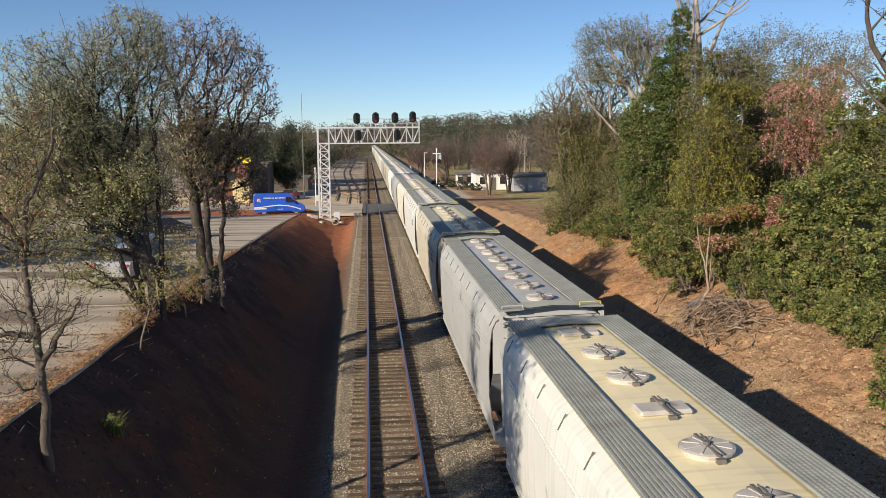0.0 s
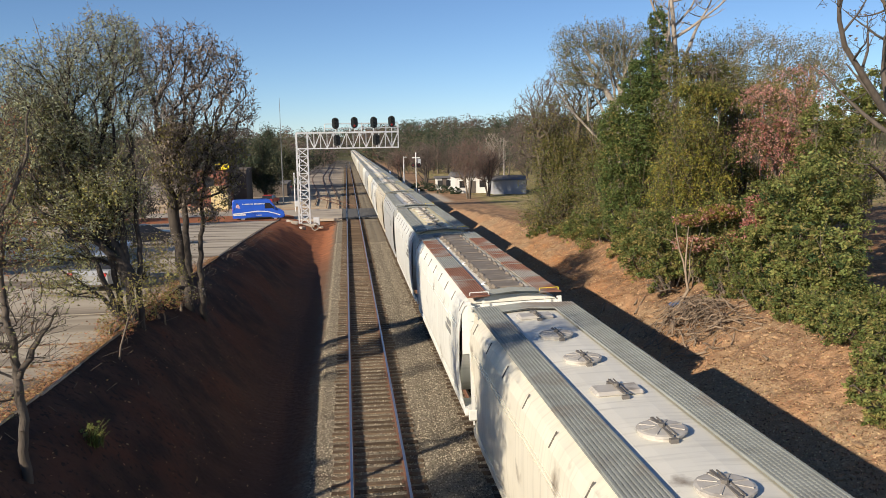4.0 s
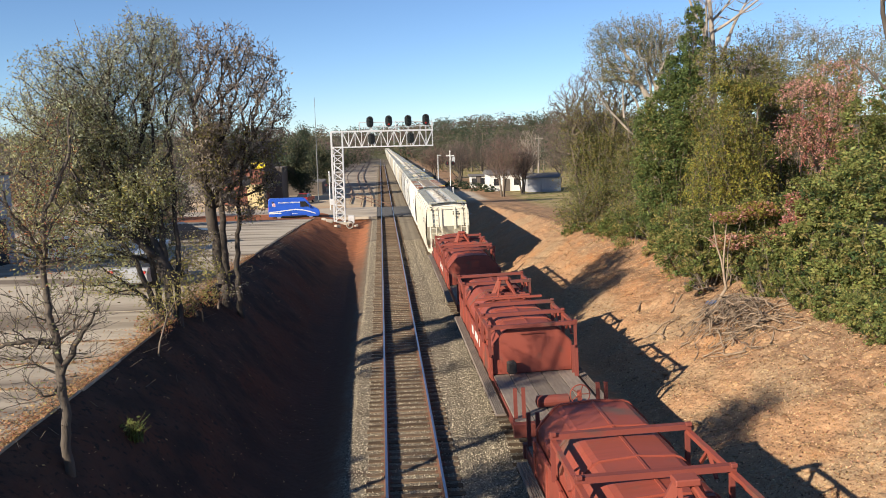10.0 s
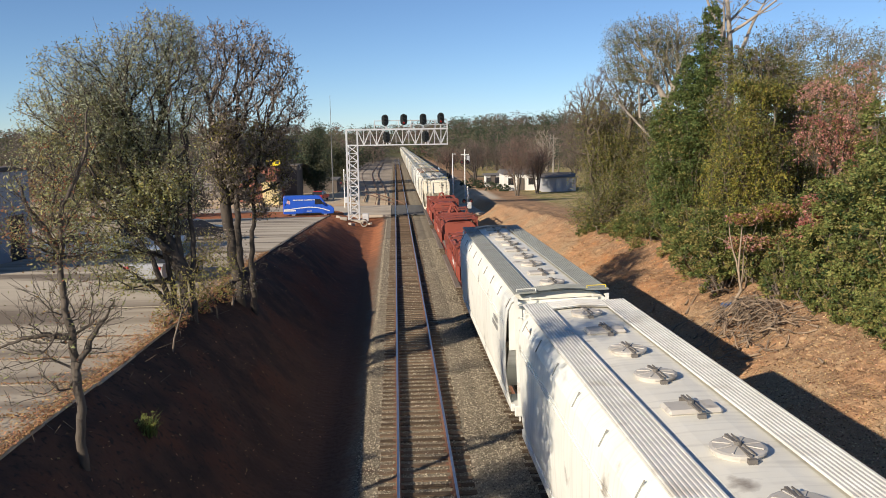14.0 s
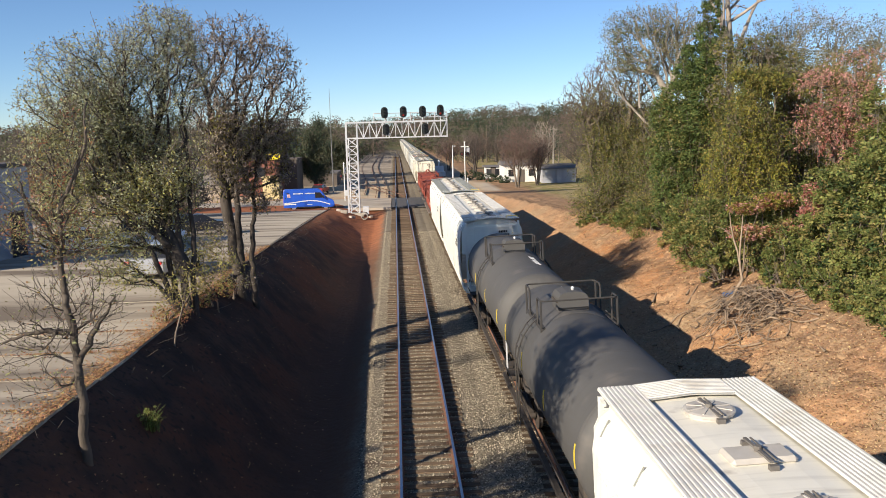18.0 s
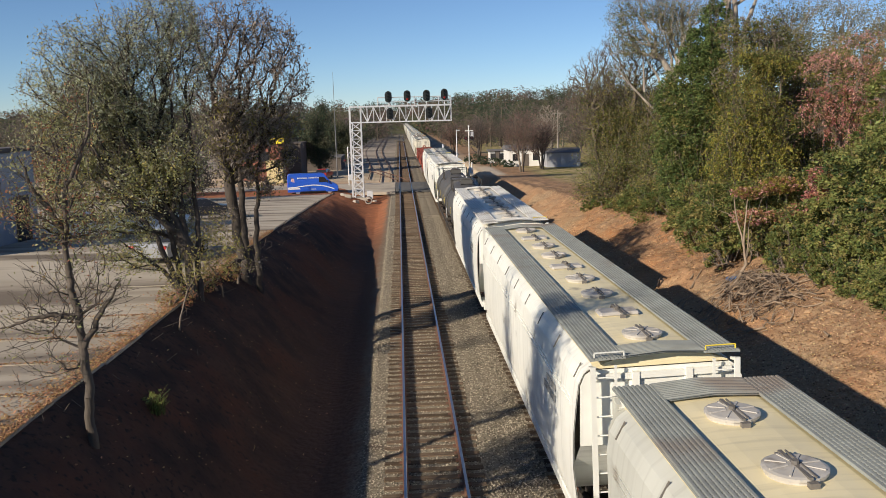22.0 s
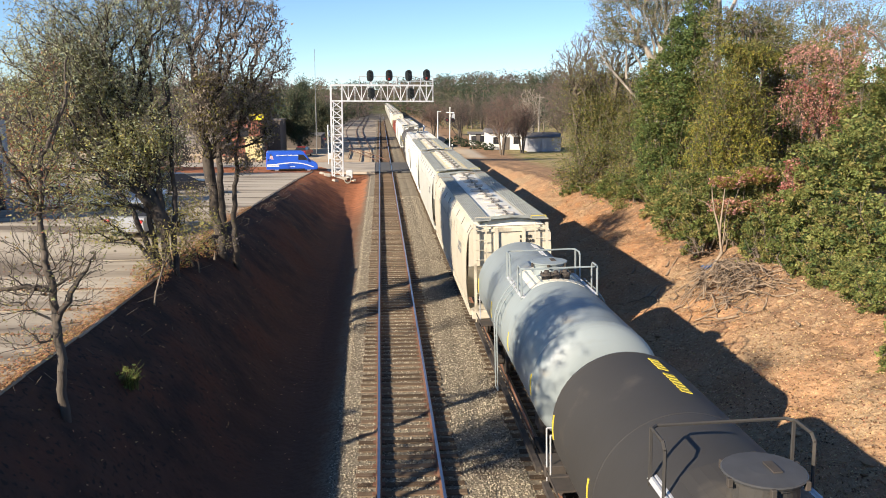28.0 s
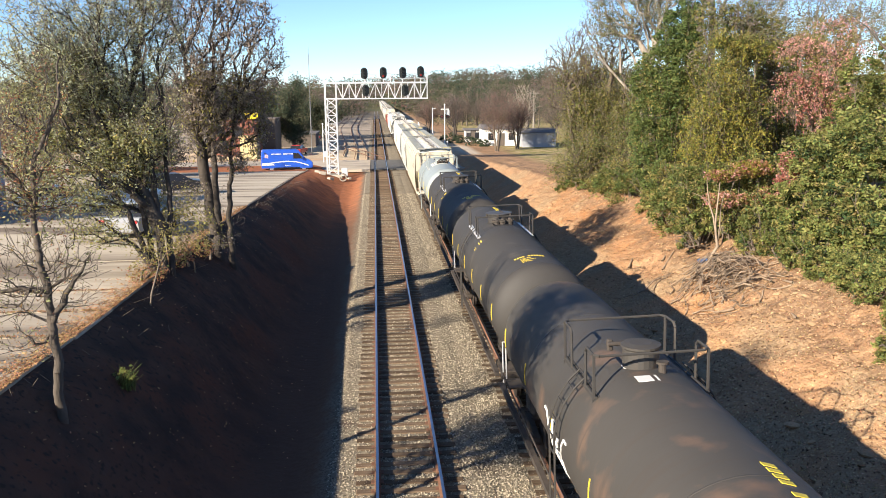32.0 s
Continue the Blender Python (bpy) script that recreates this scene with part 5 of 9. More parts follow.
# ---- trees and shrubs ----
L_OLIVE = leaf_mat("olive_leaves", (0.265, 0.235, 0.08), 0.48, 0.03)
L_GREEN = leaf_mat("green_leaves", (0.135, 0.157, 0.046), 0.52, 0.04)
L_DARK = leaf_mat("dark_ivy_leaves", (0.068, 0.105, 0.038), 0.5, 0.03)
L_YELLOW = leaf_mat("yellow_green_leaves", (0.36, 0.33, 0.07), 0.4, 0.04)
L_LIME = leaf_mat("light_green_ivy_leaves", (0.225, 0.245, 0.075), 0.52, 0.04)
L_RED = leaf_mat("red_leaves", (0.40, 0.165, 0.125), 0.4, 0.03)
L_PINK = leaf_mat("faded_red_leaves", (0.58, 0.31, 0.255), 0.38, 0.03)
L_RUST = leaf_mat("rust_brown_leaves", (0.32, 0.17, 0.085), 0.45, 0.04)
L_BROWN = leaf_mat("dead_brown_leaves", (0.245, 0.21, 0.178), 0.42, 0.02)
L_GREYGREEN = leaf_mat("grey_green_leaves", (0.25, 0.245, 0.15), 0.38, 0.03)
L_TWIGGY = leaf_mat("bare_twig_haze", (0.25, 0.195, 0.15), 0.35, 0.02)
L_OAKGREY = leaf_mat("grey_olive_oak_leaves", (0.39, 0.41, 0.28), 0.42, 0.03)
L_OAKOLIVE = leaf_mat("olive_oak_leaves", (0.31, 0.31, 0.14), 0.45, 0.03)
L_OAKYELLOW = leaf_mat("yellowing_oak_leaves", (0.37, 0.335, 0.11), 0.38, 0.03)
L_IVY = leaf_mat("mid_green_ivy_leaves", (0.135, 0.185, 0.06), 0.5, 0.03)
L_YOLIVE = leaf_mat("yellow_olive_leaves", (0.275, 0.25, 0.05), 0.45, 0.03)
L_PALEDEAD = leaf_mat("pale_dead_leaves", (0.42, 0.355, 0.29), 0.35, 0.03)
L_LITTER = leaf_mat("fallen_leaves", (0.42, 0.25, 0.13), 0.5, 0.03)


def leaf_cloud(rs, centres, radii, count, size, flat=0.5, shell=0.5, clumps=64, droop=0.0):
    """Quads for leaves in ragged clumps within ellipsoids."""
    centres, radii = np.asarray(centres, float), np.asarray(radii, float)
    vol = np.cbrt(radii.prod(1)) ** 2
    pick = rs.choice(len(centres), size=clumps * len(centres), p=vol / vol.sum())
    d = rs.normal(size=(len(pick), 3))
    d /= np.linalg.norm(d, axis=1)[:, None]
    rad = shell + (1.02 - shell) * rs.rand(len(pick), 1) ** 0.6
    hub = centres[pick] + d * radii[pick] * rad
    cr = (np.cbrt(radii.prod(1))[pick] * rs.uniform(0.08, 0.25, len(pick)))[:, None]
    j = rs.randint(len(pick), size=count)
    g = np.clip(rs.normal(size=(count, 3)), -1.5, 1.5) * 0.6
    p = hub[j] + g * cr[j] * np.array([1, 1, 0.75])
    return leaf_quads(rs, p, size, flat, droop)


def leaf_quads(rs, p, size, flat=0.5, droop=0.0, lift=0.45):
    """Pointed quads round the points p, most of them facing upwards and outwards."""
    n = len(p)
    mid = p.mean(0)
    out = p - mid
    out /= np.linalg.norm(out, axis=1)[:, None] + 1e-6
    nrm = rs.normal(size=(n, 3)) * 0.62 + out * 0.35 + np.array([0, 0, lift])
    nrm /= np.linalg.norm(nrm, axis=1)[:, None]
    a = rs.normal(size=(n, 3))
    a[:, 2] = a[:, 2] * flat - droop
    a -= (a * nrm).sum(1)[:, None] * nrm
    a /= np.linalg.norm(a, axis=1)[:, None]
    b = np.cross(nrm, a)
    s = size * rs.uniform(0.55, 1.3, (n, 1))
    v = np.stack([p - a * s, p + b * s * 0.45 - a * s * 0.1, p + a * s, p - b * s * 0.45 - a * s * 0.1], 1)
    f = np.arange(n * 4).reshape(n, 4)
    return v.reshape(-1, 3), f


def merge(parts):
    vs, fs, k = [], [], 0
    for v, f in parts:
        vs.append(v)
        fs.append(f + k)
        k += len(v)
    return np.concatenate(vs), np.concatenate(fs)


def grow(rng, p, direction, length, r, depth, segs, tips, bend=0.22, lift=0.10, kids=(7, 5, 4), ratio=0.52, start=0.3, spread=0.75):
    """A limb that tapers and forks; collects straight pieces and the outermost points."""
    n = (7, 5, 4, 3)[min(3, len(kids) - depth)] if depth <= len(kids) else 3
    p, d = Vector(p), Vector(direction).normalized()
    pts = [p.copy()]
    for i in range(n):
        d = (d + Vector((rng.gauss(0, bend), rng.gauss(0, bend), rng.gauss(0, bend) + lift))).normalized()
        q = p + d * (length / n)
        ra, rb = r * (1 - 0.75 * i / n), r * (1 - 0.75 * (i + 1) / n)
        segs.append((p.copy(), q.copy(), ra, rb))
        p = q
        pts.append(p.copy())
    if depth == 0:
        tips.extend(pts[1:])
        return
    for k in range(kids[len(kids) - depth]):
        f = start + (1 - start) * (k + rng.random()) / kids[len(kids) - depth]
        i = min(n - 1, int(f * n))
        a = pts[i].lerp(pts[i + 1], f * n - i)
        side = Vector((rng.gauss(0, 1), rng.gauss(0, 1), rng.gauss(0.25, 0.5))).normalized()
        nd = (d * (1 - spread) + side * spread).normalized()
        grow(rng, a, nd, length * ratio * rng.uniform(0.7, 1.2) * (1.15 - 0.45 * f), r * (1 - 0.7 * f) * 0.55, depth - 1, segs, tips, bend, lift, kids, ratio, 0.25, spread)


def limbs(segs, rmin=0.006):
    vs, fs, k = [], [], 0
    for p, q, ra, rb in segs:
        n = 8 if ra > 0.08 else (5 if ra > 0.025 else 3)
        d = (q - p).normalized()
        u = d.orthogonal().normalized()
        w = d.cross(u)
        ra, rb = max(ra, rmin), max(rb, rmin)
        for c, r in ((p, ra), (q + d * ra * 0.3, rb)):
            for i in range(n):
                a = 2 * math.pi * i / n
                vs.append(c + (u * math.cos(a) + w * math.sin(a)) * r)
        for i in range(n):
            fs.append((k + i, k + (i + 1) % n, k + n + (i + 1) % n, k + n + i))
        k += 2 * n
    return np.array([tuple(v) for v in vs], np.float32), np.array(fs, np.int32)


def tree(name, label, stems, leaves, bark, seed, category="tree", rmin=0.006, **how):
    """stems: (base, direction, length, radius); leaves: (material, count, size, scatter, low, high) by share of height."""
    rng, rs = random.Random(seed), np.random.RandomState(seed)
    t = thing(name, label, category)
    segs, tips = [], []
    for base, d, ln, r in stems:
        grow(rng, base, d, ln, r, len(how.get("kids", (7, 5, 4))), segs, tips, **how)
    v, f = limbs(segs, rmin)
    part("trunk", big_mesh("trunk", v, f, bark, True), None, t)
    tp = np.array([tuple(p) for p in tips])
    z0, z1 = tp[:, 2].min(), tp[:, 2].max()
    for m, count, size, scatter, lo, hi in leaves:
        ok = tp[(tp[:, 2] >= z0 + lo * (z1 - z0)) & (tp[:, 2] <= z0 + hi * (z1 - z0))]
        if not len(ok):
            continue
        p = ok[rs.randint(len(ok), size=count)] + rs.normal(size=(count, 3)) * scatter
        v, f = leaf_quads(rs, p, size, 0.7, 0.4)
        part("crown", big_mesh("crown", v, f, m), None, t)
    return t


def fill(rs, balls, n, shell=0.0):
    """n points spread through ellipsoids."""
    c, r = np.array([b[0] for b in balls], float), np.array([b[1] for b in balls], float)
    w = r.prod(1)
    j = rs.choice(len(balls), size=n, p=w / w.sum())
    d = rs.normal(size=(n, 3))
    d /= np.linalg.norm(d, axis=1)[:, None]
    return c[j] + d * r[j] * (shell + (1 - shell) * rs.rand(n, 1) ** 0.42) * (1 + 0.10 * rs.normal(size=(n, 1)))


def sprays(rs, balls, strands, per, length, size):
    """Leaves strung along strands that arch out of the balls and hang."""
    p = fill(rs, balls, strands, 0.35)
    c = np.array([b[0] for b in balls], float)
    near = c[np.argmin(((p[:, None] - c[None]) ** 2).sum(-1), 1)]
    out = p - near + rs.normal(size=p.shape) * 0.3
    out[:, 2] *= 0.3
    out /= np.linalg.norm(out, axis=1)[:, None] + 1e-6
    f = rs.rand(strands, per, 1)
    ln = length * rs.uniform(0.5, 1.3, (strands, 1, 1))
    q = p[:, None] + out[:, None] * ln * f * 0.8 + np.array([0, 0, 1.0]) * ln * (0.35 * f - 0.95 * f * f)
    q = q.reshape(-1, 3) + rs.normal(size=(strands * per, 3)) * size * 0.9
    return leaf_quads(rs, q, size, 0.5, 1.2)


def crown_tree(name, label, trunks, balls, nodes, leaves, bark, seed, tip=0.007, pull=0.35, twigs=1, category="tree", rmin=0.006, stem=None, twig=None, droop=0.3, tufts=0.5, hanging=()):
    """trunks: lists of points; branches reach from them to points spread through the balls, and taper by what they carry.
    leaves: (material, count, size, scatter, balls)."""
    rs, rng = np.random.RandomState(seed), random.Random(seed)
    t = thing(name, label, category)
    P, up, path, share = [], [], [], []
    for line in trunks:
        base = len(P)
        for k in range(len(line) - 1):
            for i in range(5 if k < len(line) - 2 else 6):
                f = i / 5
                q = np.array(line[k], float) * (1 - f) + np.array(line[k + 1], float) * f + (rs.normal(size=3) * 0.02 if i else 0)
                first = len(P) == base
                share.append((1.0 if base == 0 else 0.72) * (1 - 0.82 * (k + f) / (len(line) - 1)))
                P.append(q)
                up.append(-1 if first else len(P) - 2)
                path.append(0.0 if first else path[-1] + float(np.linalg.norm(q - P[-2])))
    m0 = len(P)
    pts = fill(rs, balls, nodes)
    root = np.array(trunks[0][0], float)
    pts = pts[np.argsort(np.linalg.norm(pts - root, axis=1))]
    A = np.zeros((m0 + nodes, 3))
    A[:m0] = P
    L = np.zeros(m0 + nodes)
    L[:m0] = path
    up += [0] * nodes
    low = np.zeros(m0 + nodes)
    low[:m0] = np.where(A[:m0, 2] < root[2] + 1.2, 3.0, 0.0)
    Dn = np.zeros((m0 + nodes, 3))
    for m in range(m0):
        e = A[m] - A[up[m]] if up[m] >= 0 else np.array([0, 0, 1.0])
        Dn[m] = e / (np.linalg.norm(e) + 1e-6)
    for k in range(nodes):
        m = m0 + k
        to = pts[k] - A[:m]
        d = np.linalg.norm(to, axis=1)
        turn = 1 - (to * Dn[:m]).sum(1) / (d + 1e-6)
        j = int(np.argmin(d * (1 + 0.45 * turn + 0.25 * (to[:, 2] < 0)) + pull * L[:m] + low[:m]))
        Dn[m] = to[j] / (d[j] + 1e-6)
        A[m], L[m], up[m] = pts[k], L[j] + d[j], j
    load = np.ones(m0 + nodes)
    for m in range(m0 + nodes - 1, -1, -1):
        if up[m] >= 0:
            load[up[m]] += load[m]
    R = tip * load ** 0.47
    if stem:
        R[:m0] = np.maximum(R[:m0], stem * np.array(share))
    segs = []
    for m in range(m0 + nodes):
        if up[m] >= 0:
            a, b = Vector(A[up[m]]), Vector(A[m])
            mid = a.lerp(b, 0.5) + Vector(rs.normal(size=3) * 0.05 * (b - a).length)
            ra, rb = (R[up[m]] if m < m0 else min(R[up[m]], R[m] * 1.35)), R[m]
            segs += [(a, mid, ra, (ra + rb) / 2), (mid, b, (ra + rb) / 2, rb)]
            for _ in range(twigs if m >= m0 else 0):
                e = b + Vector(rs.normal(size=3) * 0.11 + np.array([0, 0, 0.05])) + (b - a).normalized() * 0.06
                segs.append((mid.lerp(b, rng.random()), e, tip * 0.8, tip * 0.45))
    thick, thin = [g for g in segs if g[2] > 0.016], [g for g in segs if g[2] <= 0.016]
    for nm, some, mt in (("trunk", thick, bark), ("branchwork", thin, twig or bark)):
        if some:
            v, f = limbs(some, rmin)
            tagged(part(nm, big_mesh(nm, v, f, mt, True), None, t), kind="stuff" if nm == "branchwork" else "")
    ends = A[m0:]
    par = A[np.array(up[m0:])]
    for m, count, size, scatter, where in leaves:
        ok = np.zeros(len(ends), bool)
        for c, r in (where or balls):
            ok |= (((ends - np.array(c)) / np.array(r)) ** 2).sum(1) < 1.25
        j = np.nonzero(ok & (rs.rand(len(ends)) < tufts))[0]
        if not len(j):
            continue
        j = j[rs.randint(len(j), size=count)]
        f = np.clip(rs.rand(count, 1), 0.25, 1)
        p = par[j] + (ends[j] - par[j]) * f + rs.normal(size=(count, 3)) * scatter
        v, q = leaf_quads(rs, p, size, 0.7, droop)
        part("crown", big_mesh("crown", v, q, m), None, t)
    for m, strands, per, length, size, where in hanging:
        v, q = sprays(rs, where, strands, per, length, size)
        part("crown", big_mesh("crown", v, q, m), None, t)
    return t


def tube(pts, radii, n=6):
    """One bent, tapering limb with shared rings."""
    vs, fs = [], []
    for i, (p, r) in enumerate(zip(pts, radii)):
        d = (pts[min(i + 1, len(pts) - 1)] - pts[max(i - 1, 0)]).normalized()
        u = d.orthogonal().normalized()
        w = d.cross(u)
        for k in range(n):
            a = 2 * math.pi * k / n
            vs.append(tuple(p + (u * math.cos(a) + w * math.sin(a)) * r))
    for i in range(len(pts) - 1):
        for k in range(n):
            fs.append((i * n + k, i * n + (k + 1) % n, (i + 1) * n + (k + 1) % n, (i + 1) * n + k))
    return np.array(vs), np.array(fs)


def shrub(name, label, clouds, seed, base, stems=6, bark=M_TWIG, category="shrub", clumps=64):
    """clouds: (material, count, leaf size, [(centre, radii), ...])."""
    rs, rng = np.random.RandomState(seed), random.Random(seed)
    t = thing(name, label, category)
    segs = []
    for layer, (m, count, size, balls) in enumerate(clouds):
        v, f = leaf_cloud(rs, [b[0] for b in balls], [b[1] for b in balls], count, size, clumps=clumps)
        part("foliage", big_mesh("foliage", v, f, m), None, t)
        for c, r in balls if layer in (0, 2) else ():
            for _ in range(stems):
                q = Vector([c[i] + rng.uniform(-0.85, 0.85) * r[i] for i in range(3)])
                p = Vector((base[0] * 0.2 + c[0] * 0.8 + rng.uniform(-0.4, 0.4), base[1] * 0.2 + c[1] * 0.8 + rng.uniform(-0.4, 0.4), min(base[2], c[2] - 0.3)))
                mid = p.lerp(q, 0.5) + Vector((rng.uniform(-0.3, 0.3), rng.uniform(-0.3, 0.3), 0.2))
                segs += [(p, mid, 0.05, 0.03), (mid, q, 0.03, 0.008)]
                for _ in range(2):
                    e = q + Vector((rng.uniform(-0.5, 0.5), rng.uniform(-0.5, 0.5), rng.uniform(-0.1, 0.7)))
                    segs.append((mid.lerp(q, 0.7), e, 0.012, 0.004))
    v, f = limbs(segs)
    tagged(part("branchwork", big_mesh("branchwork", v, f, bark, True), None, t), kind="stuff")
    return t


# the three trees on the edge of the left bank
B_UP = [((-8.44, 28.74, 12.03), (1.4, 1.5, 1.4)), ((-10.11, 28.74, 11.62), (1.3, 1.5, 1.3)), ((-11.15, 27.69, 11.41), (0.9, 1.2, 0.9)), ((-11.78, 27.69, 10.05), (1.1, 1.3, 1.1)),
        ((-9.69, 28.74, 10.15), (1.6, 1.6, 1.6)), ((-8.02, 29.26, 10.78), (1.4, 1.4, 1.4)), ((-10.63, 27.69, 9.94), (1.4, 1.4, 1.4)), ((-8.02, 29.26, 12.45), (1.0, 1.2, 1.0))]
B_MID = [((-12.30, 27.69, 8.79), (0.9, 1.1, 0.9)), ((-11.47, 28.21, 8.17), (1.3, 1.3, 1.3)), ((-10.00, 28.74, 8.17), (1.6, 1.6, 1.6)), ((-8.44, 28.74, 8.27), (1.5, 1.5, 1.5)), ((-10.53, 28.74, 9.21), (1.5, 1.5, 1.5))]
B_LOW = [((-9.48, 28.21, 6.50), (1.4, 1.4, 1.4)), ((-10.42, 27.17, 5.87), (1.0, 1.2, 1.0)), ((-9.79, 27.69, 4.72), (1.1, 1.2, 0.8)), ((-8.65, 28.74, 7.02), (1.3, 1.3, 1.3)), ((-11.05, 27.69, 7.02), (1.1, 1.2, 1.1))]
crown_tree("water_oak", "spreading multi-stemmed oak with thin olive autumn leaves",
           [[(-7.91, 28.42, 2.2), (-8.02, 28.42, 4.82), (-8.23, 28.63, 7.54), (-8.33, 28.84, 10.47)], [(-8.07, 28.32, 2.3), (-8.54, 28.32, 5.24), (-9.38, 28.42, 7.54), (-10.21, 28.42, 10.26)], [(-8.02, 28.21, 2.3), (-8.85, 28.01, 5.03), (-10.21, 27.69, 7.33), (-11.47, 27.59, 9.63)],
            [(-7.76, 28.53, 2.1), (-7.70, 28.74, 5.35), (-7.81, 29.16, 8.48), (-7.91, 29.26, 10.88)], [(-8.02, 28.21, 2.73), (-8.75, 28.01, 3.99), (-10.00, 27.59, 5.14)], [(-7.91, 28.42, 4.41), (-8.85, 28.53, 6.50), (-9.27, 28.84, 9.00)]],
           B_UP + B_MID + B_LOW, 3000,
           [(L_OAKGREY, 27000, 0.044, 0.14, B_UP), (L_BROWN, 5500, 0.046, 0.12, B_UP), (L_OAKOLIVE, 11000, 0.047, 0.13, B_UP),
            (L_OAKOLIVE, 12000, 0.052, 0.15, B_MID), (L_OAKYELLOW, 2200, 0.050, 0.15, B_MID), (L_OAKGREY, 7100, 0.050, 0.13, B_MID), (L_BROWN, 2100, 0.048, 0.11, B_MID),
            (L_OAKOLIVE, 8100, 0.052, 0.13, B_LOW), (L_OAKYELLOW, 3300, 0.055, 0.13, B_LOW), (L_OAKGREY, 3300, 0.052, 0.13, B_LOW)],
           M_OAKBARK, 5, tip=0.0062, twigs=2, stem=0.17, twig=M_OAKTWIG, rmin=0.006, tufts=0.75)
C_UP = [((-7.7, 33.6, 12.8), (1.1, 0.9, 1.0)), ((-6.6, 33.6, 12.6), (1.3, 1.1, 1.2)), ((-5.5, 33.6, 12.0), (1.2, 1.0, 1.2)), ((-4.9, 33.6, 11.1), (1.0, 0.9, 1.0)), ((-4.7, 33.6, 10.2), (0.7, 0.7, 0.8)), ((-8.1, 33.6, 11.7), (1.0, 1.0, 1.2)), ((-6.5, 33.6, 10.8), (1.4, 1.2, 1.4)), ((-7.8, 33.6, 10.0), (1.4, 1.2, 1.3))]
C_LOW = [((-5.5, 33.6, 9.1), (1.0, 0.9, 0.9)), ((-7.0, 33.6, 8.7), (1.3, 1.1, 1.3)), ((-5.2, 33.6, 7.4), (0.6, 0.7, 0.8)), ((-6.4, 33.6, 7.2), (1.0, 0.9, 1.0)), ((-7.7, 33.6, 7.7), (0.9, 0.9, 1.0)), ((-5.8, 33.6, 6.3), (0.6, 0.5, 0.6)), ((-5.2, 33.6, 8.4), (0.8, 0.7, 0.7))]
crown_tree("brown_leaved_oak", "oak with hanging dead brown leaves on the bank edge",
           [[(-7.07, 33.64, 1.85), (-7.07, 33.64, 4.86), (-7.02, 33.64, 8.49), (-6.71, 33.64, 12.31)], [(-6.60, 33.74, 1.75), (-6.55, 33.74, 4.86), (-6.29, 33.74, 7.55), (-5.67, 33.64, 10.45)], [(-7.17, 33.64, 3.41), (-7.53, 33.74, 6.42), (-7.95, 33.74, 10.24)]],
           C_UP + C_LOW, 1700,
           [(L_BROWN, 5600, 0.066, 0.11, C_UP), (L_PALEDEAD, 2000, 0.070, 0.10, C_UP), (L_BROWN, 6800, 0.068, 0.13, C_LOW), (L_PALEDEAD, 1400, 0.067, 0.11, C_LOW), (L_OLIVE, 3600, 0.066, 0.14, C_LOW)],
           M_OAKBARK, 8, tip=0.0068, twigs=2, stem=0.19, twig=M_OAKTWIG, rmin=0.007, droop=1.3, tufts=0.5)
N_ALL = [((-9.2, 8.6, 9.4), (1.7, 1.5, 1.5)), ((-9.2, 9.0, 7.6), (1.5, 1.7, 1.3)), ((-9.4, 11.2, 7.0), (1.3, 1.5, 1.2)), ((-9.6, 11.6, 5.6), (0.9, 1.4, 0.8)), ((-9.2, 8.2, 11.2), (1.3, 1.0, 1.0))]
crown_tree("water_oak", "oak of the same row beside the overpass", [[(-9.6, 10.2, 3.5), (-9.6, 9.8, 6.0), (-9.4, 8.8, 10.6)], [(-9.6, 10.2, 4.5), (-9.6, 11.0, 5.8), (-9.6, 11.8, 7.2)]],
           N_ALL, 480, [(L_OLIVE, 13000, 0.07, 0.25, None), (L_BROWN, 5000, 0.07, 0.25, None)], M_BARK, 6, tip=0.008)
A_TOP = [((-7.53, 16.4, 7.73), (1.2, 1.1, 1.0)), ((-6.9, 16.5, 9.0), (0.7, 0.8, 0.9)), ((-7.0, 16.5, 7.0), (0.8, 0.8, 0.8))]
A_LOW = [((-7.26, 16.4, 5.76), (1.2, 1.2, 0.9)), ((-8.07, 16.2, 5.03), (0.9, 0.9, 0.6)), ((-6.63, 16.5, 5.3), (0.7, 0.8, 0.7)), ((-7.7, 16.4, 4.3), (0.9, 0.8, 0.6))]
crown_tree("bare_young_tree", "slender young tree with few olive and brown leaves",
           [[(-7.06, 16.4, 2.1), (-7.09, 16.4, 4.08), (-7.13, 16.4, 5.38), (-7.24, 16.4, 6.3), (-7.17, 16.4, 7.55), (-6.61, 16.4, 8.77), (-6.54, 16.5, 9.62)], [(-7.13, 16.4, 5.17), (-7.53, 16.3, 5.25), (-7.98, 16.2, 5.22), (-8.61, 16.1, 4.99)],
            [(-7.22, 16.4, 6.84), (-7.71, 16.4, 7.65), (-7.98, 16.4, 8.36)], [(-7.1, 16.4, 4.5), (-6.7, 16.5, 5.2), (-6.3, 16.5, 5.9)]],
           A_TOP + A_LOW, 520, [(L_RUST, 1600, 0.034, 0.12, A_TOP), (L_OAKOLIVE, 2600, 0.034, 0.13, A_TOP), (L_OAKOLIVE, 500, 0.034, 0.1, A_LOW), (L_RUST, 250, 0.034, 0.1, A_LOW)], M_BARK, 12, tip=0.0045, rmin=0.004, stem=0.107, twigs=2)
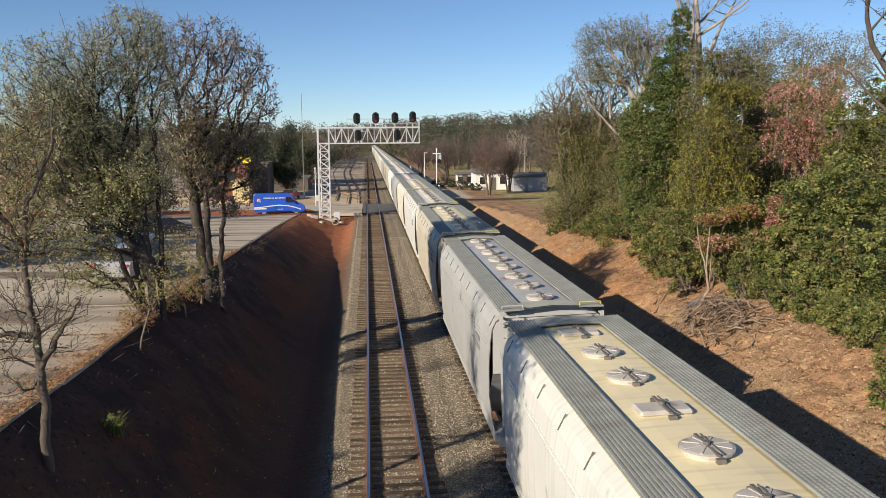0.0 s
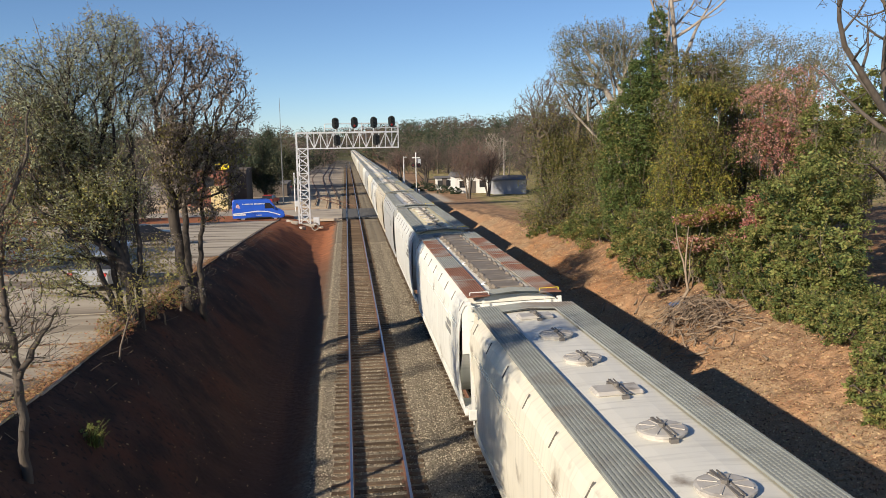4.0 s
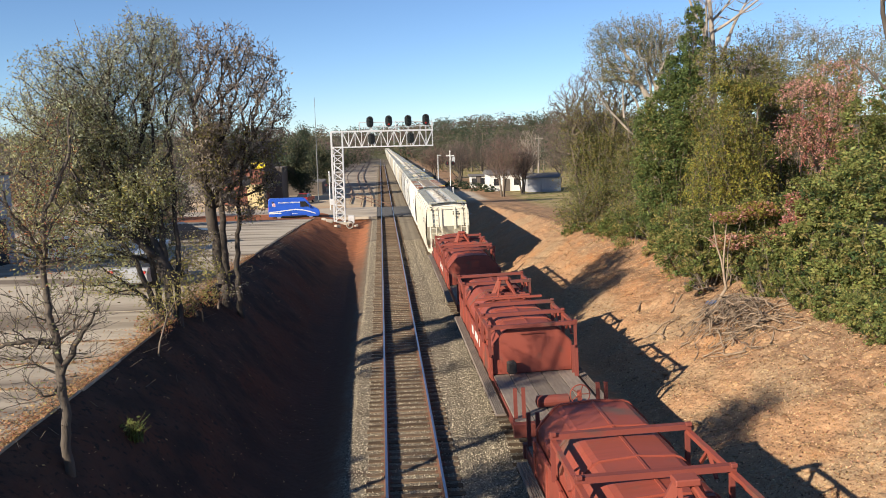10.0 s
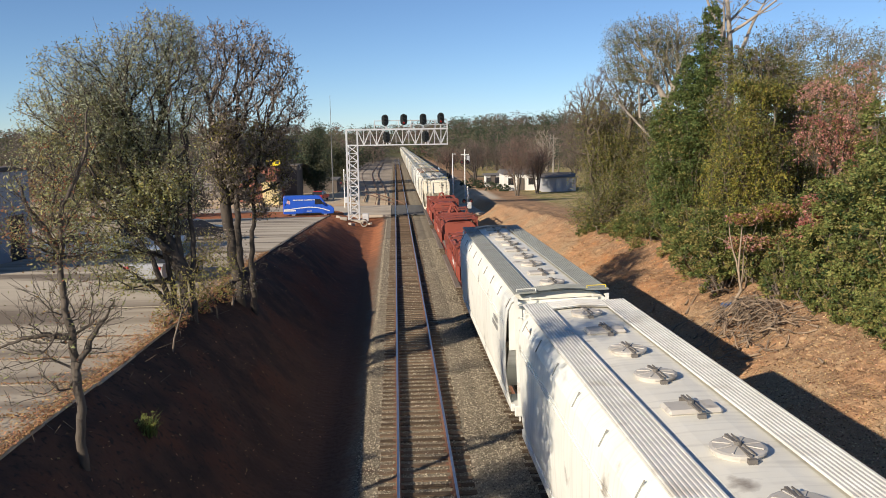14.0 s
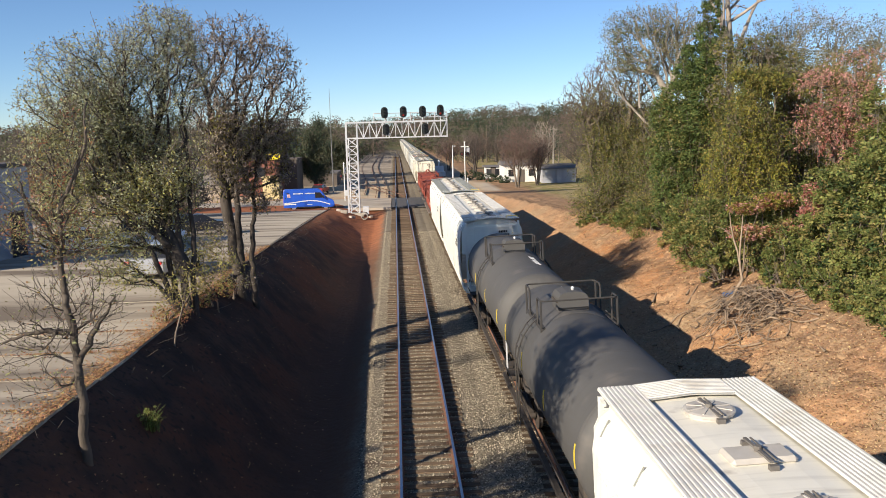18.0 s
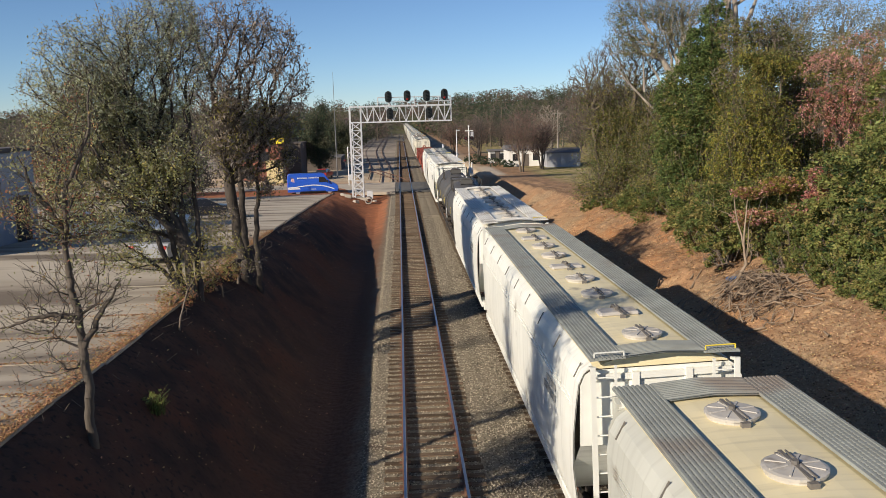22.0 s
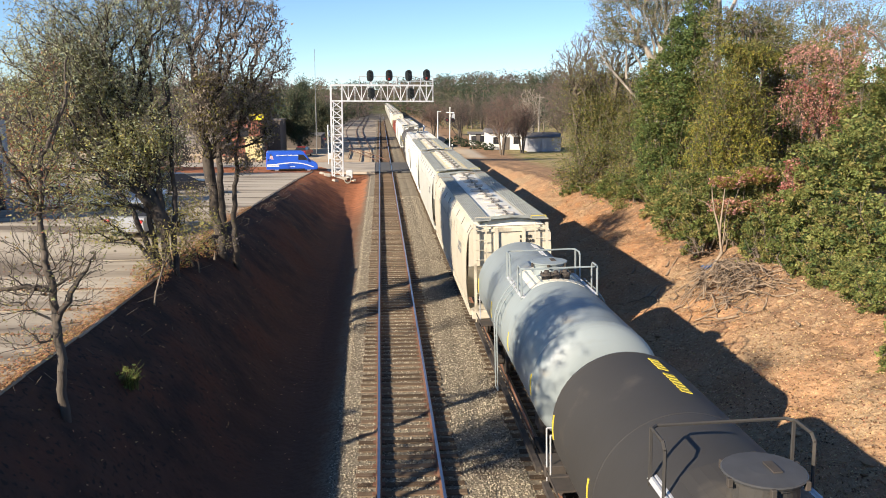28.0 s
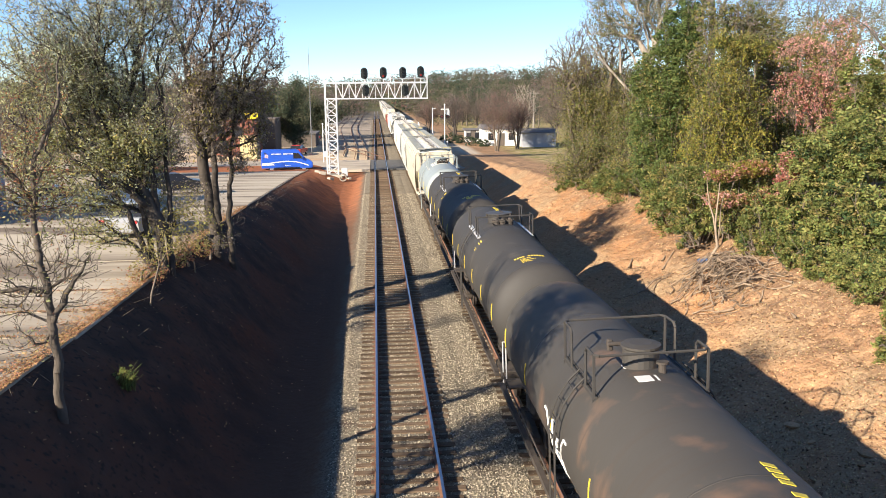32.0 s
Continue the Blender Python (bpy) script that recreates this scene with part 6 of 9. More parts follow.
for x, y, z, ln, lm, sd in ((-7.5, 24.8, 3.0, 3.0, L_OLIVE, 31), (-7.3, 30.2, 2.9, 2.9, L_OLIVE, 37), (-7.0, 33.9, 2.7, 3.1, L_BROWN, 38)):
    z = float(ground_z(x, y)) - 0.05
    tree("bank_sapling", "thin twiggy sapling on the bank edge", [((x, y, z), (0.02, 0, 1), ln, 0.035)], [(lm, 900, 0.045, 0.16, 0.0, 1.0), (L_OLIVE, 500, 0.045, 0.16, 0, 1)], M_TWIG, sd, kids=(8, 5), ratio=0.5, rmin=0.005)
# low shrubby growth and leaf-caught twigs at the foot of the oaks
for x, y, rr, sd in ((-8.1, 26.8, 0.7, 33), (-7.8, 29.8, 0.6, 34), (-7.5, 32.6, 0.5, 35)):
    z = float(ground_z(x, y))
    shrub("bank_brush", "low brown and olive brush at the foot of the oaks", [(L_RUST, 500, 0.04, [((x, y, z + 0.3), (rr, rr, 0.35))]), (L_OLIVE, 350, 0.04, [((x, y, z + 0.4), (rr * 0.8, rr * 0.8, 0.4))])], sd, (x, y, z - 0.05), 2)


M_SAPLING = mat("tan_sapling_bark", (0.36, 0.28, 0.20), 0.9, (0.22, 0.165, 0.12), 5.0)
# the wooded right-hand bank, from far to near
T_LOW = [((15.0, 62.0, 4.1), (2.6, 2.4, 2.1)), ((17.3, 61.0, 5.7), (2.6, 2.6, 2.6)), ((18.1, 58.0, 3.4), (2.0, 2.0, 2.0)), ((13.9, 62.0, 2.8), (1.5, 1.4, 1.3)), ((16.2, 57.0, 2.6), (2.0, 1.7, 1.4)), ((16.2, 63.0, 7.0), (2.4, 2.4, 2.4))]
T_UP = [((14.0, 63.0, 9.6), (1.8, 1.8, 1.8)), ((16.2, 63.0, 10.4), (2.4, 2.5, 2.6)), ((18.1, 62.0, 9.0), (2.3, 2.4, 2.5)), ((14.4, 63.0, 7.5), (1.9, 1.9, 1.9))]
crown_tree("thicket", "olive and brown twiggy thicket at the end of the bank",
           [[(15.8, 62, 1.4), (15.8, 62, 5.5), (16.2, 63, 11.0)], [(14.8, 62, 1.4), (14.4, 62.5, 5.5), (13.8, 63, 9.6)], [(17.4, 60.5, 1.6), (17.8, 61, 6), (18.2, 62, 10.0)]],
           T_LOW + T_UP, 1900,
           [(L_OLIVE, 17900, 0.074, 0.3, T_LOW), (L_GREEN, 23400, 0.074, 0.3, T_LOW), (L_GREYGREEN, 8900, 0.074, 0.3, T_LOW), (L_BROWN, 1500, 0.067, 0.28, T_UP), (L_OLIVE, 4000, 0.067, 0.28, T_UP), (L_OLIVE, 4400, 0.067, 0.28, T_UP), (L_GREEN, 5400, 0.067, 0.28, T_UP)],
           M_TWIG, 41, tip=0.010, twigs=2, rmin=0.010, category="shrub")
G_TOP = [((15.4, 60.0, 15.7), (1.1, 1.2, 1.4)), ((16.6, 60.0, 16.2), (1.3, 1.2, 1.4)), ((18.0, 60.0, 15.8), (1.4, 1.4, 1.6)), ((15.8, 60.0, 13.9), (1.4, 1.2, 1.4)), ((17.6, 60.0, 13.7), (1.5, 1.3, 1.2)), ((19.7, 60.0, 15.0), (1.6, 1.7, 2.1)), ((19.2, 60.0, 16.8), (1.2, 1.0, 1.2)), ((20.9, 60.0, 15.7), (1.1, 1.4, 1.6))]
TW = [((15.9, 62.0, 11.6), (1.4, 1.2, 1.3)), ((18.0, 62.0, 11.8), (1.4, 1.2, 1.4)), ((19.3, 62.0, 13.0), (1.1, 1.2, 1.4)), ((14.4, 62.0, 11.0), (1.3, 1.1, 1.3)), ((16.8, 62.0, 13.0), (1.3, 1.1, 1.1))]
TL = [((13.1, 63.0, 11.1), (1.2, 1.3, 1.5)), ((14.2, 63.0, 12.3), (1.1, 1.2, 1.5)), ((15.3, 63.0, 13.1), (0.9, 1.3, 1.6)), ((12.7, 63.0, 9.0), (1.1, 1.1, 1.3)), ((14.9, 63.0, 10.2), (1.5, 1.2, 1.3))]
crown_tree("bare_tree", "leafless grey-brown tree with fine upright twigs",
           [[(15.6, 63, 1.2), (15.2, 63, 5.5), (14.0, 63, 10.0)], [(16.4, 62.5, 1.4), (16.8, 62.4, 6.5), (17.2, 62, 11.5)]],
           TW + TL, 1100, [(L_BROWN, 1600, 0.055, 0.22, TW), (L_OLIVE, 2600, 0.06, 0.24, TW), (L_BROWN, 700, 0.05, 0.2, TL)], M_TWIG, 43, tip=0.010, twigs=3, rmin=0.010, tufts=0.3)
crown_tree("leafy_grey_tree", "tall thin tree with sparse grey-green leaves and pale limbs",
           [[(19.8, 60, 1.8), (19.6, 60, 8.5), (19.2, 60, 12.6), (17.8, 60, 17.5)], [(19.4, 60, 8.4), (18.4, 60.4, 11.2), (16.2, 60.6, 14.6)], [(19.3, 60, 10.5), (20.0, 60, 13.5), (19.8, 60, 17.5)]],
           G_TOP, 900, [(L_GREYGREEN, 13000, 0.066, 0.24, G_TOP), (L_OLIVE, 3000, 0.066, 0.24, G_TOP), (L_GREEN, 2500, 0.066, 0.24, G_TOP[:4])], M_BARKPALE, 44, tip=0.012, rmin=0.011, twig=M_OAKTWIG, stem=0.2, tufts=0.35)
tree("forked_dead_tree", "pale forked dead tree leaning out over the thicket",
     [((19.4, 60.5, 1.6), (-0.04, 0, 1), 9.0, 0.2), ((19.1, 60.5, 8.2), (-0.72, 0.05, 0.66), 5.6, 0.13), ((17.4, 60.5, 10.3), (-0.12, 0.05, 1), 3.4, 0.09)],
     [], M_BARKPALE, 46, bend=0.07, kids=(4, 3), ratio=0.4, start=0.4, rmin=0.012)
IV_TOP = [((18.6, 50.0, 15.7), (0.5, 1.0, 1.2)), ((18.5, 50.0, 14.2), (0.9, 0.9, 1.1)), ((17.9, 50.0, 12.9), (1.2, 1.0, 1.0)), ((17.7, 50.0, 11.8), (1.5, 1.3, 1.2))]
IV = [((17.5, 50.0, 10.5), (2.0, 1.7, 1.5)), ((16.9, 50.0, 9.1), (1.8, 1.6, 1.5)), ((16.4, 50.0, 7.6), (1.6, 1.4, 1.5)), ((16.3, 50.0, 5.9), (1.4, 1.2, 1.4)), ((16.6, 50.0, 4.3), (1.5, 1.3, 1.4)), ((18.6, 50.0, 10.9), (1.2, 1.6, 1.9)), ((18.4, 50.0, 8.2), (1.6, 1.5, 1.7)), ((17.9, 50.0, 5.8), (1.6, 1.4, 1.6)), ((15.5, 50.0, 9.7), (0.6, 1.0, 1.2)), ((18.7, 50.0, 12.8), (0.8, 1.2, 1.4))]
shrub("ivy_clad_tree", "tall trunk wrapped to a point in green ivy",
      [(L_IVY, 17000, 0.076, IV_TOP + IV[:5]), (L_IVY, 9000, 0.076, IV_TOP), (L_DARK, 3700, 0.080, IV_TOP), (L_IVY, 17000, 0.076, IV), (L_DARK, 3000, 0.080, IV), (L_GREEN, 14000, 0.076, IV), (L_LIME, 7000, 0.076, IV + IV_TOP), (L_OLIVE, 8000, 0.072, IV)], 45, (17.9, 50.0, 1.7), 5, category="tree")
tree("pale_dead_tree", "tall dead tree with a pale bare trunk and broken limbs",
     [((21.1, 53, 1.8), (0.0, 0, 1), 17.5, 0.42), ((21.0, 53, 12.6), (0.6, 0.1, 0.8), 6.8, 0.16), ((21.1, 53, 13.6), (-0.35, 0.1, 1), 6.5, 0.15), ((20.0, 52.6, 11.6), (-0.1, 0, 1), 6.4, 0.15)],
     [(L_TWIGGY, 240, 0.080, 0.2, 0, 1)], M_BARKPALE, 47, bend=0.07, kids=(6, 4, 2), ratio=0.35, start=0.6, rmin=0.014)
K_TOP = [((25.1, 57.0, 14.5), (2.0, 2.0, 2.1)), ((27.9, 57.0, 15.2), (2.3, 2.2, 2.1)), ((31.0, 57.0, 14.7), (2.3, 2.1, 2.0)), ((26.3, 56.0, 12.9), (2.3, 2.0, 1.7)), ((33.8, 57.0, 14.3), (2.3, 2.3, 2.3))]
K_LOW = [((24.7, 55.0, 12.1), (2.3, 2.1, 1.9)), ((27.7, 55.0, 11.7), (2.3, 2.2, 2.1)), ((26.0, 54.0, 8.6), (3.2, 2.6, 2.6)), ((31.0, 55.0, 9.6), (3.2, 2.6, 2.8))]
crown_tree("tall_leafy_tree", "tall tree with a thin grey-green crown behind the bank",
           [[(26.2, 57, 2.0), (26.1, 57, 9.0), (26.6, 57, 16.0)], [(29.0, 57, 2.0), (29.6, 57, 9.5), (30.4, 57, 16.0)], [(24.4, 56, 2.0), (24.6, 56, 8.5), (25.0, 56.6, 14.6)], [(33.0, 57, 2.0), (33.2, 57, 14.6)]],
           K_TOP + K_LOW, 1300, [(L_GREYGREEN, 21500, 0.070, 0.3, K_TOP), (L_TWIGGY, 1100, 0.060, 0.28, K_TOP), (L_OLIVE, 12600, 0.075, 0.32, K_LOW), (L_GREYGREEN, 11700, 0.075, 0.32, K_LOW)], M_BARKPALE, 49, tip=0.012, rmin=0.010)
Y_TOP = [((19.1, 44.0, 11.3), (1.0, 0.9, 0.4)), ((17.9, 44.0, 11.6), (0.6, 0.5, 0.4)), ((20.1, 44.0, 10.9), (0.6, 0.5, 0.4)), ((18.4, 44.0, 10.3), (0.7, 0.6, 0.4))]
Y_ALL = [((17.3, 43.0, 8.9), (1.0, 0.9, 0.8)), ((18.5, 43.0, 9.1), (1.0, 0.9, 0.9)), ((19.4, 43.0, 7.9), (0.9, 0.8, 0.9)), ((17.9, 43.0, 7.7), (1.2, 1.0, 1.0)), ((16.9, 43.0, 7.1), (1.0, 0.9, 0.9)), ((18.7, 43.0, 6.3), (1.2, 1.0, 0.9)), ((16.6, 43.0, 5.9), (0.9, 0.8, 0.8)), ((17.6, 43.0, 5.6), (1.0, 0.9, 0.6))]
crown_tree("yellow_green_tree", "drooping yellow-green tree on the bank",
           [[(18.0, 43.4, 1.7), (18.0, 43.4, 6.5), (18.6, 44, 11.0)], [(17.6, 43.0, 1.7), (17.0, 42.6, 5.0), (16.4, 42.6, 7.6)], [(18.2, 43.4, 3.0), (19.0, 43.4, 6.4), (19.8, 43.8, 10.0)]], Y_TOP + Y_ALL, 1000,
           [(L_GREEN, 5000, 0.062, 0.26, Y_TOP), (L_OLIVE, 5000, 0.062, 0.26, Y_TOP), (L_GREEN, 6000, 0.062, 0.26, Y_ALL), (L_OLIVE, 8000, 0.062, 0.26, Y_ALL)], M_TWIG, 51, tip=0.009, droop=0.9,
           hanging=[(L_YOLIVE, 90, 26, 1.1, 0.062, Y_TOP), (L_GREEN, 50, 26, 1.1, 0.062, Y_TOP), (L_YOLIVE, 270, 26, 1.2, 0.062, Y_ALL), (L_GREEN, 160, 26, 1.2, 0.062, Y_ALL), (L_YELLOW, 120, 26, 1.0, 0.058, Y_ALL[3:])])
R_UP = [((22.3, 41.0, 12.1), (0.7, 0.6, 0.3)), ((23.0, 41.0, 12.3), (0.6, 0.5, 0.3)), ((21.1, 41.0, 11.1), (1.0, 0.9, 0.5)), ((22.7, 41.0, 10.3), (0.8, 0.7, 0.5)), ((23.5, 41.0, 11.1), (0.7, 0.6, 0.7))]
R_LOW = [((20.1, 39.0, 9.5), (1.1, 0.9, 0.4)), ((20.9, 39.0, 9.8), (0.6, 0.5, 0.4)), ((19.3, 39.0, 8.7), (0.7, 0.6, 0.3)), ((20.4, 39.0, 8.6), (1.0, 0.8, 0.4)), ((21.5, 39.0, 8.9), (0.7, 0.6, 0.4)), ((19.9, 39.0, 8.0), (0.7, 0.6, 0.3)), ((21.4, 39.0, 7.7), (0.6, 0.5, 0.4)), ((22.1, 39.0, 7.3), (0.6, 0.5, 0.4))]
crown_tree("red_leaved_tree", "small tree with faded red autumn leaves",
           [[(22.0, 40.5, 1.9), (21.8, 40.4, 7.0), (22.4, 40.8, 11.4)], [(21.6, 40.2, 3.6), (21.0, 39.6, 7.0), (20.0, 39.0, 9.0)]], R_UP + R_LOW, 520,
           [(L_OLIVE, 2200, 0.066, 0.28, R_UP), (L_GREEN, 1600, 0.066, 0.28, R_LOW)], M_TWIG, 53, tip=0.008, droop=0.9,
           hanging=[(L_PINK, 150, 26, 1.1, 0.056, R_UP), (L_PINK, 120, 26, 1.1, 0.058, R_LOW), (L_RED, 120, 26, 1.1, 0.058, R_LOW), (L_OLIVE, 30, 26, 1.0, 0.056, R_LOW)])
BK = [((18.8, 47.0, 13.0), (1.3, 1.1, 1.0)), ((20.3, 47.0, 13.1), (1.3, 1.1, 0.9)), ((21.6, 47.0, 11.9), (1.3, 1.1, 1.2)), ((18.7, 47.0, 10.8), (1.3, 1.1, 1.3)), ((20.9, 47.0, 10.2), (1.5, 1.3, 1.2)), ((22.7, 47.0, 10.7), (1.2, 1.4, 1.6)), ((22.4, 47.0, 8.6), (1.3, 1.2, 1.4)), ((24.0, 47.0, 10.6), (1.6, 1.5, 1.8)), ((25.6, 47.0, 11.2), (1.4, 1.6, 1.9)), ((21.5, 47.0, 6.8), (1.6, 1.4, 1.6)), ((23.1, 47.0, 6.1), (1.6, 1.4, 1.4)), ((24.8, 47.0, 6.2), (1.4, 1.2, 1.1)), ((26.3, 47.0, 6.7), (1.3, 1.6, 1.9)), ((19.1, 47.0, 7.6), (1.8, 1.6, 1.9)), ((19.9, 47.0, 4.9), (2.3, 1.9, 1.6)), ((22.5, 47.0, 4.2), (1.9, 1.6, 1.4))]
shrub("mixed_undergrowth", "dense olive undergrowth behind the red-leaved tree", [(L_OLIVE, 24000, 0.074, BK), (L_GREEN, 20000, 0.074, BK), (L_GREYGREEN, 6700, 0.074, BK[:9]), (L_BROWN, 9000, 0.070, BK[:9]), (L_DARK, 7000, 0.076, BK[9:]), (L_YOLIVE, 6000, 0.072, BK)], 54, (21.4, 43.4, 1.8), 6)
RS = [((17.7, 35.0, 5.8), (0.6, 0.6, 0.6)), ((17.4, 35.0, 5.0), (0.5, 0.5, 0.4)), ((16.9, 35.0, 4.5), (0.6, 0.5, 0.3))]
RP = [((15.4, 37.0, 5.1), (0.9, 0.6, 0.3)), ((16.8, 37.0, 5.4), (1.0, 0.7, 0.4)), ((15.0, 36.0, 4.1), (0.9, 0.7, 0.4)), ((16.4, 36.0, 4.1), (0.7, 0.5, 0.3))]
shrub("red_shrub", "low shrub with red and rust-coloured leaves",
      [(L_RED, 1680, 0.066, RS), (L_PINK, 720, 0.066, RS), (L_RUST, 1800, 0.066, RP), (L_PINK, 1320, 0.066, RP), (L_YOLIVE, 1440, 0.066, RP[:2]), (L_OLIVE, 1200, 0.066, RP)],
      55, (15.8, 36.6, 1.7), 1)
S1 = [((14.8, 38.5, 3.1), (1.1, 1.1, 1.2)), ((15.9, 39.0, 4.0), (1.2, 1.1, 1.1)), ((13.9, 37.2, 2.3), (0.7, 0.7, 0.8)), ((16.1, 37.0, 3.2), (1.3, 1.3, 1.3)), ((16.5, 35.0, 2.7), (1.1, 1.1, 1.2)), ((15.6, 34.0, 2.0), (0.8, 0.8, 0.8)), ((16.5, 33.0, 2.1), (0.9, 1.0, 1.0)), ((16.9, 35.0, 3.7), (1.2, 1.1, 1.1)), ((15.8, 40.5, 4.0), (1.6, 1.0, 1.6)), ((17.6, 38.5, 4.6), (1.6, 1.0, 1.6))]
shrub("green_shrub", "dense green shrub at the edge of the clay bank", [(L_GREEN, 23760, 0.073, S1), (L_LIME, 8880, 0.073, S1), (L_OLIVE, 11160, 0.073, S1), (L_DARK, 2838, 0.073, S1)], 57, (15.8, 36.4, 1.8), 5, clumps=30)
S2 = [((15.8, 52.0, 2.4), (1.6, 1.5, 1.4)), ((15.9, 47.0, 2.4), (1.3, 1.2, 1.2)), ((15.3, 58.0, 1.9), (1.6, 1.4, 1.1)), ((14.2, 62.0, 1.8), (1.2, 1.1, 1.0)), ((16.5, 47.0, 3.7), (1.4, 1.4, 1.3)), ((15.0, 42.5, 2.6), (1.2, 1.6, 1.3)), ((16.2, 43.0, 3.6), (1.4, 1.4, 1.5)), ((15.6, 55.0, 2.6), (1.5, 1.6, 1.4))]
shrub("green_shrub", "dense dark green shrub under the ivy-clad tree", [(L_GREEN, 20880, 0.080, S2), (L_OLIVE, 11880, 0.080, S2), (L_IVY, 10440, 0.077, S2)], 59, (16.0, 48, 1.7), 5, clumps=40)
V1 = [((18.2, 33.0, 6.0), (1.4, 1.4, 1.4)), ((17.3, 33.0, 4.4), (1.1, 1.2, 1.2)), ((17.6, 31.0, 4.2), (1.2, 1.2, 1.3)), ((16.8, 31.0, 2.7), (1.1, 1.1, 1.1)), ((19.4, 33.0, 6.6), (1.4, 1.6, 1.8)), ((16.9, 33.0, 3.0), (0.9, 0.9, 0.9)), ((16.3, 29.0, 2.0), (0.6, 0.7, 0.6)), ((18.2, 30.0, 3.6), (1.2, 1.5, 1.8))]
V2 = [((19.8, 35.0, 7.2), (1.0, 0.9, 0.8)), ((18.1, 34.0, 5.7), (1.0, 1.0, 1.0)), ((21.1, 36.0, 8.9), (1.2, 1.4, 1.5)), ((19.5, 32.0, 4.9), (1.3, 1.5, 1.8)), ((19.6, 37.0, 5.0), (1.8, 1.2, 2.2)), ((22.0, 36.0, 7.0), (1.8, 1.4, 2.6)), ((25.2, 40.0, 10.4), (1.3, 1.0, 1.3)), ((26.0, 40.0, 11.1), (1.3, 1.0, 1.3)), ((26.3, 40.0, 10.0), (1.3, 1.0, 1.3))]
V3 = [((17.7, 26.5, 1.3), (0.9, 0.9, 1.0)), ((15.9, 23.5, 0.7), (0.5, 0.6, 0.6)), ((17.9, 28.5, 1.7), (0.7, 0.7, 0.7)), ((18.6, 27.0, 2.2), (1.1, 1.2, 1.3)), ((14.3, 21.8, 1.5), (0.6, 0.6, 0.6)), ((15.3, 23.0, 2.1), (0.7, 0.7, 0.7)), ((13.6, 20.1, 1.5), (0.6, 0.6, 0.6)), ((17.7, 26.1, 2.8), (0.7, 0.7, 0.7)), ((16.2, 24.0, 2.6), (0.6, 0.6, 0.6)), ((15.0, 22.0, 2.1), (0.7, 0.7, 0.7))]
V4 = [((15.9, 34.7, 2.4), (0.7, 0.7, 0.5)), ((16.1, 33.0, 2.4), (0.8, 0.8, 0.6)), ((16.0, 30.7, 2.5), (0.8, 0.8, 0.6)), ((16.0, 29.0, 2.5), (0.9, 0.9, 0.7)), ((16.2, 28.0, 2.5), (0.9, 0.9, 0.7)), ((16.2, 26.7, 2.6), (1.0, 1.0, 0.8)), ((15.9, 25.1, 2.6), (1.0, 1.0, 0.8)), ((18.2, 34.6, 2.7), (0.9, 0.9, 0.7)), ((17.8, 30.9, 2.9), (1.0, 1.0, 0.8)), ((18.3, 29.4, 2.7), (1.1, 1.1, 0.8))]
shrub("trailing_shrub", "low green shrubs and vines trailing down the clay bank",
      [(L_GREEN, 17000, 0.060, V4), (L_LIME, 15000, 0.062, V4), (L_OLIVE, 7000, 0.058, V4), (L_DARK, 3500, 0.064, V4)], 62, (15.6, 30.0, 1.7), 3, clumps=30)
shrub("ivy_thicket", "tall tangle of light green ivy on the bank",
      [(L_LIME, 29000, 0.092, V1 + V2), (L_LIME, 15000, 0.067, V3), (L_GREEN, 12000, 0.067, V3), (L_OLIVE, 5000, 0.067, V3), (L_GREEN, 25320, 0.073, V1 + V2), (L_OLIVE, 13440, 0.073, V1 + V2), (L_DARK, 4884, 0.080, V1)], 61, (18.0, 32.4, 1.9), 3, clumps=30)
tree("overhanging_tree", "bare grey limbs of a large tree beside the overpass",
     [((23.8, 32.5, 2.0), (-0.12, 0, 1), 11.5, 0.38), ((22.4, 32.3, 9.3), (-0.85, 0, 0.5), 7.6, 0.19), ((22.6, 32.3, 11.6), (-0.5, 0, 0.85), 5.0, 0.14)],
     [(L_TWIGGY, 240, 0.080, 0.2, 0, 1)], M_BARK, 63, bend=0.1, kids=(6, 4, 2), ratio=0.36, start=0.35, rmin=0.009)

# tuft of green weed and rough growth on the left bank
rs = np.random.RandomState(71)
weed = thing("weed_tuft", "small green tuft of tall weeds on the dark bank", "plant")
zw = float(ground_z(-6.6, 19.1))
vs, fs = [], []
for k in range(90):
    p = np.array([-6.6, 19.1, zw - 0.03]) + np.append(rs.normal(0, 0.09, 2), 0)
    lean, side = rs.normal(0, 0.28, 2), rs.normal(0, 1, 2)
    side = side / np.linalg.norm(side) * 0.009
    ht = rs.uniform(0.2, 0.65)
    tip_ = p + np.array([lean[0] * ht + 0.08, lean[1] * ht, ht])
    mid_ = p + np.array([lean[0] * ht * 0.35, lean[1] * ht * 0.35, ht * 0.6])
    w = np.append(side, 0)
    b_ = len(vs)
    vs += [p - w, p + w, mid_ + w, mid_ - w, tip_]
    fs += [(b_, b_ + 1, b_ + 2, b_ + 3), (b_ + 3, b_ + 2, b_ + 4)]
tagged(part("blade_tuft", Shape().add([tuple(v) for v in vs], fs), L_GREEN, weed), kind="stuff")
v, f = leaf_cloud(rs, [(-6.6, 19.1, zw + 0.3)], [(0.28, 0.28, 0.3)], 420, 0.03, clumps=20)
tagged(part("leaf_tuft", big_mesh("leaf_tuft", v, f, L_LIME), None, weed), kind="stuff")
rs = np.random.RandomState(77)
segs = []
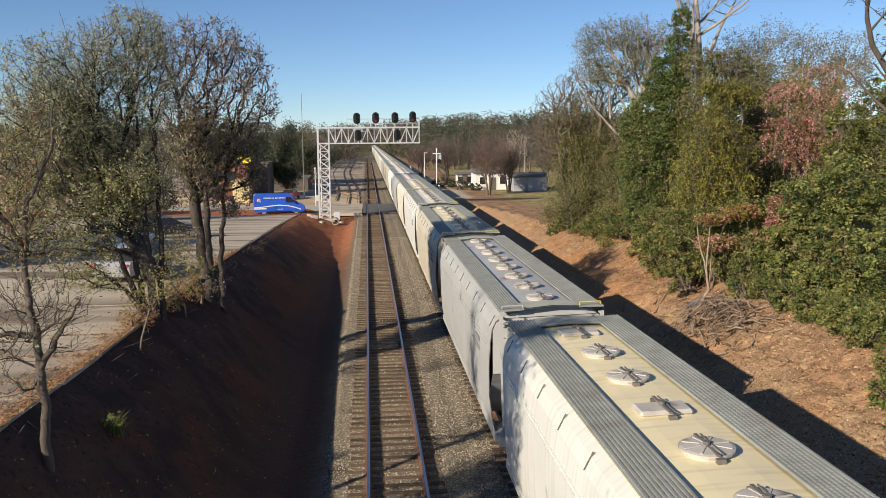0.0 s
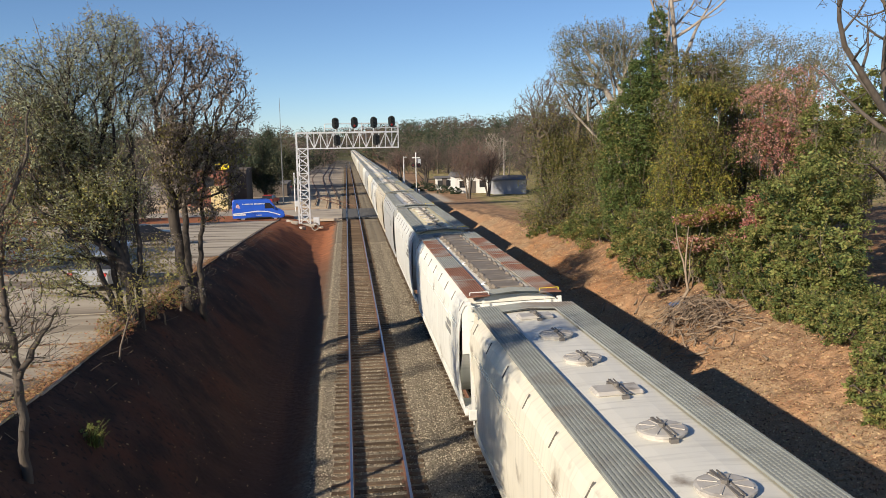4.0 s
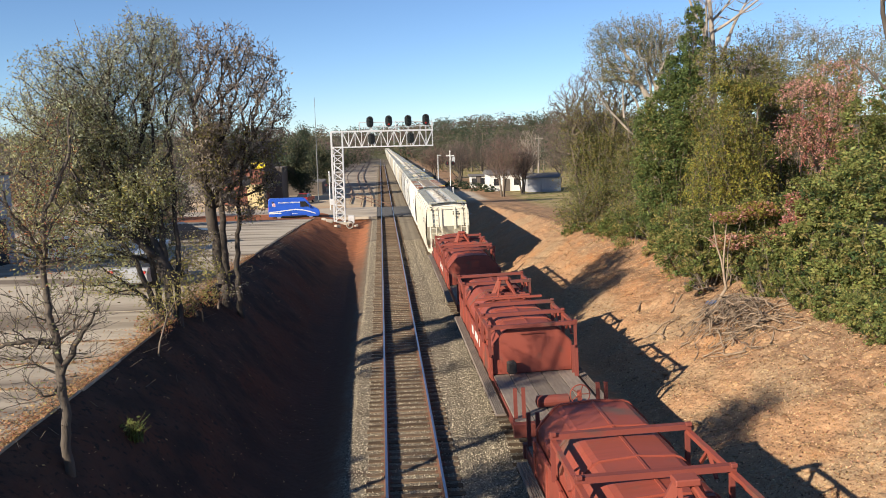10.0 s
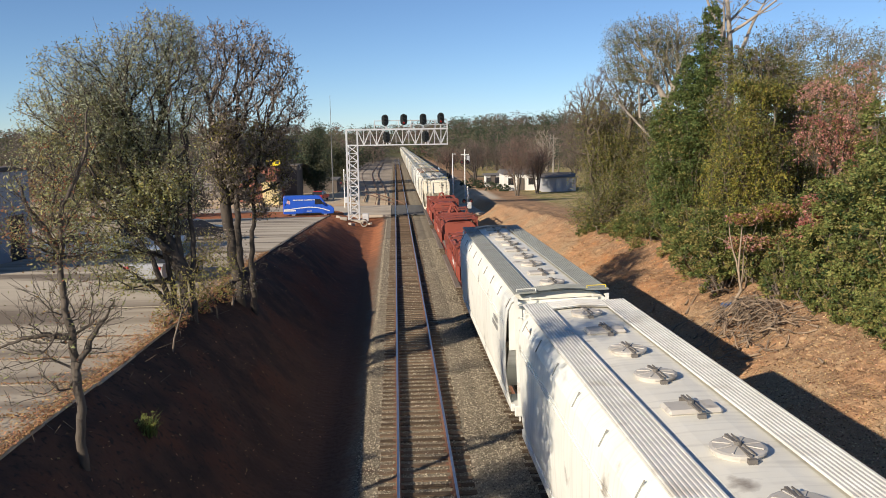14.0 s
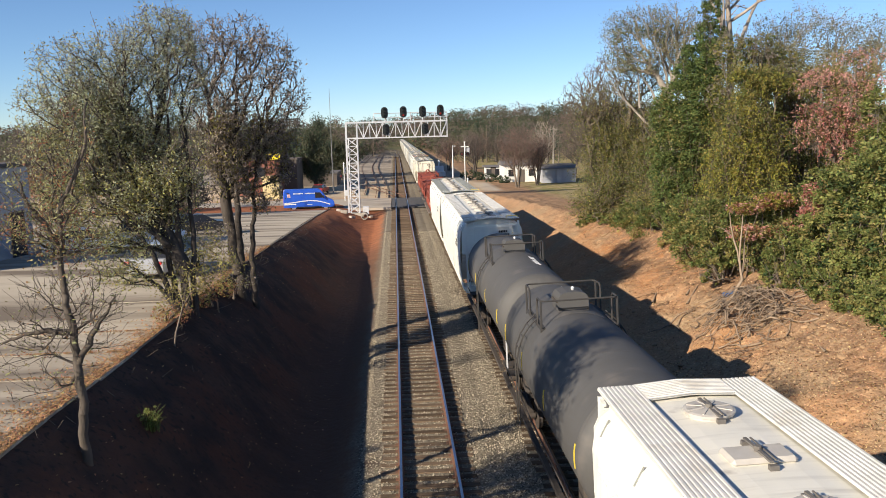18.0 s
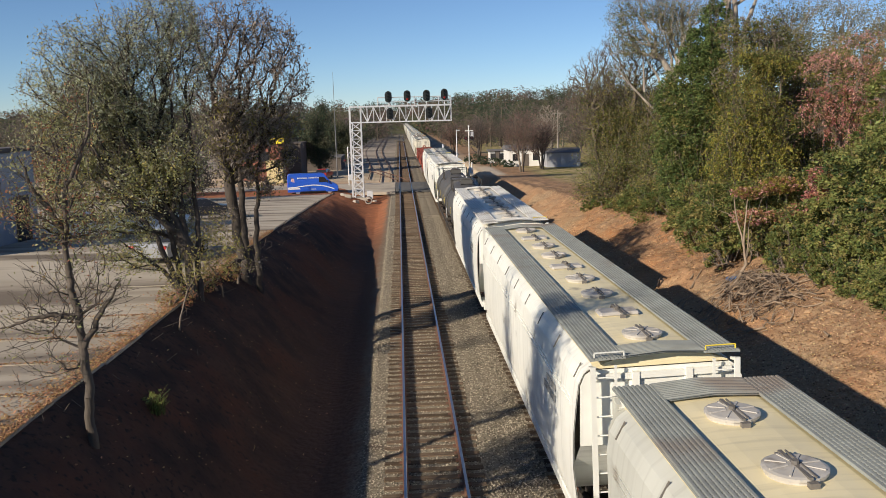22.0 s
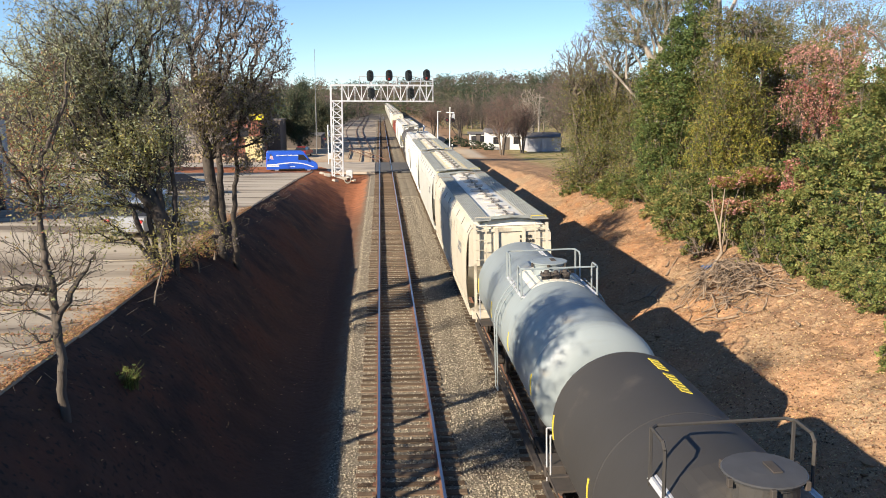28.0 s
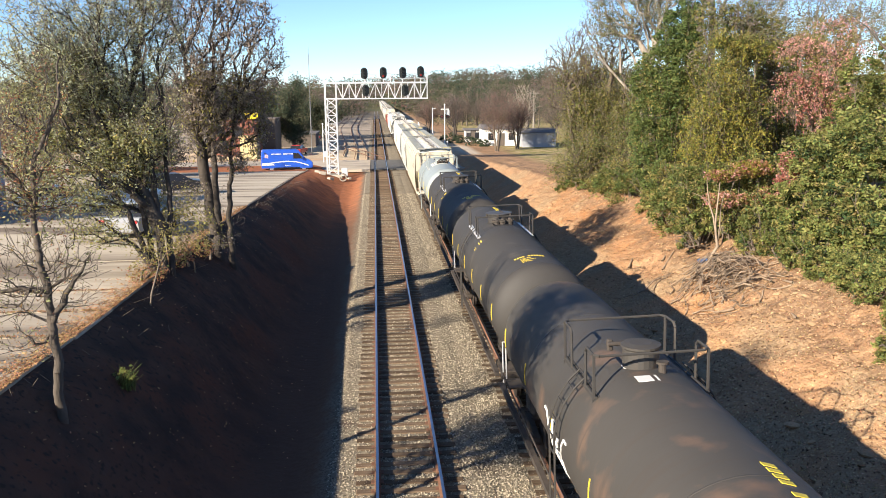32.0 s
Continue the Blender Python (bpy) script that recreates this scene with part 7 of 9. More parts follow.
for _ in range(160):
    y = rs.uniform(16, 75)
    x = -7.93 + rs.exponential(0.22)
    p = Vector((x, y, float(ground_z(x, y)) - 0.03))
    q = p + Vector((rs.normal(0.1, 0.25), rs.normal(0, 0.25), rs.uniform(0.08, 0.3)))
    segs.append((p, q, 0.007, 0.003))
v, f = limbs(segs)
tagged(new("dry_weeds", big_mesh("dry_weeds", v, f, M_TWIG)), "dry weed stalks along the bank edge", "weeds", kind="stuff")

# fallen leaves: on the right bank, along the kerb and in the ditch
n = 26000
lx, ly = 8.4 + 7.6 * rs.rand(n) ** 0.8, 15 + 55 * rs.rand(n) ** 1.3
p1 = np.stack([lx, ly, ground_z(lx, ly) + 0.02], -1)
n = 15000
ky = 12 + 36 * rs.rand(n) ** 1.3
kx = -8.03 - rs.exponential(0.24, n) * (1 + 0.8 * np.sin(ky * 1.7) ** 2)
seam = rs.rand(n) < 0.10
ky = np.where(seam, 17.5 + 2.65 * rs.randint(4, size=n) + rs.normal(0, 0.05, n), ky)
kx = np.where(seam, -8.2 - 4.5 * rs.rand(n), kx)
p2 = np.stack([kx, ky, np.interp(ky, LOT_Y, LOT_Z) + 0.05], -1)
n = 700
dx, dy = rs.uniform(-7.6, -3.0, n), 14 + 40 * rs.rand(n)
p3 = np.stack([dx, dy, ground_z(dx, dy) + 0.015], -1)
v, f = leaf_quads(rs, np.concatenate([p1, p2, p3]), 0.042, 0.25, 0.0, 1.6)
tagged(new("fallen_leaves", big_mesh("fallen_leaves", v, f, L_LITTER)), "fallen tan and orange leaves scattered over the ground", "leaves", kind="stuff")

for nm, count, c, size in (("pale_leaf_litter", 15000, (0.62, 0.44, 0.26), 0.04), ("dark_leaf_litter", 9000, (0.17, 0.10, 0.06), 0.045)):
    lx, ly = 8.4 + 7.6 * rs.rand(count) ** 0.8, 15 + 45 * rs.rand(count) ** 1.4
    v, f = leaf_quads(rs, np.stack([lx, ly, ground_z(lx, ly) + 0.025], -1), size, 0.25, 0.0, 1.2)
    tagged(new("fallen_leaves", big_mesh("fallen_leaves", v, f, leaf_mat(nm, c, 0.4, 0.03))), "pale dry leaves strewn over the clay bank" if count > 10000 else "dark rotting leaves strewn over the clay bank", "leaves", kind="stuff")

# brush pile of cut branches on the bank
rng = random.Random(9)
M_LIMB = mat("weathered_tan_limb", (0.34, 0.255, 0.175), 0.9, (0.20, 0.145, 0.10), 6.0, bump=0.3)
M_BRUSH = mat("weathered_grey_brush", (0.22, 0.165, 0.12), 0.95, (0.15, 0.115, 0.085), 5.0, jitter=0.35)
pile = thing("brush_pile", "tangled pile of cut tan and grey branches on the clay bank", "brush pile")


def heap_z(x, y):
    """Top of the heap over the bank."""
    u, w = (x - 13.7 - (y - 32.4) * 0.05) / 1.2, (y - 32.4) / 2.2
    return float(ground_z(x, y)) + 0.9 * math.exp(-u * u - w * w)


def bent_branch(x, y, a, ln, r, wild, lift, m):
    pts, rad = [], []
    n = 8
    curl = rng.gauss(0, wild)
    x, y = x - math.cos(a) * ln * 0.5, y - math.sin(a) * ln * 0.5
    rise = rng.uniform(0.03, 1.0) * lift
    for k in range(n):
        base = float(ground_z(x, y))
        pts.append(Vector((x, y, base + 0.015 + (heap_z(x, y) - base) * rise + r)))
        rad.append(r * (1 - 0.1 * k) * rng.uniform(0.88, 1.1))
        a += curl / n + rng.gauss(0, 0.26)
        x, y = x + math.cos(a) * ln / n, y + math.sin(a) * ln / n
        rise = min(1.35 * lift, max(0.0, rise + rng.gauss(0, 0.1)))
    v, f = tube(pts, rad)
    part("branch", big_mesh("branch", v, f, m, True), None, pile)


for i in range(290):
    w = rng.gauss(0, 1)
    y = 32.4 + w * 1.35
    x = 13.7 + (y - 32.4) * 0.05 + rng.gauss(0, 0.75)
    thick = i % 6 == 0
    bent_branch(x, y, rng.gauss(0.9, 1.1) + (3.14 if i % 2 else 0), rng.uniform(0.8, 2.0), rng.uniform(0.03, 0.052) if thick else rng.uniform(0.011, 0.03), 1.6, 1.0, M_LIMB if thick or i % 4 == 0 else M_BRUSH)
for x, y, a, ln, r in ((14.1, 30.1, 2.9, 2.4, 0.04), (13.6, 29.3, 2.75, 2.4, 0.035), (13.2, 31.2, 2.0, 2.6, 0.05), (13.4, 33.2, 1.75, 2.2, 0.045), (12.8, 31.5, 1.25, 2.2, 0.04),
                       (14.1, 31.9, 1.4, 2.0, 0.045), (13.9, 32.6, 1.1, 1.9, 0.04), (12.1, 35.7, 0.4, 1.9, 0.045), (12.1, 35.2, 0.95, 2.4, 0.05), (12.3, 35.5, 0.75, 2.2, 0.035)):
    bent_branch(x, y, a, ln, r, 0.5, 0.9, M_LIMB)
for x, y, a, ln, nm in ((13.0, 37.9, 0.8, 1.3, "cut_limb"), (11.7, 39.0, 0.9, 1.0, "cut_limb"), (12.7, 37.0, 0.75, 1.9, "cut_limb"), (14.8, 28.9, 1.8, 0.6, "cut_limb"), (13.7, 26.4, 1.3, 0.6, "cut_limb")):
    z = float(ground_z(x, y))
    d = Vector((math.cos(a) * 0.7, math.sin(a), 0.0))
    e = Vector((x, y, z)) + d * ln
    e.z = float(ground_z(e.x, e.y)) + 0.05
    v, f = limbs([(Vector((x, y, z + 0.05)), e, 0.06, 0.03)])
    tagged(new(nm, big_mesh(nm, v, f, M_LIMB, True)), "short pale cut limb lying on the clay bank", "log")
stem = merge([tube([Vector(p) for p in ((13.28, 34.05, 0.45), (13.51, 34.43, 0.91), (13.77, 34.56, 1.34), (14.03, 34.56, 1.88), (14.26, 34.56, 2.24), (14.17, 34.56, 2.62), (14.10, 34.56, 3.19), (14.15, 34.62, 3.71), (14.23, 34.69, 4.41), (14.32, 34.82, 5.05))], (0.085, 0.08, 0.075, 0.07, 0.066, 0.058, 0.05, 0.04, 0.03, 0.015)),
              tube([Vector(p) for p in ((14.10, 34.56, 3.01), (14.00, 34.56, 3.52), (13.82, 34.56, 4.03), (13.68, 34.56, 4.67), (13.62, 34.56, 5.18))], (0.042, 0.04, 0.034, 0.026, 0.012)),
              tube([Vector(p) for p in ((14.23, 34.56, 2.49), (14.36, 34.69, 3.13), (14.41, 34.82, 3.90), (14.64, 34.94, 4.67))], (0.03, 0.026, 0.02, 0.01)),
              tube([Vector(p) for p in ((13.77, 34.56, 4.16), (13.36, 34.56, 4.48), (13.04, 34.69, 4.61))], (0.02, 0.016, 0.008))])
tagged(new("leaning_sapling", big_mesh("leaning_sapling", stem[0], stem[1], M_SAPLING, True)), "tan crooked forked sapling trunk leaning over the brush pile", "sapling")
# crumpled blue tarpaulin scrap
M_TARP = mat("blue_tarpaulin", (0.03, 0.09, 0.26), 0.5, (0.04, 0.14, 0.34), 8.0, bump=0.6, bump_scale=9)
tv, tf, tn = [], [], 9
for i in range(tn):
    for j in range(tn):
        x, y = 13.9 + (i / (tn - 1) - 0.5) * 0.54, 35.0 + (j / (tn - 1) - 0.5) * 0.6
        tv.append((x, y, float(ground_z(x, y)) + 0.06 + rng.uniform(0, 0.14)))
for i in range(tn - 1):
    for j in range(tn - 1):
        tf.append((i * tn + j, (i + 1) * tn + j, (i + 1) * tn + j + 1, i * tn + j + 1))
tarp = part("blue_tarpaulin", Shape().add(tv, tf), M_TARP)
md = tarp.modifiers.new("thick", 'SOLIDIFY')
md.thickness = 0.01
tagged(tarp, "crumpled scrap of blue tarpaulin on the bank", "tarpaulin")
# clods and stones of clay
M_CLOD = mat("clay_clod", (0.42, 0.275, 0.155), 0.95, (0.30, 0.19, 0.105), 5.0, bump=0.6, bump_scale=20, jitter=0.3)
CLOD = Shape().lathe((0, 0, 0), [(-0.5, 0.3), (-0.3, 0.85), (0.05, 1.0), (0.35, 0.7), (0.5, 0.2)], "z", 7).mesh("clay_clod")
CLOD.materials.append(M_CLOD)
for i in range(240):
    x, y = rng.uniform(9.0, 15.4), 17 + 40 * rng.random() ** 1.6
    s = rng.uniform(0.04, 0.12) * (1.7 if i % 9 == 0 else 1)
    if i > 200:
        x, y, s = rng.gauss(14.3, 0.5), rng.gauss(27.5, 1.9), rng.uniform(0.05, 0.15)
    ob = new("clay_clod", CLOD)
    ob.matrix_basis = pose(x, y, float(ground_z(x, y)) + s * 0.2, rng.uniform(-25, 25), rng.uniform(-25, 25), rng.uniform(0, 360)) @ Matrix.Diagonal((s * 1.2, s, s * 0.8, 1))
    tagged(ob, "lump of dry orange clay on the bank", "clod", "clay lumps on the bank")

M_STRIPE = mat("faded_stripe_paint", (0.62, 0.55, 0.42), 0.9, (0.46, 0.40, 0.31), 2.0, spec=0.1)
# ---- level crossing and roads ----
M_PANEL = mat("crossing_panel", (0.10, 0.10, 0.10), 0.85, (0.06, 0.06, 0.06), 2.0, bump=0.3, bump_scale=30)
M_WHITE = mat("white_paint", (0.75, 0.75, 0.72), 0.6, (0.62, 0.62, 0.6), 3.0)
M_PALEROAD = mat("pale_concrete_road", (0.48, 0.42, 0.34), 0.9, (0.36, 0.31, 0.25), 0.3, spec=0.1, bump=0.2, bump_scale=40, spots=(0.24, 0.22, 0.2), spot_scale=0.2)
for x0, x1 in ((-130, -1.35), (5.6, 120)):
    s = Shape().box(((x0 + x1) / 2, 107.5, -0.12), (x1 - x0, 15.0, 0.32), 0.02)
    tagged(part("road", s, M_PALEROAD), "pale worn road leading over the level crossing", "road", kind="structure")
crossing = thing("level_crossing", "dark rubber panels of the level crossing between the rails", "level crossing", kind="structure")
for x0, x1 in ((-1.34, -0.84), (-0.66, 0.66), (0.84, 3.36), (3.54, 4.86), (5.04, 5.6)):
    for y in np.arange(101, 114, 2.0):
        part("panel", Shape().box(((x0 + x1) / 2, y + 0.99, -0.09), (x1 - x0, 1.96, 0.18), 0.01), M_PANEL, crossing)
for x0, y0, x1, y1 in ((-8.2, 17.6, -12.9, 17.4), (-8.3, 20.2, -13.2, 20.0), (-8.3, 22.9, -13.4, 22.7), (-8.3, 25.5, -13.6, 25.3), (-8.4, 30.6, -13.6, 30.4)):
    za = float(np.interp((y0 + y1) / 2, LOT_Y, LOT_Z))
    tagged(part("parking_stripe", Shape().beam((x0, y0, za + 0.012), (x1, y1, za + 0.022), 0.1, 0.01), M_STRIPE), "worn faded parking bay stripe", "road marking", "parking stripes", "structure")


# ---- signal bridge ----
def signal_bridge():
    g = thing("signal_bridge", "galvanised lattice cantilever signal bridge over both tracks", "signal bridge", at=pose(0, 96, 0))
    xl, xr, yd, zb, zt = -6.2, -4.95, 0.6, 8.45, 10.2
    for x in (xl, xr):
        for y in (-yd, yd):
            part("column_leg", Shape().beam((x, y, -0.3), (x, y, zt), 0.14, 0.14), M_GALV, g)
    n = 9
    for i in range(n):
        za, zc = -0.1 + 8.6 * i / n, -0.1 + 8.6 * (i + 1) / n
        for y in (-yd, yd):
            part("column_brace", Shape().beam((xl, y, za), (xr, y, zc), 0.06).beam((xr, y, za), (xl, y, zc), 0.06).beam((xl, y, zc), (xr, y, zc), 0.06), M_GALV, g)
        for x in (xl, xr):
            part("column_brace", Shape().beam((x, -yd, za), (x, yd, zc), 0.06), M_GALV, g)
    for y in (-yd, yd):
        for z in (zb, zt):
            part("chord", Shape().beam((xl, y, z), (5.45, y, z), 0.13, 0.13), M_GALV, g)
        m = 14
        for i in range(m):
            xa, xb = xr + (5.4 - xr) * i / m, xr + (5.4 - xr) * (i + 1) / m
            part("web_member", Shape().beam((xa, y, zb if i % 2 else zt), (xb, y, zt if i % 2 else zb), 0.07), M_GALV, g)
            part("web_member", Shape().beam((xb, y, zb), (xb, y, zt), 0.055), M_GALV, g)
    for k in range(6):
        part("walkway_bar", Shape().box(((xl + 5.4) / 2, -0.5 + k * 0.2, zt + 0.09), (5.4 - xl, 0.14, 0.03)), M_GALV, g)
    for y in (-yd, yd):
        r = Shape()
        for z in (zt + 0.5, zt + 1.0):
            r.rod((xr + 2.0, y, z), (5.4, y, z), 0.034)
        for x in np.linspace(xr + 2.0, 5.4, 7):
            r.rod((x, y, zt), (x, y, zt + 1.0), 0.032)
        part("handrail", r, M_GALV, g)
    red = bpy.data.materials.new("red_signal_lens")
    red.use_nodes = True
    b = red.node_tree.nodes["Principled BSDF"]
    b.inputs["Base Color"].default_value = (0.5, 0.02, 0.02, 1)
    b.inputs["Emission Color"].default_value = (1, 0.06, 0.03, 1)
    b.inputs["Emission Strength"].default_value = 0.14
    m_hood = mat("signal_black", (0.010, 0.012, 0.012), 0.45, (0.02, 0.024, 0.022), 4.0)
    for i, (x, z) in enumerate(((-1.72, 11.25), (0.42, 11.3), (2.62, 11.3), (4.65, 11.38), (-1.6, 9.35), (2.85, 9.35))):
        top = z > 10
        y = -0.72
        pts = []
        for k in range(20):
            a = 2 * math.pi * k / 20
            pts.append((0.40 * math.cos(a), 0.40 * math.sin(a) + (0.24 if math.sin(a) > 0 else -0.24)))
        s = Shape().sweep(pts, -0.02, 0.02)
        sig = part("signal_target", s, m_hood, g, "black oval signal target with hoods", at=pose(x, y, z))
        for k, dz in enumerate((0.36, 0.0, -0.36)):
            hood = Shape()
            vs, fs, m = [], [], 9
            for a in np.linspace(-20, 200, m):
                for yy in (-0.02, -0.42):
                    vs.append((0.135 * math.cos(radians(a)), yy, dz + 0.135 * math.sin(radians(a))))
            fs = [(2 * q, 2 * q + 1, 2 * q + 3, 2 * q + 2) for q in range(m - 1)]
            hood.add(vs, fs)
            part("hood", hood, m_hood, sig)
            lit = i in (1, 3) and k == 2
            part("lens", Shape().lathe((0, -0.05, dz), [(-0.01, 0.1), (0.02, 0.11)], "y", 14), red if lit else m_hood, sig)
        part("signal_mast", Shape().rod((x, y + 0.12, zt - 0.1 if top else zb), (x, y + 0.12, z + 0.5), 0.05), M_GALV, g)
        part("signal_case", Shape().box((x, y + 0.2, z), (0.42, 0.3, 1.0), 0.05), m_hood, g)
    part("footing", Shape().box(((xl + xr) / 2, 0, -0.35), (2.2, 2.2, 0.5), 0.05), M_CONCRETE, g)
    part("relay_box", Shape().box((-4.2, -1.2, 0.25), (0.7, 0.5, 0.9), 0.03), M_GALV, g)
    part("cable_conduit", Shape().rod((xl + 0.3, -0.7, -0.2), (xl + 0.3, -0.7, 8.5), 0.05), M_GALV, g)
    return g


signal_bridge()

# crossing signals and poles
M_POLE = mat("weathered_pole", (0.34, 0.31, 0.27), 0.9, (0.25, 0.22, 0.19), 2.0)
M_DIMRED = mat("dark_red_lens", (0.14, 0.012, 0.012), 0.3)


def crossing_mast(x, y, hgt, arm):
    t = thing("crossing_signal", "white crossing signal mast with crossbuck and lamps", "crossing signal", "crossing signals", at=pose(x, y, 0))
    part("mast", Shape().rod((0, 0, 0), (0, 0, hgt), 0.07, n=10).lathe((0, 0, hgt), [(0, 0.09), (0.1, 0.11), (0.22, 0.06)], "z", 10), M_WHITE, t)
    for a in (-40, 40):
        part("crossbuck", Shape().box((0, -0.1, 0), (1.1, 0.03, 0.2), 0, None), M_WHITE, t, at=pose(0, 0, hgt - 0.9, 0, 0, 76) @ pose(0, 0, 0, 0, a, 0))
    for dx in (-0.42, 0.42):
        lamp = part("lamp", Shape().lathe((dx, -0.12, hgt - 1.6), [(-0.03, 0.27), (0.03, 0.27), (0.05, 0.14)], "y", 16), M_BLACK, t)
        part("lens", Shape().lathe((dx, -0.17, hgt - 1.6), [(-0.02, 0.1), (0.02, 0.12)], "y", 12), M_DIMRED, lamp)
    if arm:
        part("cantilever_arm", Shape().beam((-0.55, 0, hgt - 0.55), (0.6, 0, hgt - 0.55), 0.12), M_WHITE, t)
        part("relay_case", Shape().box((0.5, 0.1, hgt - 1.15), (0.42, 0.4, 0.9), 0.04), M_GALV, t)
    part("gate_box", Shape().box((0.2, 0, 1.1), (0.5, 0.45, 0.8), 0.04), M_GALV, t)
    return t


crossing_mast(-7.6, 112, 5.0, False)
crossing_mast(9.4, 120, 7.3, True)
crossing_mast(7.9, 98.5, 3.2, False)
M_GREYPOLE = mat("grey_pole_steel", (0.16, 0.165, 0.17), 0.6, (0.11, 0.115, 0.12), 2.0)
for x, y, h, r, lab in ((7.5, 118, 7.0, 0.09, "thin grey metal pole beside the crossing"), (-10.5, 130, 16.0, 0.055, "tall thin grey antenna pole"), (-21.5, 150, 9.0, 0.13, "weathered wooden utility pole"), (31, 165, 9.5, 0.13, "weathered wooden utility pole")):
    t = thing("pole", lab, "pole", at=pose(x, y, 0))
    part("shaft", Shape().rod((0, 0, -0.2), (0, 0, h * 0.5), r * 1.5, r * 1.4, 10).rod((0, 0, h * 0.5), (0, 0, h), r, r * 0.5, 8), M_POLE if "wood" in lab else M_GREYPOLE if h > 10 else M_GALV, t)
    if "wood" in lab:
        part("crossarm", Shape().box((0, -0.1, h - 0.6), (2.2, 0.1, 0.12), 0.01), M_POLE, t)
    elif h < 10:
        part("bracket", Shape().box((0.2, 0, h - 0.1), (0.5, 0.12, 0.1), 0.01), M_GALV, t)

# ---- vehicles ----
M_GLASS = mat("car_glass", (0.02, 0.022, 0.025), 0.08, (0.03, 0.03, 0.034), 2.0)
M_TYRE = mat("tyre", (0.02, 0.02, 0.02), 0.9)
M_RIM = mat("wheel_rim", (0.45, 0.45, 0.46), 0.4, metal=0.6)
M_BLUE = mat("blue_van_paint", (0.02, 0.10, 0.55), 0.3, (0.02, 0.09, 0.5), 2.0)
M_TAIL = mat("tail_lamp", (0.45, 0.02, 0.02), 0.3)
M_HEAD = mat("head_lamp", (0.75, 0.75, 0.75), 0.2)


def road_wheels(car, xs, half, r):
    for x in xs:
        for sg in (-1, 1):
            w = part("wheel", Shape().lathe((x, sg * half, r), [(-0.11, r * 0.7), (-0.1, r * 0.95), (0, r), (0.1, r * 0.95), (0.11, r * 0.7)], "y", 18), M_TYRE, car)
            part("rim", Shape().lathe((x, sg * (half + 0.10), r), [(-0.02, r * 0.62), (0.02, r * 0.6)], "y", 14), M_RIM, w)


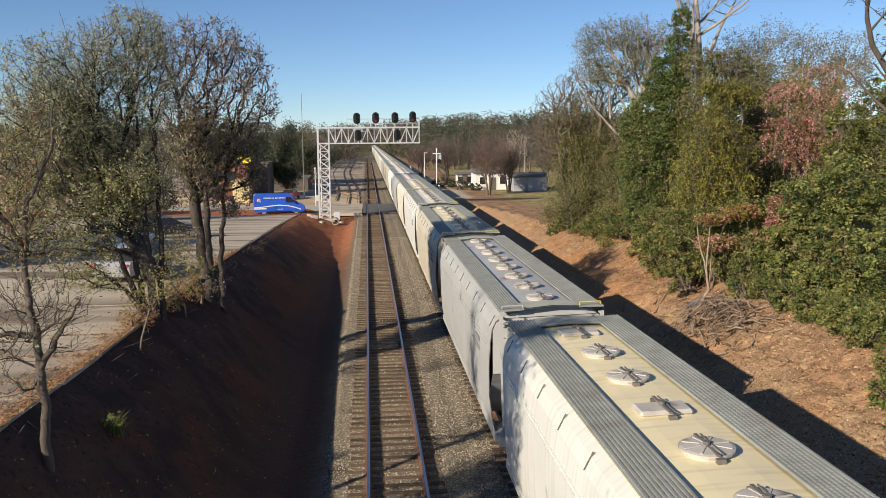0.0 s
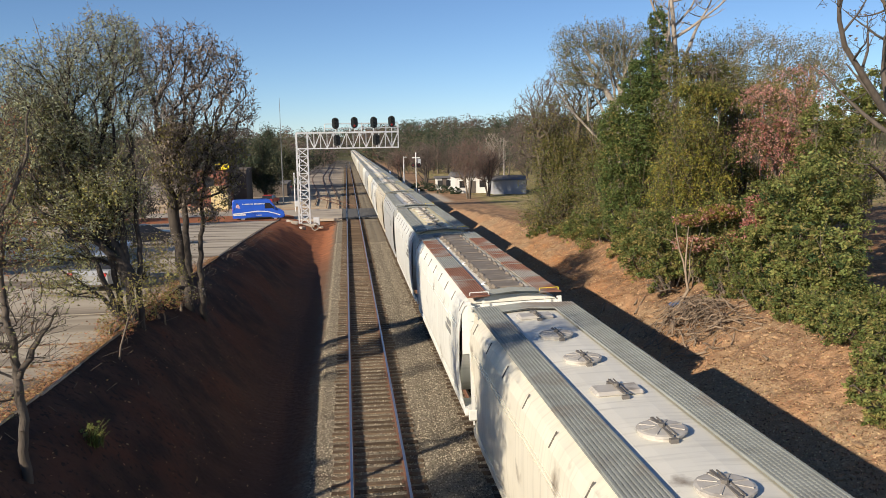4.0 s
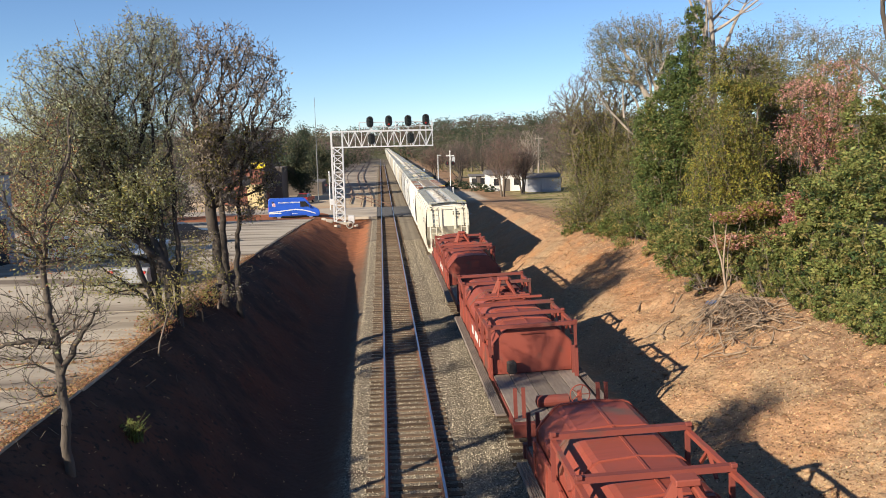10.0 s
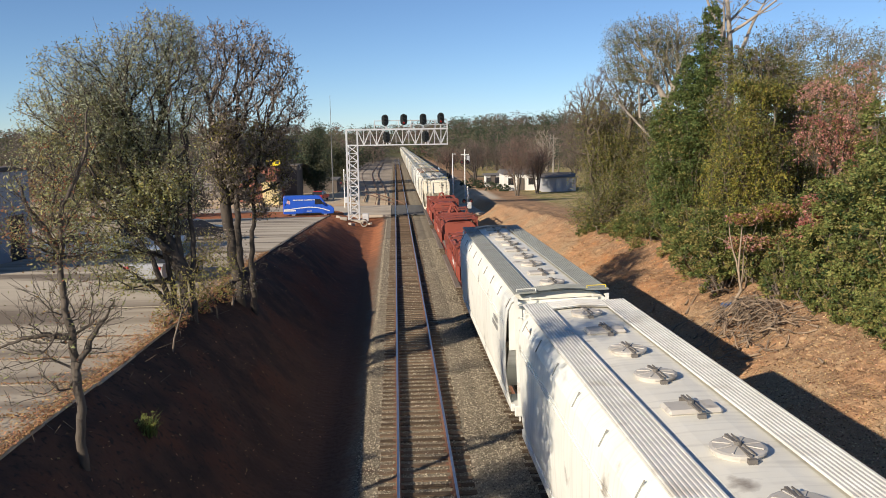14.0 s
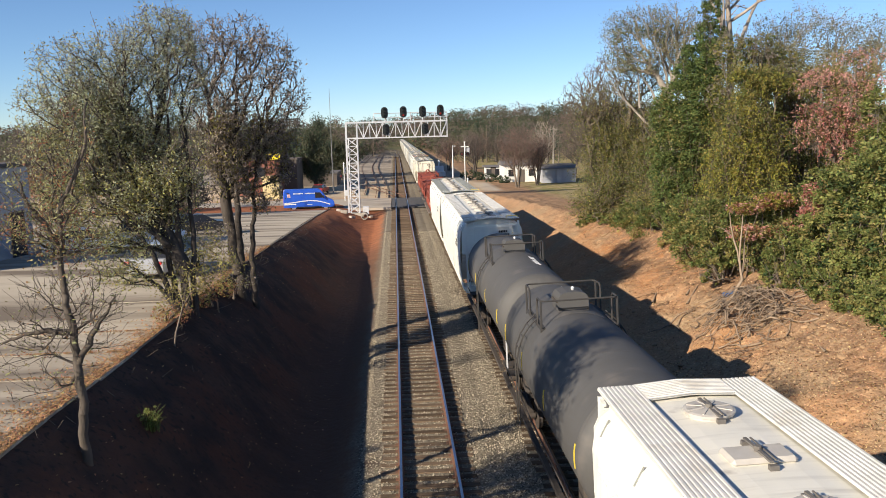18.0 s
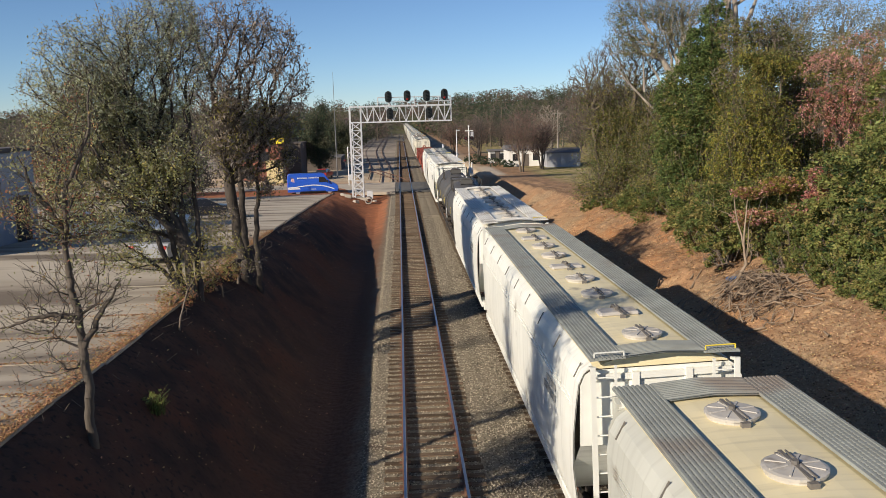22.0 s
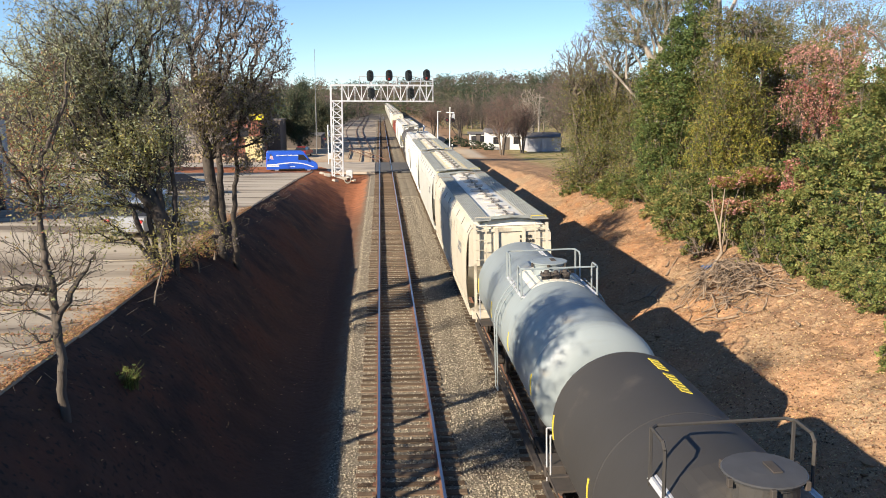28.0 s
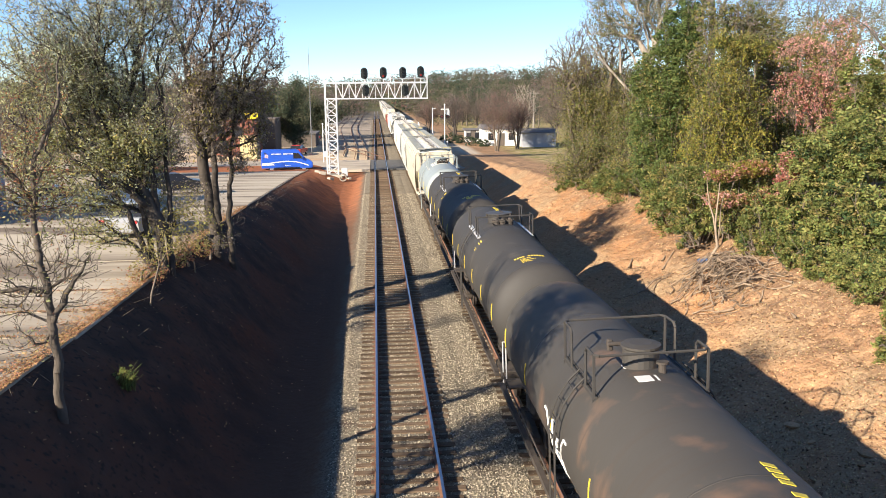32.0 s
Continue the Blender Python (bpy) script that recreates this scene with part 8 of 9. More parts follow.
def van(m):
    """A tall delivery van, nose towards +x."""
    t = thing("delivery_van", "bright blue high-roofed delivery van with white swoosh, standing by the crossing", "van", at=m)
    side = [(-2.95, 0.42), (-2.98, 1.2), (-2.93, 2.35), (-2.8, 2.52), (1.1, 2.52), (1.45, 2.4), (2.15, 1.45), (2.75, 1.2), (2.98, 1.0), (3.02, 0.5), (2.85, 0.36)]
    n = len(side)
    vs, fs = [], []
    for y, k in ((-1.0, 0.94), (-0.96, 1.0), (0.96, 1.0), (1.0, 0.94)):
        for x, z in side:
            vs.append((x * (1 if abs(y) < 1 else 0.985), y * (1.0 if z < 1.3 else 0.94), 0.36 + (z - 0.36) * (1 if abs(y) < 1 else 0.985)))
    for j in range(3):
        for i in range(n):
            fs.append((j * n + i, j * n + (i + 1) % n, (j + 1) * n + (i + 1) % n, (j + 1) * n + i))
    fs += [tuple(range(n)), tuple(range(3 * n, 4 * n))[::-1]]
    part("body", Shape().add(vs, [f[::-1] for f in fs]), M_BLUE, t)
    part("windscreen", Shape().add([(1.46, -0.82, 2.3), (1.46, 0.82, 2.3), (2.12, 0.88, 1.5), (2.12, -0.88, 1.5), (1.52, -0.82, 2.3), (1.52, 0.82, 2.3), (2.18, 0.88, 1.5), (2.18, -0.88, 1.5)],
                                   [(4, 5, 6, 7), (0, 3, 2, 1), (0, 1, 5, 4), (2, 3, 7, 6)]), M_GLASS, t)
    for sg in (-1, 1):
        y = sg * 0.975
        part("side_window", Shape().add([(0.75, y, 2.15), (1.35, y, 2.12), (1.85, y, 1.5), (0.75, y, 1.5), (0.75, y * 0.97, 2.15), (1.35, y * 0.97, 2.12), (1.85, y * 0.97, 1.5), (0.75, y * 0.97, 1.5)],
                                        [(0, 1, 2, 3), (7, 6, 5, 4)] + [(i, i + 4, (i + 1) % 4 + 4, (i + 1) % 4) for i in range(4)]), M_GLASS, t)
        sw = Shape()
        pts = [(-2.9, 0.95), (-2.0, 1.0), (-1.0, 1.12), (0.0, 1.2), (1.0, 1.12), (1.8, 0.92), (2.5, 0.66)]
        for (xa, za), (xb, zb) in zip(pts[:-1], pts[1:]):
            sw.beam((xa, sg * 1.005, za), (xb, sg * 1.005, zb), 0.02, 0.11)
        sw.box((-2.2, sg * 1.006, 0.82), (1.4, 0.012, 0.14))
        part("white_swoosh", sw, M_WHITE, t)
        lt = Shape()
        for k in range(20):
            if k != 9:
                lt.box((-1.75 + k * 0.135, sg * 0.955, 2.05), (0.09, 0.02, 0.13))
        for k in range(5):
            lt.box((-0.2 + k * 0.13, sg * 1.006, 0.72), (0.09, 0.02, 0.09))
        tagged(part("lettering", lt, M_WHITE, t), kind="stuff")
        part("emblem", Shape().lathe((-2.35, sg * 0.965, 1.85), [(-0.01, 0.2), (0.01, 0.2)], "y", 14).box((-2.35, sg * 0.965, 1.5), (0.42, 0.02, 0.5), 0.0), M_DECALRED, t, "red and white figure-shaped emblem")
        part("mirror", Shape().box((1.72, sg * 1.16, 1.6), (0.12, 0.24, 0.36), 0.04), M_BLACK, t)
        part("headlight", Shape().box((2.86, sg * 0.78, 1.0), (0.16, 0.34, 0.22), 0.04), M_HEAD, t)
        part("tail_light", Shape().box((-2.96, sg * 0.9, 1.3), (0.05, 0.12, 0.5), 0.02), M_TAIL, t)
        part("sill", Shape().box((0, sg * 0.98, 0.42), (3.0, 0.06, 0.16), 0.02), M_BLACK, t)
    part("bumper", Shape().box((2.98, 0, 0.5), (0.16, 1.9, 0.3), 0.05), M_BLACK, t)
    part("grille", Shape().box((2.97, 0, 0.86), (0.08, 1.1, 0.22), 0.02), M_BLACK, t)
    road_wheels(t, (-1.8, 1.95), 0.86, 0.36)
    return t


M_DECALRED = mat("emblem_paint", (0.5, 0.22, 0.3), 0.5, (0.7, 0.6, 0.6), 5.0)
van(pose(-11.2, 99.6, 0.06, 0, 0, 8))


def saloon(m, paint_, label, tall=0.0, name="parked_car"):
    """A parked car, nose towards +x."""
    t = thing(name, label, "car", "parked cars", at=m)
    low = [(-2.2, 0.35), (-2.25, 0.75), (-2.1, 0.95), (-1.2, 1.0), (1.0, 0.98), (1.9, 0.88), (2.2, 0.7), (2.22, 0.38)]
    cab = [(-1.95 + 0.1, 0.95), (-1.3, 1.42 + tall), (0.1, 1.46 + tall), (1.0, 0.97)]
    s = Shape()
    n = len(low)
    vs = [(x, y, z) for y in (-0.9, 0.9) for x, z in low]
    s.add(vs, [tuple(range(n))[::1], tuple(range(n, 2 * n))[::-1]] + [(i, n + i, n + (i + 1) % n, (i + 1) % n) for i in range(n)])
    part("body", s, paint_, t)
    n = len(cab)
    s = Shape().add([(x, y * (0.84 if z < 1.2 else 0.68), z) for y in (-1, 1) for x, z in cab], [tuple(range(n)), tuple(range(n, 2 * n))[::-1]] + [(i, n + i, n + (i + 1) % n, (i + 1) % n) for i in range(n)])
    part("glasshouse", s, M_GLASS, t)
    part("roof", Shape().box((-0.6, 0, 1.45 + tall), (1.35, 1.3, 0.06), 0.02), paint_, t)
    for sg in (-1, 1):
        part("tail_light", Shape().box((-2.2, sg * 0.72, 0.78), (0.1, 0.3, 0.16), 0.02), M_TAIL, t)
        part("headlight", Shape().box((2.15, sg * 0.68, 0.68), (0.12, 0.34, 0.14), 0.03), M_HEAD, t)
    road_wheels(t, (-1.35, 1.4), 0.8, 0.33)
    return t


C_WHITE = mat("white_car", (0.72, 0.72, 0.72), 0.3, (0.66, 0.66, 0.66), 2.0)
C_SILVER = mat("silver_car", (0.42, 0.43, 0.44), 0.3, (0.38, 0.39, 0.4), 2.0, metal=0.4)
C_RED = mat("red_car", (0.42, 0.03, 0.03), 0.3)
C_DARK = mat("dark_car", (0.03, 0.03, 0.035), 0.3)


def lot_z(y):
    return float(np.interp(y, LOT_Y, LOT_Z)) + 0.02


saloon(pose(-11.0, 37.4, lot_z(37.4), 0, 0, 78), C_SILVER, "silver parked car seen from behind through the trees")
saloon(pose(-17.9, 46.5, lot_z(46.5), 0, 0, 20), C_WHITE, "white parked car on the far side of the lot")
saloon(pose(-15.8, 50.5, lot_z(50.5), 0, 0, 15), C_WHITE, "white parked car on the far side of the lot", 0.25)
saloon(pose(-14.5, 58.8, lot_z(58.8), 0, 0, 25), C_DARK, "dark parked car on the far side of the lot")
saloon(pose(-17.9, 61.9, lot_z(61.9), 0, 0, 25), C_DARK, "dark parked car on the far side of the lot", 0.2)
saloon(pose(-12.3, 127, 0.02, 0, 0, 80), C_RED, "red car waiting beyond the crossing")
saloon(pose(27.5, 140, 0.1, 0, 0, 175), C_DARK, "dark parked pickup-sized car by the white houses", 0.25)

# ---- buildings ----
M_BRICK = mat("red_brick", (0.26, 0.10, 0.07), 0.9, (0.20, 0.08, 0.055), 6.0, bump=0.3, bump_scale=30)
M_CREAMWALL = mat("cream_wall", (0.62, 0.50, 0.26), 0.85, (0.54, 0.44, 0.24), 1.0)
M_SIGN = mat("yellow_sign", (0.85, 0.68, 0.03), 0.5)
M_DARKWALL = mat("dark_wall", (0.09, 0.075, 0.065), 0.9, (0.12, 0.10, 0.085), 1.0)
M_SIDING = mat("white_siding", (0.70, 0.69, 0.66), 0.8, (0.62, 0.61, 0.58), 1.0)
M_ROOF = mat("grey_shingles", (0.16, 0.15, 0.145), 0.9, (0.12, 0.115, 0.11), 3.0)
M_METALWALL = mat("pale_metal_cladding", (0.36, 0.37, 0.40), 0.6, (0.31, 0.32, 0.35), 0.5, stretch=(3, 3, 0.1))


def flat_building(name, label, c, size, wall, trim, windows=()):
    """windows: (side, along, z, width, height)."""
    x, y, z = c
    sx, sy, sz = size
    t = thing(name, label, "building", at=pose(x, y, z))
    part("wall", Shape().box((0, 0, sz / 2), (sx, sy, sz), 0.03), wall, t)
    part("roof", Shape().box((0, 0, sz + 0.12), (sx + 0.3, sy + 0.3, 0.24), 0.04), trim, t)
    for side, a, zz, w, h in windows:
        sg = -1 if side in ("s", "w") else 1
        if side in ("s", "n"):
            o = part("window", Shape().box((a, sg * (sy / 2 + 0.03), zz), (w + 0.16, 0.06, h + 0.16), 0.01), trim, t)
            part("pane", Shape().box((a, sg * (sy / 2 + 0.07), zz), (w, 0.03, h)), M_GLASS, o)
        else:
            o = part("window", Shape().box((sg * (sx / 2 + 0.03), a, zz), (0.06, w + 0.16, h + 0.16), 0.01), trim, t)
            part("pane", Shape().box((sg * (sx / 2 + 0.07), a, zz), (0.03, w, h)), M_GLASS, o)
    return t


shop = flat_building("brick_shop", "red brick shop with a yellow sign beyond the parking lot", (-21.5, 131, 0), (7.0, 10, 5.4), M_BRICK, M_DARKWALL, [("s", -2, 3.6, 1.2, 1.3), ("s", 0.6, 3.6, 1.2, 1.3), ("s", -2, 1.4, 1.6, 1.8)])
part("sign_board", Shape().box((2.6, -5.2, 5.9), (2.0, 0.3, 0.9), 0.04), M_SIGN, shop, "yellow sign with dark bars")
part("sign_lettering", Shape().box((2.2, -5.37, 6.0), (0.7, 0.04, 0.3)).box((3.1, -5.37, 5.95), (0.5, 0.04, 0.3)), M_DARKWALL, shop)
flat_building("cream_outbuilding", "small cream-walled outbuilding behind the van", (-18.6, 121, 0), (2.3, 3, 3.0), M_CREAMWALL, M_CREAMWALL)
flat_building("dark_annexe", "dark-walled annexe beside the brick shop", (-17.7, 134, 0), (3.4, 8, 5.2), M_DARKWALL, M_DARKWALL, [("s", 0, 3.5, 0.9, 1.2)])
flat_building("low_shed", "low dark shed with a flat grey roof", (-14.8, 152, -0.2), (7.5, 10, 2.3), M_DARKWALL, M_ROOF)
flat_building("warehouse", "pale metal-clad warehouse at the edge of the parking lot", (-31.0, 43.5, 2.4), (18.7, 10.3, 5.2), M_METALWALL, M_DARKWALL, [("e", 3.2, 1.4, 1.6, 2.6)])
for x, y, w, d, h, lab in ((16.3, 144.9, 2.6, 3, 2.0, "small grey-white house behind bare trees"), (19.4, 134.3, 5.6, 6, 2.7, "white house with a low gabled roof behind bare trees"), (24.6, 129.8, 5.2, 6, 2.2, "pale grey house with a low gabled roof behind bare trees")):
    t = thing("house", lab, "house", at=pose(x, y, float(ground_z(x, y)) - 0.02))
    part("wall", Shape().box((0, 0, h / 2), (w, d, h), 0.02), M_METALWALL if "grey house" in lab else M_SIDING, t)
    e = 0.35
    vs = [(-w / 2 - e, -d / 2 - e, h), (w / 2 + e, -d / 2 - e, h), (w / 2 + e, d / 2 + e, h), (-w / 2 - e, d / 2 + e, h), (-w / 2 - e, 0, h + w * 0.13), (w / 2 + e, 0, h + w * 0.13)]
    part("roof", Shape().add(vs, [(0, 1, 5, 4), (2, 3, 4, 5), (1, 2, 5), (3, 0, 4), (0, 3, 2, 1)]), M_ROOF, t)
    for a in () if "grey house" in lab else (-w * 0.3, w * 0.28):
        o = part("window", Shape().box((a, -d / 2 - 0.03, h * 0.55), (1.1, 0.06, 1.3), 0.01), M_WHITE, t)
        part("pane", Shape().box((a, -d / 2 - 0.07, h * 0.55), (0.9, 0.03, 1.1)), M_GLASS, o)
    part("door", Shape().box((0, -d / 2 - 0.04, 1.0), (0.95, 0.08, 2.0), 0.01), M_METALWALL if "grey house" in lab else M_DARKWALL, t)
# striped barrier boards and a brick-red dumpster-sized crate by the houses
M_BARRIER = mat("orange_barrier", (0.62, 0.13, 0.07), 0.6)
for x in (21.6, 23.7):
    t = thing("barrier", "orange and white striped road barrier", "barrier", "road barriers", at=pose(x, 135.9, float(ground_z(x, 135.9))))
    for k in range(3):
        part("board", Shape().box((0, 0, 0.5 + k * 0.45), (1.8, 0.06, 0.26), 0.01), M_BARRIER if k % 2 == 0 else M_WHITE, t)
    for dx in (-0.8, 0.8):
        part("leg", Shape().box((dx, 0.05, 0.8), (0.08, 0.08, 1.6)), M_WHITE, t)
# white work vehicle standing far along the line
t = thing("work_truck", "white work truck standing beside the line", "truck", at=pose(7.6, 158, 0, 0, 0, 90))
part("cab", Shape().box((2.2, 0, 1.5), (1.6, 2.0, 1.9), 0.15), C_WHITE, t)
part("windscreen", Shape().box((3.0, 0, 1.9), (0.06, 1.7, 0.7), 0.02), M_GLASS, t)
part("bed", Shape().box((-0.8, 0, 1.1), (4.2, 2.1, 0.9), 0.05), C_WHITE, t)
part("crane_arm", Shape().beam((0.8, 0, 1.5), (0.6, 0, 3.6), 0.25).beam((0.6, 0, 3.6), (-1.6, 0, 3.2), 0.2), C_WHITE, t)
road_wheels(t, (-1.8, 2.0), 0.85, 0.42)

# side track joining beyond the crossing, and the concrete pipe by the signal bridge
for x0, dx, y0, ln, lab in ((-2.9, -3.6, 118, 350, "rusty side track curving in beyond the crossing"), (-6.2, -4.6, 124, 330, "second rusty side track of the yard beyond the crossing")):
    sid = Shape()
    for g in (-0.75, 0.75):
        pts = [(x0 + dx * (1 - math.cos(min(1, k / 9) * math.pi)) / 2 + g, y0 + k * ln / 25, -0.02) for k in range(26)]
        for a, b in zip(pts[:-1], pts[1:]):
            sid.beam(a, b, 0.07, 0.16)
    tagged(part("side_track", sid, M_RUST), lab, "railway track", "side tracks", kind="structure")
lead = Shape()
for g in (-0.75, 0.75):
    pts = [(-0.2 - 5.8 * (k / 10) ** 1.3 + g, 116 + k * 3.0, -0.02) for k in range(11)]
    for a, b in zip(pts[:-1], pts[1:]):
        lead.beam(a, b, 0.06, 0.08)
tagged(part("turnout_lead", lead, M_RUST), "rusty turnout rails leading off the clear track", "railway track", kind="structure")
pipe = thing("concrete_pipe", "short broken concrete pipe by the foot of the signal bridge", "pipe", at=pose(-4.3, 92.5, -0.25))
part("barrel", Shape().lathe((0, -0.6, 0.1), [(0, 0.3), (0, 0.4), (1.2, 0.4), (1.2, 0.3), (0.0, 0.3)], "y", 16, caps=False), M_CONCRETE, pipe)
for x, y, s in ((-5.6, 90.5, 0.5), (-6.6, 93.2, 0.6), (-3.7, 94.6, 0.35), (-7.3, 95.2, 0.45)):
    ob = new("rubble_block", Shape().box((0, 0, 0), (s, s * 1.3, s * 0.7), s * 0.12).mesh("rubble_block"))
    ob.data.materials.append(M_CONCRETE)
    ob.matrix_basis = pose(x, y, float(ground_z(x, y)) + s * 0.25, 8, 5, x * 40)
    tagged(ob, "block of broken concrete by the signal bridge", "rubble", "concrete rubble")

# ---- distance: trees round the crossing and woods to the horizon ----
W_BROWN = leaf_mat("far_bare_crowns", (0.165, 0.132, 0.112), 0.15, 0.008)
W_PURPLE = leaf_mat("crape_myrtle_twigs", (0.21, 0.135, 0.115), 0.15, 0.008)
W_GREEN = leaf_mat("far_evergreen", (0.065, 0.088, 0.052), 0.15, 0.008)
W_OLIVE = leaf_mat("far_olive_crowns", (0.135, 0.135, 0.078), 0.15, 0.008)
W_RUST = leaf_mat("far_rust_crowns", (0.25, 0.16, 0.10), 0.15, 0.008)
for x, y, h, r, bark, lm, lab, seed in ((16.9, 118.6, 8.9, 2.7, M_TWIG, W_PURPLE, "leafless crape myrtle with several pale stems and a purple-brown crown", 81),
                                        (22.7, 129.4, 9.8, 2.4, M_BARKPALE, L_TWIGGY, "pale leafless birch on the lawn", 82),
                                        (20.6, 123.5, 7.4, 2.5, M_BARK, W_PURPLE, "leafless crape myrtle with a low purple-brown crown", 88),
                                        (15.6, 169, 8.6, 3.8, M_BARK, W_PURPLE, "leafless purple-brown street tree", 83),
                                        (10.8, 178, 7.6, 3.2, M_BARK, W_PURPLE, "leafless purple-brown street tree", 84),
                                        (12.8, 145.6, 8.5, 2.5, M_BARK, W_BROWN, "leafless brown street tree by the houses", 85),
                                        (32.0, 150, 8.2, 3.2, M_BARK, L_TWIGGY, "leafless grey street tree", 86),
                                        (20.8, 168, 8.0, 3.4, M_BARK, W_BROWN, "leafless brown street tree", 87)):
    z = float(ground_z(x, y))
    balls = [((x, y, z + h * 0.66), (r, r, h * 0.33)), ((x - r * 0.3, y, z + h * 0.5), (r * 0.7, r * 0.7, h * 0.2))]
    lines = [[(x + dx * 0.3, y + dy * 0.3, z), (x + dx * 1.0, y + dy, z + h * 0.45), (x + dx * 1.6, y + dy * 1.6, z + h * 0.8)] for dx, dy in ((0.6, 0), (-0.6, 0.2), (0.1, -0.5), (0.2, 0.6))]
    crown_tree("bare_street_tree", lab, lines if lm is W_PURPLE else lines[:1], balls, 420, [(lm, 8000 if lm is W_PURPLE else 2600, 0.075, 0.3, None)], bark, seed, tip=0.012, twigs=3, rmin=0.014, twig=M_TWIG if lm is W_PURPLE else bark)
for x, y, h, r, lab, seed in ((-14.3, 140, 11.6, 3.3, "dense dark green roadside tree", 91), (-18.2, 156, 12.0, 3.8, "dense dark green roadside tree", 92), (-22.6, 152, 11.0, 3.6, "dense olive-green roadside tree", 93),
                              (-12.4, 172, 9.5, 3.2, "dense olive-green roadside tree", 94), (-27.5, 158, 11, 4.2, "dense olive-green roadside tree", 95), (-16.4, 176, 12.5, 4.2, "dense olive-green roadside tree", 96)):
    balls = [((x, y, h * 0.62), (r, r, h * 0.38)), ((x + 0.5, y, h * 0.33), (r * 1.05, r, h * 0.32)), ((x - r * 0.5, y - 1, h * 0.55), (r * 0.7, r * 0.7, h * 0.28))]
    mats = ((W_GREEN, 2600), (W_OLIVE, 1500)) if "dark" in lab else ((W_GREEN, 1500), (W_OLIVE, 2600))
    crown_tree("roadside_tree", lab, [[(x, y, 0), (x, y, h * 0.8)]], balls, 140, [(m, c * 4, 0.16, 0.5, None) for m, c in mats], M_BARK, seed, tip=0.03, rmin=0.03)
# rust-brown trees beyond the parking lot
rng = random.Random(4)
for i in range(9):
    x, y, h = -22 - 5.2 * i + rng.uniform(-1, 1), 92 + rng.uniform(-8, 14) - 2 * i, rng.uniform(6.5, 9.5)
    r = h * 0.42
    z = float(ground_z(x, y))
    crown_tree("lot_edge_tree", "rust-brown autumn tree beyond the parking lot" if i % 2 else "olive-brown autumn tree beyond the parking lot", [[(x, y, z), (x, y, z + h * 0.8)]],
               [((x, y, z + h * 0.58), (r, r, h * 0.42)), ((x + 1, y, z + h * 0.34), (r, r, h * 0.3))], 170,
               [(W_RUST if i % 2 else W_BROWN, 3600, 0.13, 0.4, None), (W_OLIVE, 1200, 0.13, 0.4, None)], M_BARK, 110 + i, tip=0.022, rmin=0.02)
rs = np.random.RandomState(99)
far_kinds = {W_BROWN: [], W_GREEN: [], W_OLIVE: [], W_RUST: [], W_PURPLE: []}
keys = list(far_kinds)
spots = []
for _ in range(130):
    spots.append((rs.uniform(14, 120), rs.uniform(185, 330), rs.uniform(6, 11)))
for _ in range(130):
    spots.append((rs.uniform(-150, -24), rs.uniform(185, 330), rs.uniform(7, 12)))
for _ in range(60):
    spots.append((rs.uniform(-130, -62), rs.uniform(70, 165), rs.uniform(7, 11)))
for _ in range(60):
    spots.append((rs.uniform(34, 95), rs.uniform(40, 175), rs.uniform(8, 12)))
for _ in range(330):
    y = rs.uniform(330, 520)
    spots.append((rs.uniform(-0.62, 0.62) * y + 10, y, rs.uniform(8, 14)))
for _ in range(560):
    y = rs.uniform(520, 860)
    spots.append((rs.uniform(-0.6, 0.6) * y + 10, y, rs.uniform(10, 16)))
for _ in range(330):
    y = rs.uniform(1250, 1750)
    spots.append((rs.uniform(-0.58, 0.58) * y + 10, y, rs.uniform(15, 24)))
for _ in range(70):
    spots.append((rs.uniform(-30, -8), rs.uniform(250, 470), rs.uniform(8, 13)))
for _ in range(60):
    spots.append((rs.uniform(11, 34), rs.uniform(250, 470), rs.uniform(7, 12)))
for x, y, h in ((20.5, 224, 12.5), (23.2, 217, 15.5), (26.2, 219, 15.8), (29.0, 226, 14), (33.0, 232, 13)):
    spots.append((x, y, h))
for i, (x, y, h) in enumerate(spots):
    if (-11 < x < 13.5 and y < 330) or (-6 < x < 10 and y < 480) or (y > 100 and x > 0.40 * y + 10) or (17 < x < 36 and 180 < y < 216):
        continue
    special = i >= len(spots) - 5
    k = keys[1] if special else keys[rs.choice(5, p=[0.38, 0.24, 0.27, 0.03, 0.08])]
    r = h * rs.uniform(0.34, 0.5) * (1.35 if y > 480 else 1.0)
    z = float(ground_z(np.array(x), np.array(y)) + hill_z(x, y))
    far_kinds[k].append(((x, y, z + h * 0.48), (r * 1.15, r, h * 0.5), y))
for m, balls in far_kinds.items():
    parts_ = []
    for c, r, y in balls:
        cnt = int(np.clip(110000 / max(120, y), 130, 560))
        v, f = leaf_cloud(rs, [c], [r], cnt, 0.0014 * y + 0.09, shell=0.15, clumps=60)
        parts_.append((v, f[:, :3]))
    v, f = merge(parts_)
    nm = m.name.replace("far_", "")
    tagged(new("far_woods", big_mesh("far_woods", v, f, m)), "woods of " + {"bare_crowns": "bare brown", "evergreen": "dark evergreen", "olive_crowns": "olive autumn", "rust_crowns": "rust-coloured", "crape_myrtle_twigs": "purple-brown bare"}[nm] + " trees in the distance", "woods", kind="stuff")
segs = []
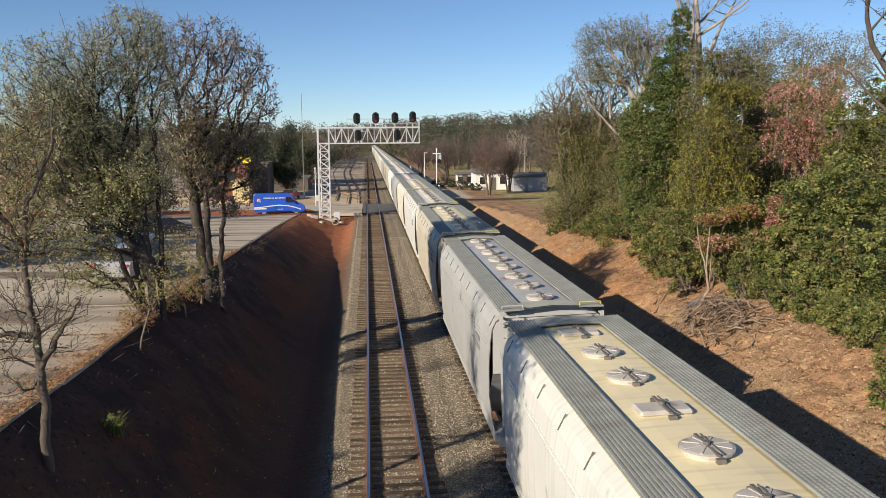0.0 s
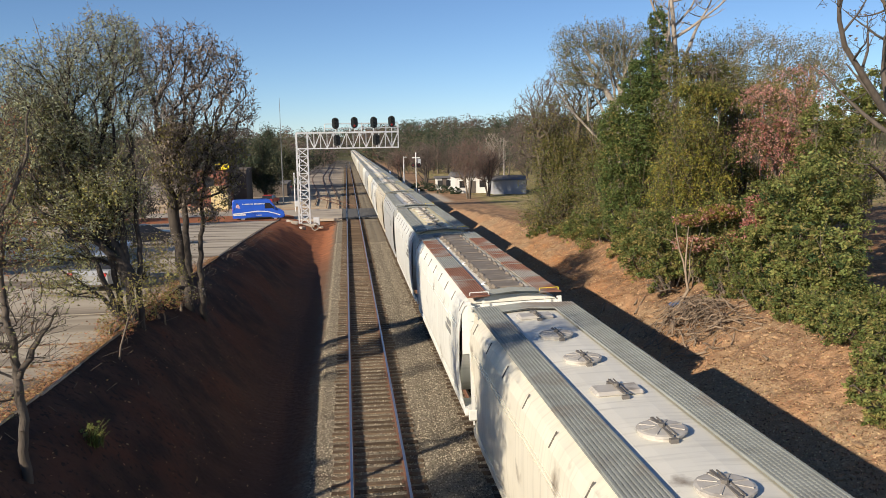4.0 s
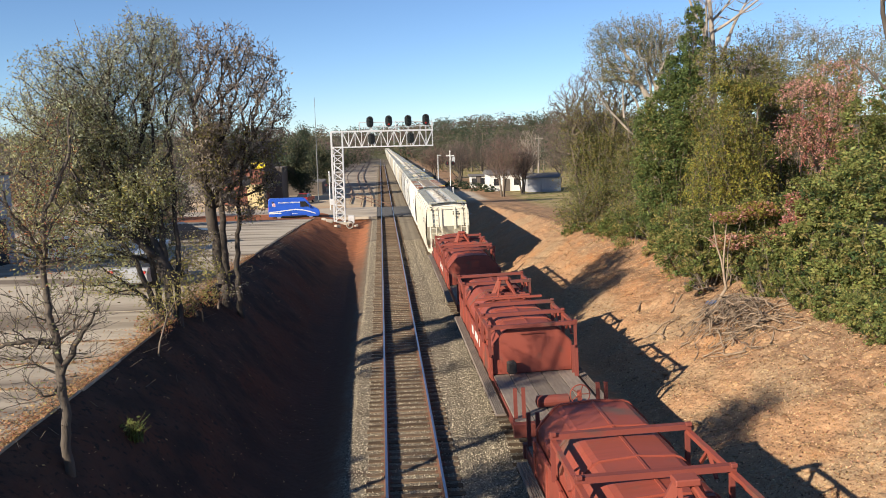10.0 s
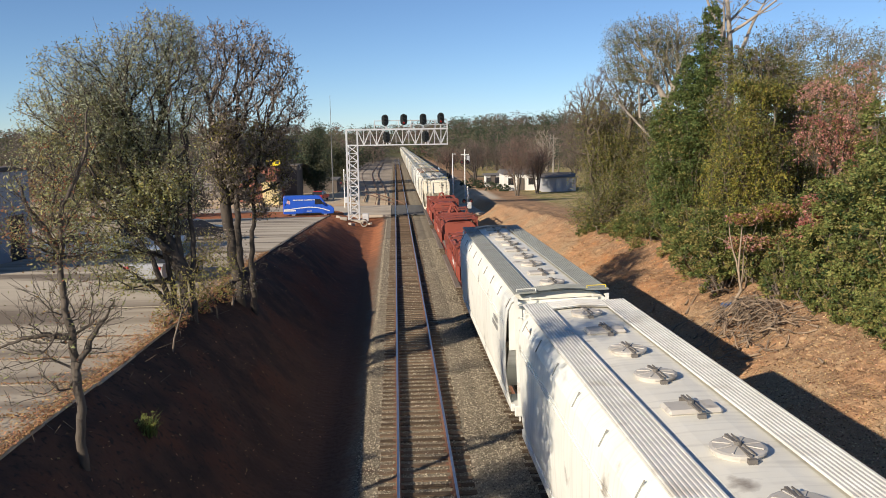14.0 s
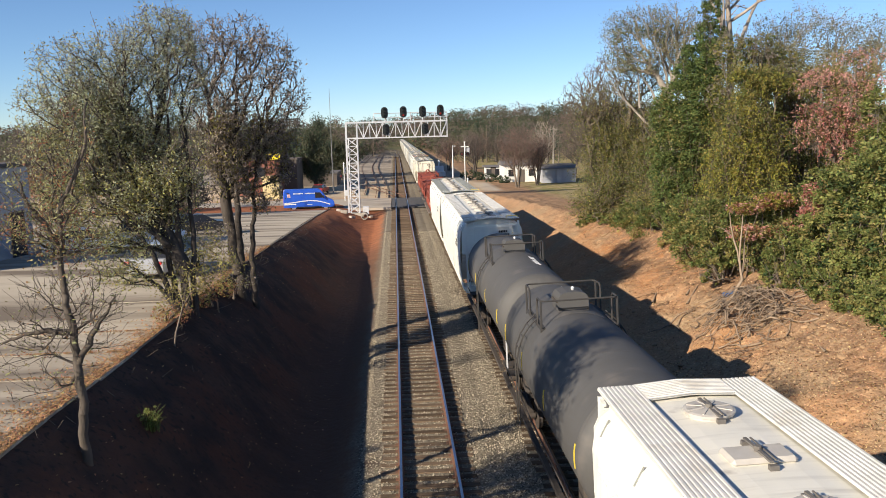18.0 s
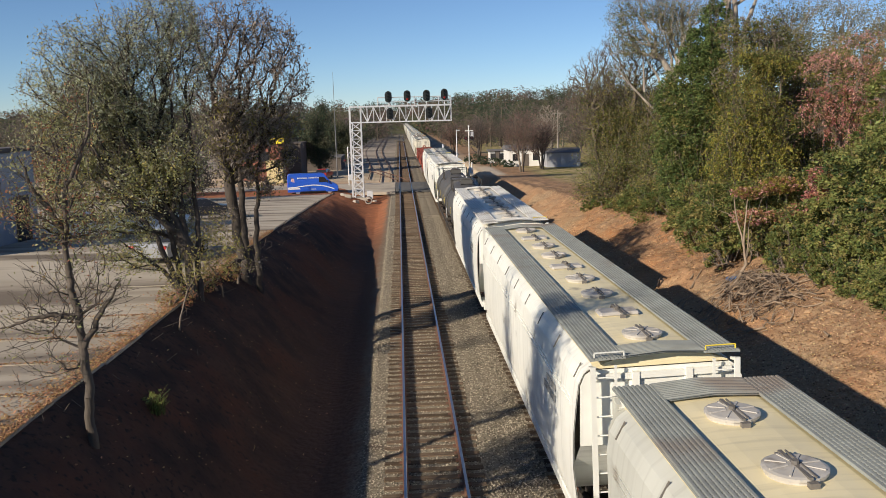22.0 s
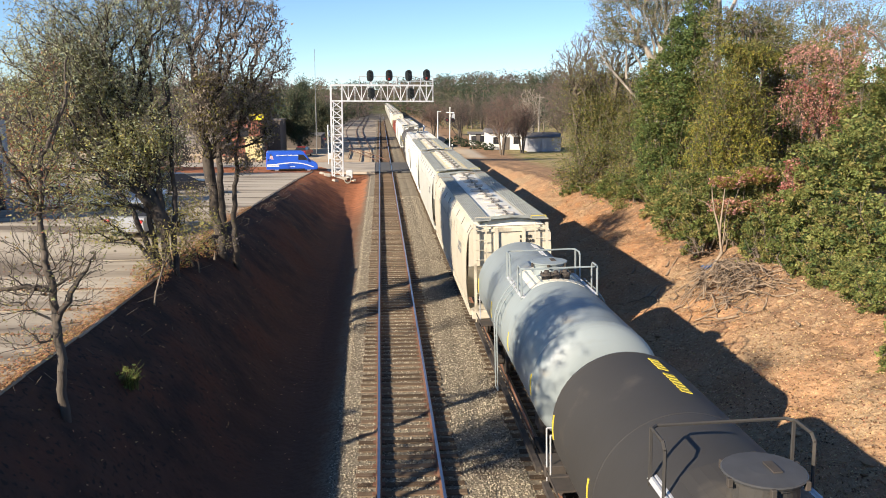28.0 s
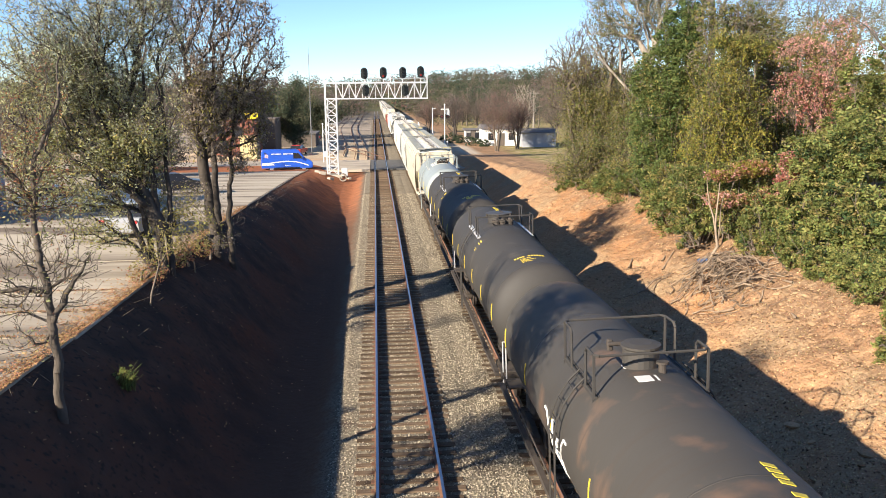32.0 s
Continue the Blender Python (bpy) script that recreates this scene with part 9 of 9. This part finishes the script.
for bl in far_kinds.values():
    for c, r, y in bl:
        if y < 340:
            segs.append((Vector((c[0], c[1], c[2] - r[2] * 1.3)), Vector((c[0] + 0.3, c[1], c[2] + r[2] * 0.3)), 0.22, 0.08))
            for q in range(4):
                segs.append((Vector((c[0], c[1], c[2] - r[2] * 0.5)), Vector((c[0] + rs.uniform(-1, 1) * r[0], c[1] + rs.uniform(-1, 1) * r[1], c[2] + rs.uniform(0, 0.9) * r[2])), 0.09, 0.03))
v, f = limbs(segs, 0.03)
tagged(new("far_trunks", big_mesh("far_trunks", v, f, M_TWIG)), "grey trunks of the distant trees", "woods", kind="stuff")
hedge = leaf_cloud(rs, [(11.8, 141, 1.5), (13.4, 139, 1.4), (14.8, 133, 1.3), (16.4, 130, 1.2)], [(1.5, 0.9, 0.9), (1.2, 0.9, 0.8), (1.3, 0.9, 0.8), (1.1, 0.9, 0.7)], 3600, 0.13)
tagged(new("hedge", big_mesh("hedge", hedge[0], hedge[1], W_GREEN)), "clipped dark green hedge by the lawn", "hedge")

# ---- ties of the clear track, one by one; the rest joined ----
TIE = Shape().box((0, 0, 0), (2.59, 0.23, 0.17), 0.015).mesh("tie")
TIE.materials.append(M_TIE)
PLATE = Shape().box((0, 0, 0), (0.3, 0.18, 0.02), 0.004).mesh("tie_plate")
PLATE.materials.append(M_RUST)
track = thing("track", "clear railway track with dark wooden ties in ballast", "railway track", kind="structure")
far_ties, k = Shape(), 0
for i in range(0, 620):
    y = 14 + i * 0.495
    m = pose(random.gauss(0, 0.03), y + random.gauss(0, 0.015), -0.285 + random.uniform(-0.008, 0.012), 0, 0, random.gauss(0, 0.7))
    if i < 290:
        part("tie", TIE, None, track, at=m)
    else:
        far_ties.box(m.translation, (2.59, 0.23, 0.17))
for i in range(60):
    for dx in (-0.7525, 0.7525):
        part("tie_plate", PLATE, None, track, at=pose(dx, 14 + i * 0.495, -0.195))
tagged(part("far_ties", far_ties, M_TIE), "dark wooden ties far along the track", "tie", kind="stuff")
under = Shape()
for i in range(500):
    under.box((4.2 + random.gauss(0, 0.04), 14 + i * 0.51, -0.29), (2.59, 0.23, 0.17))
tagged(part("ties_under_train", under, M_TIE), "wooden ties of the track under the train", "tie", kind="stuff")


def motions():
    """The whole train rolls away from the overpass at one steady speed."""
    for car, s in MOVERS:
        walk(car, [(t, pose(TRAIN_X, s + SPEED * t, 0.02, 0, -CANT, 0)) for t in (0, 8, 16, 24, 32)])


motions()
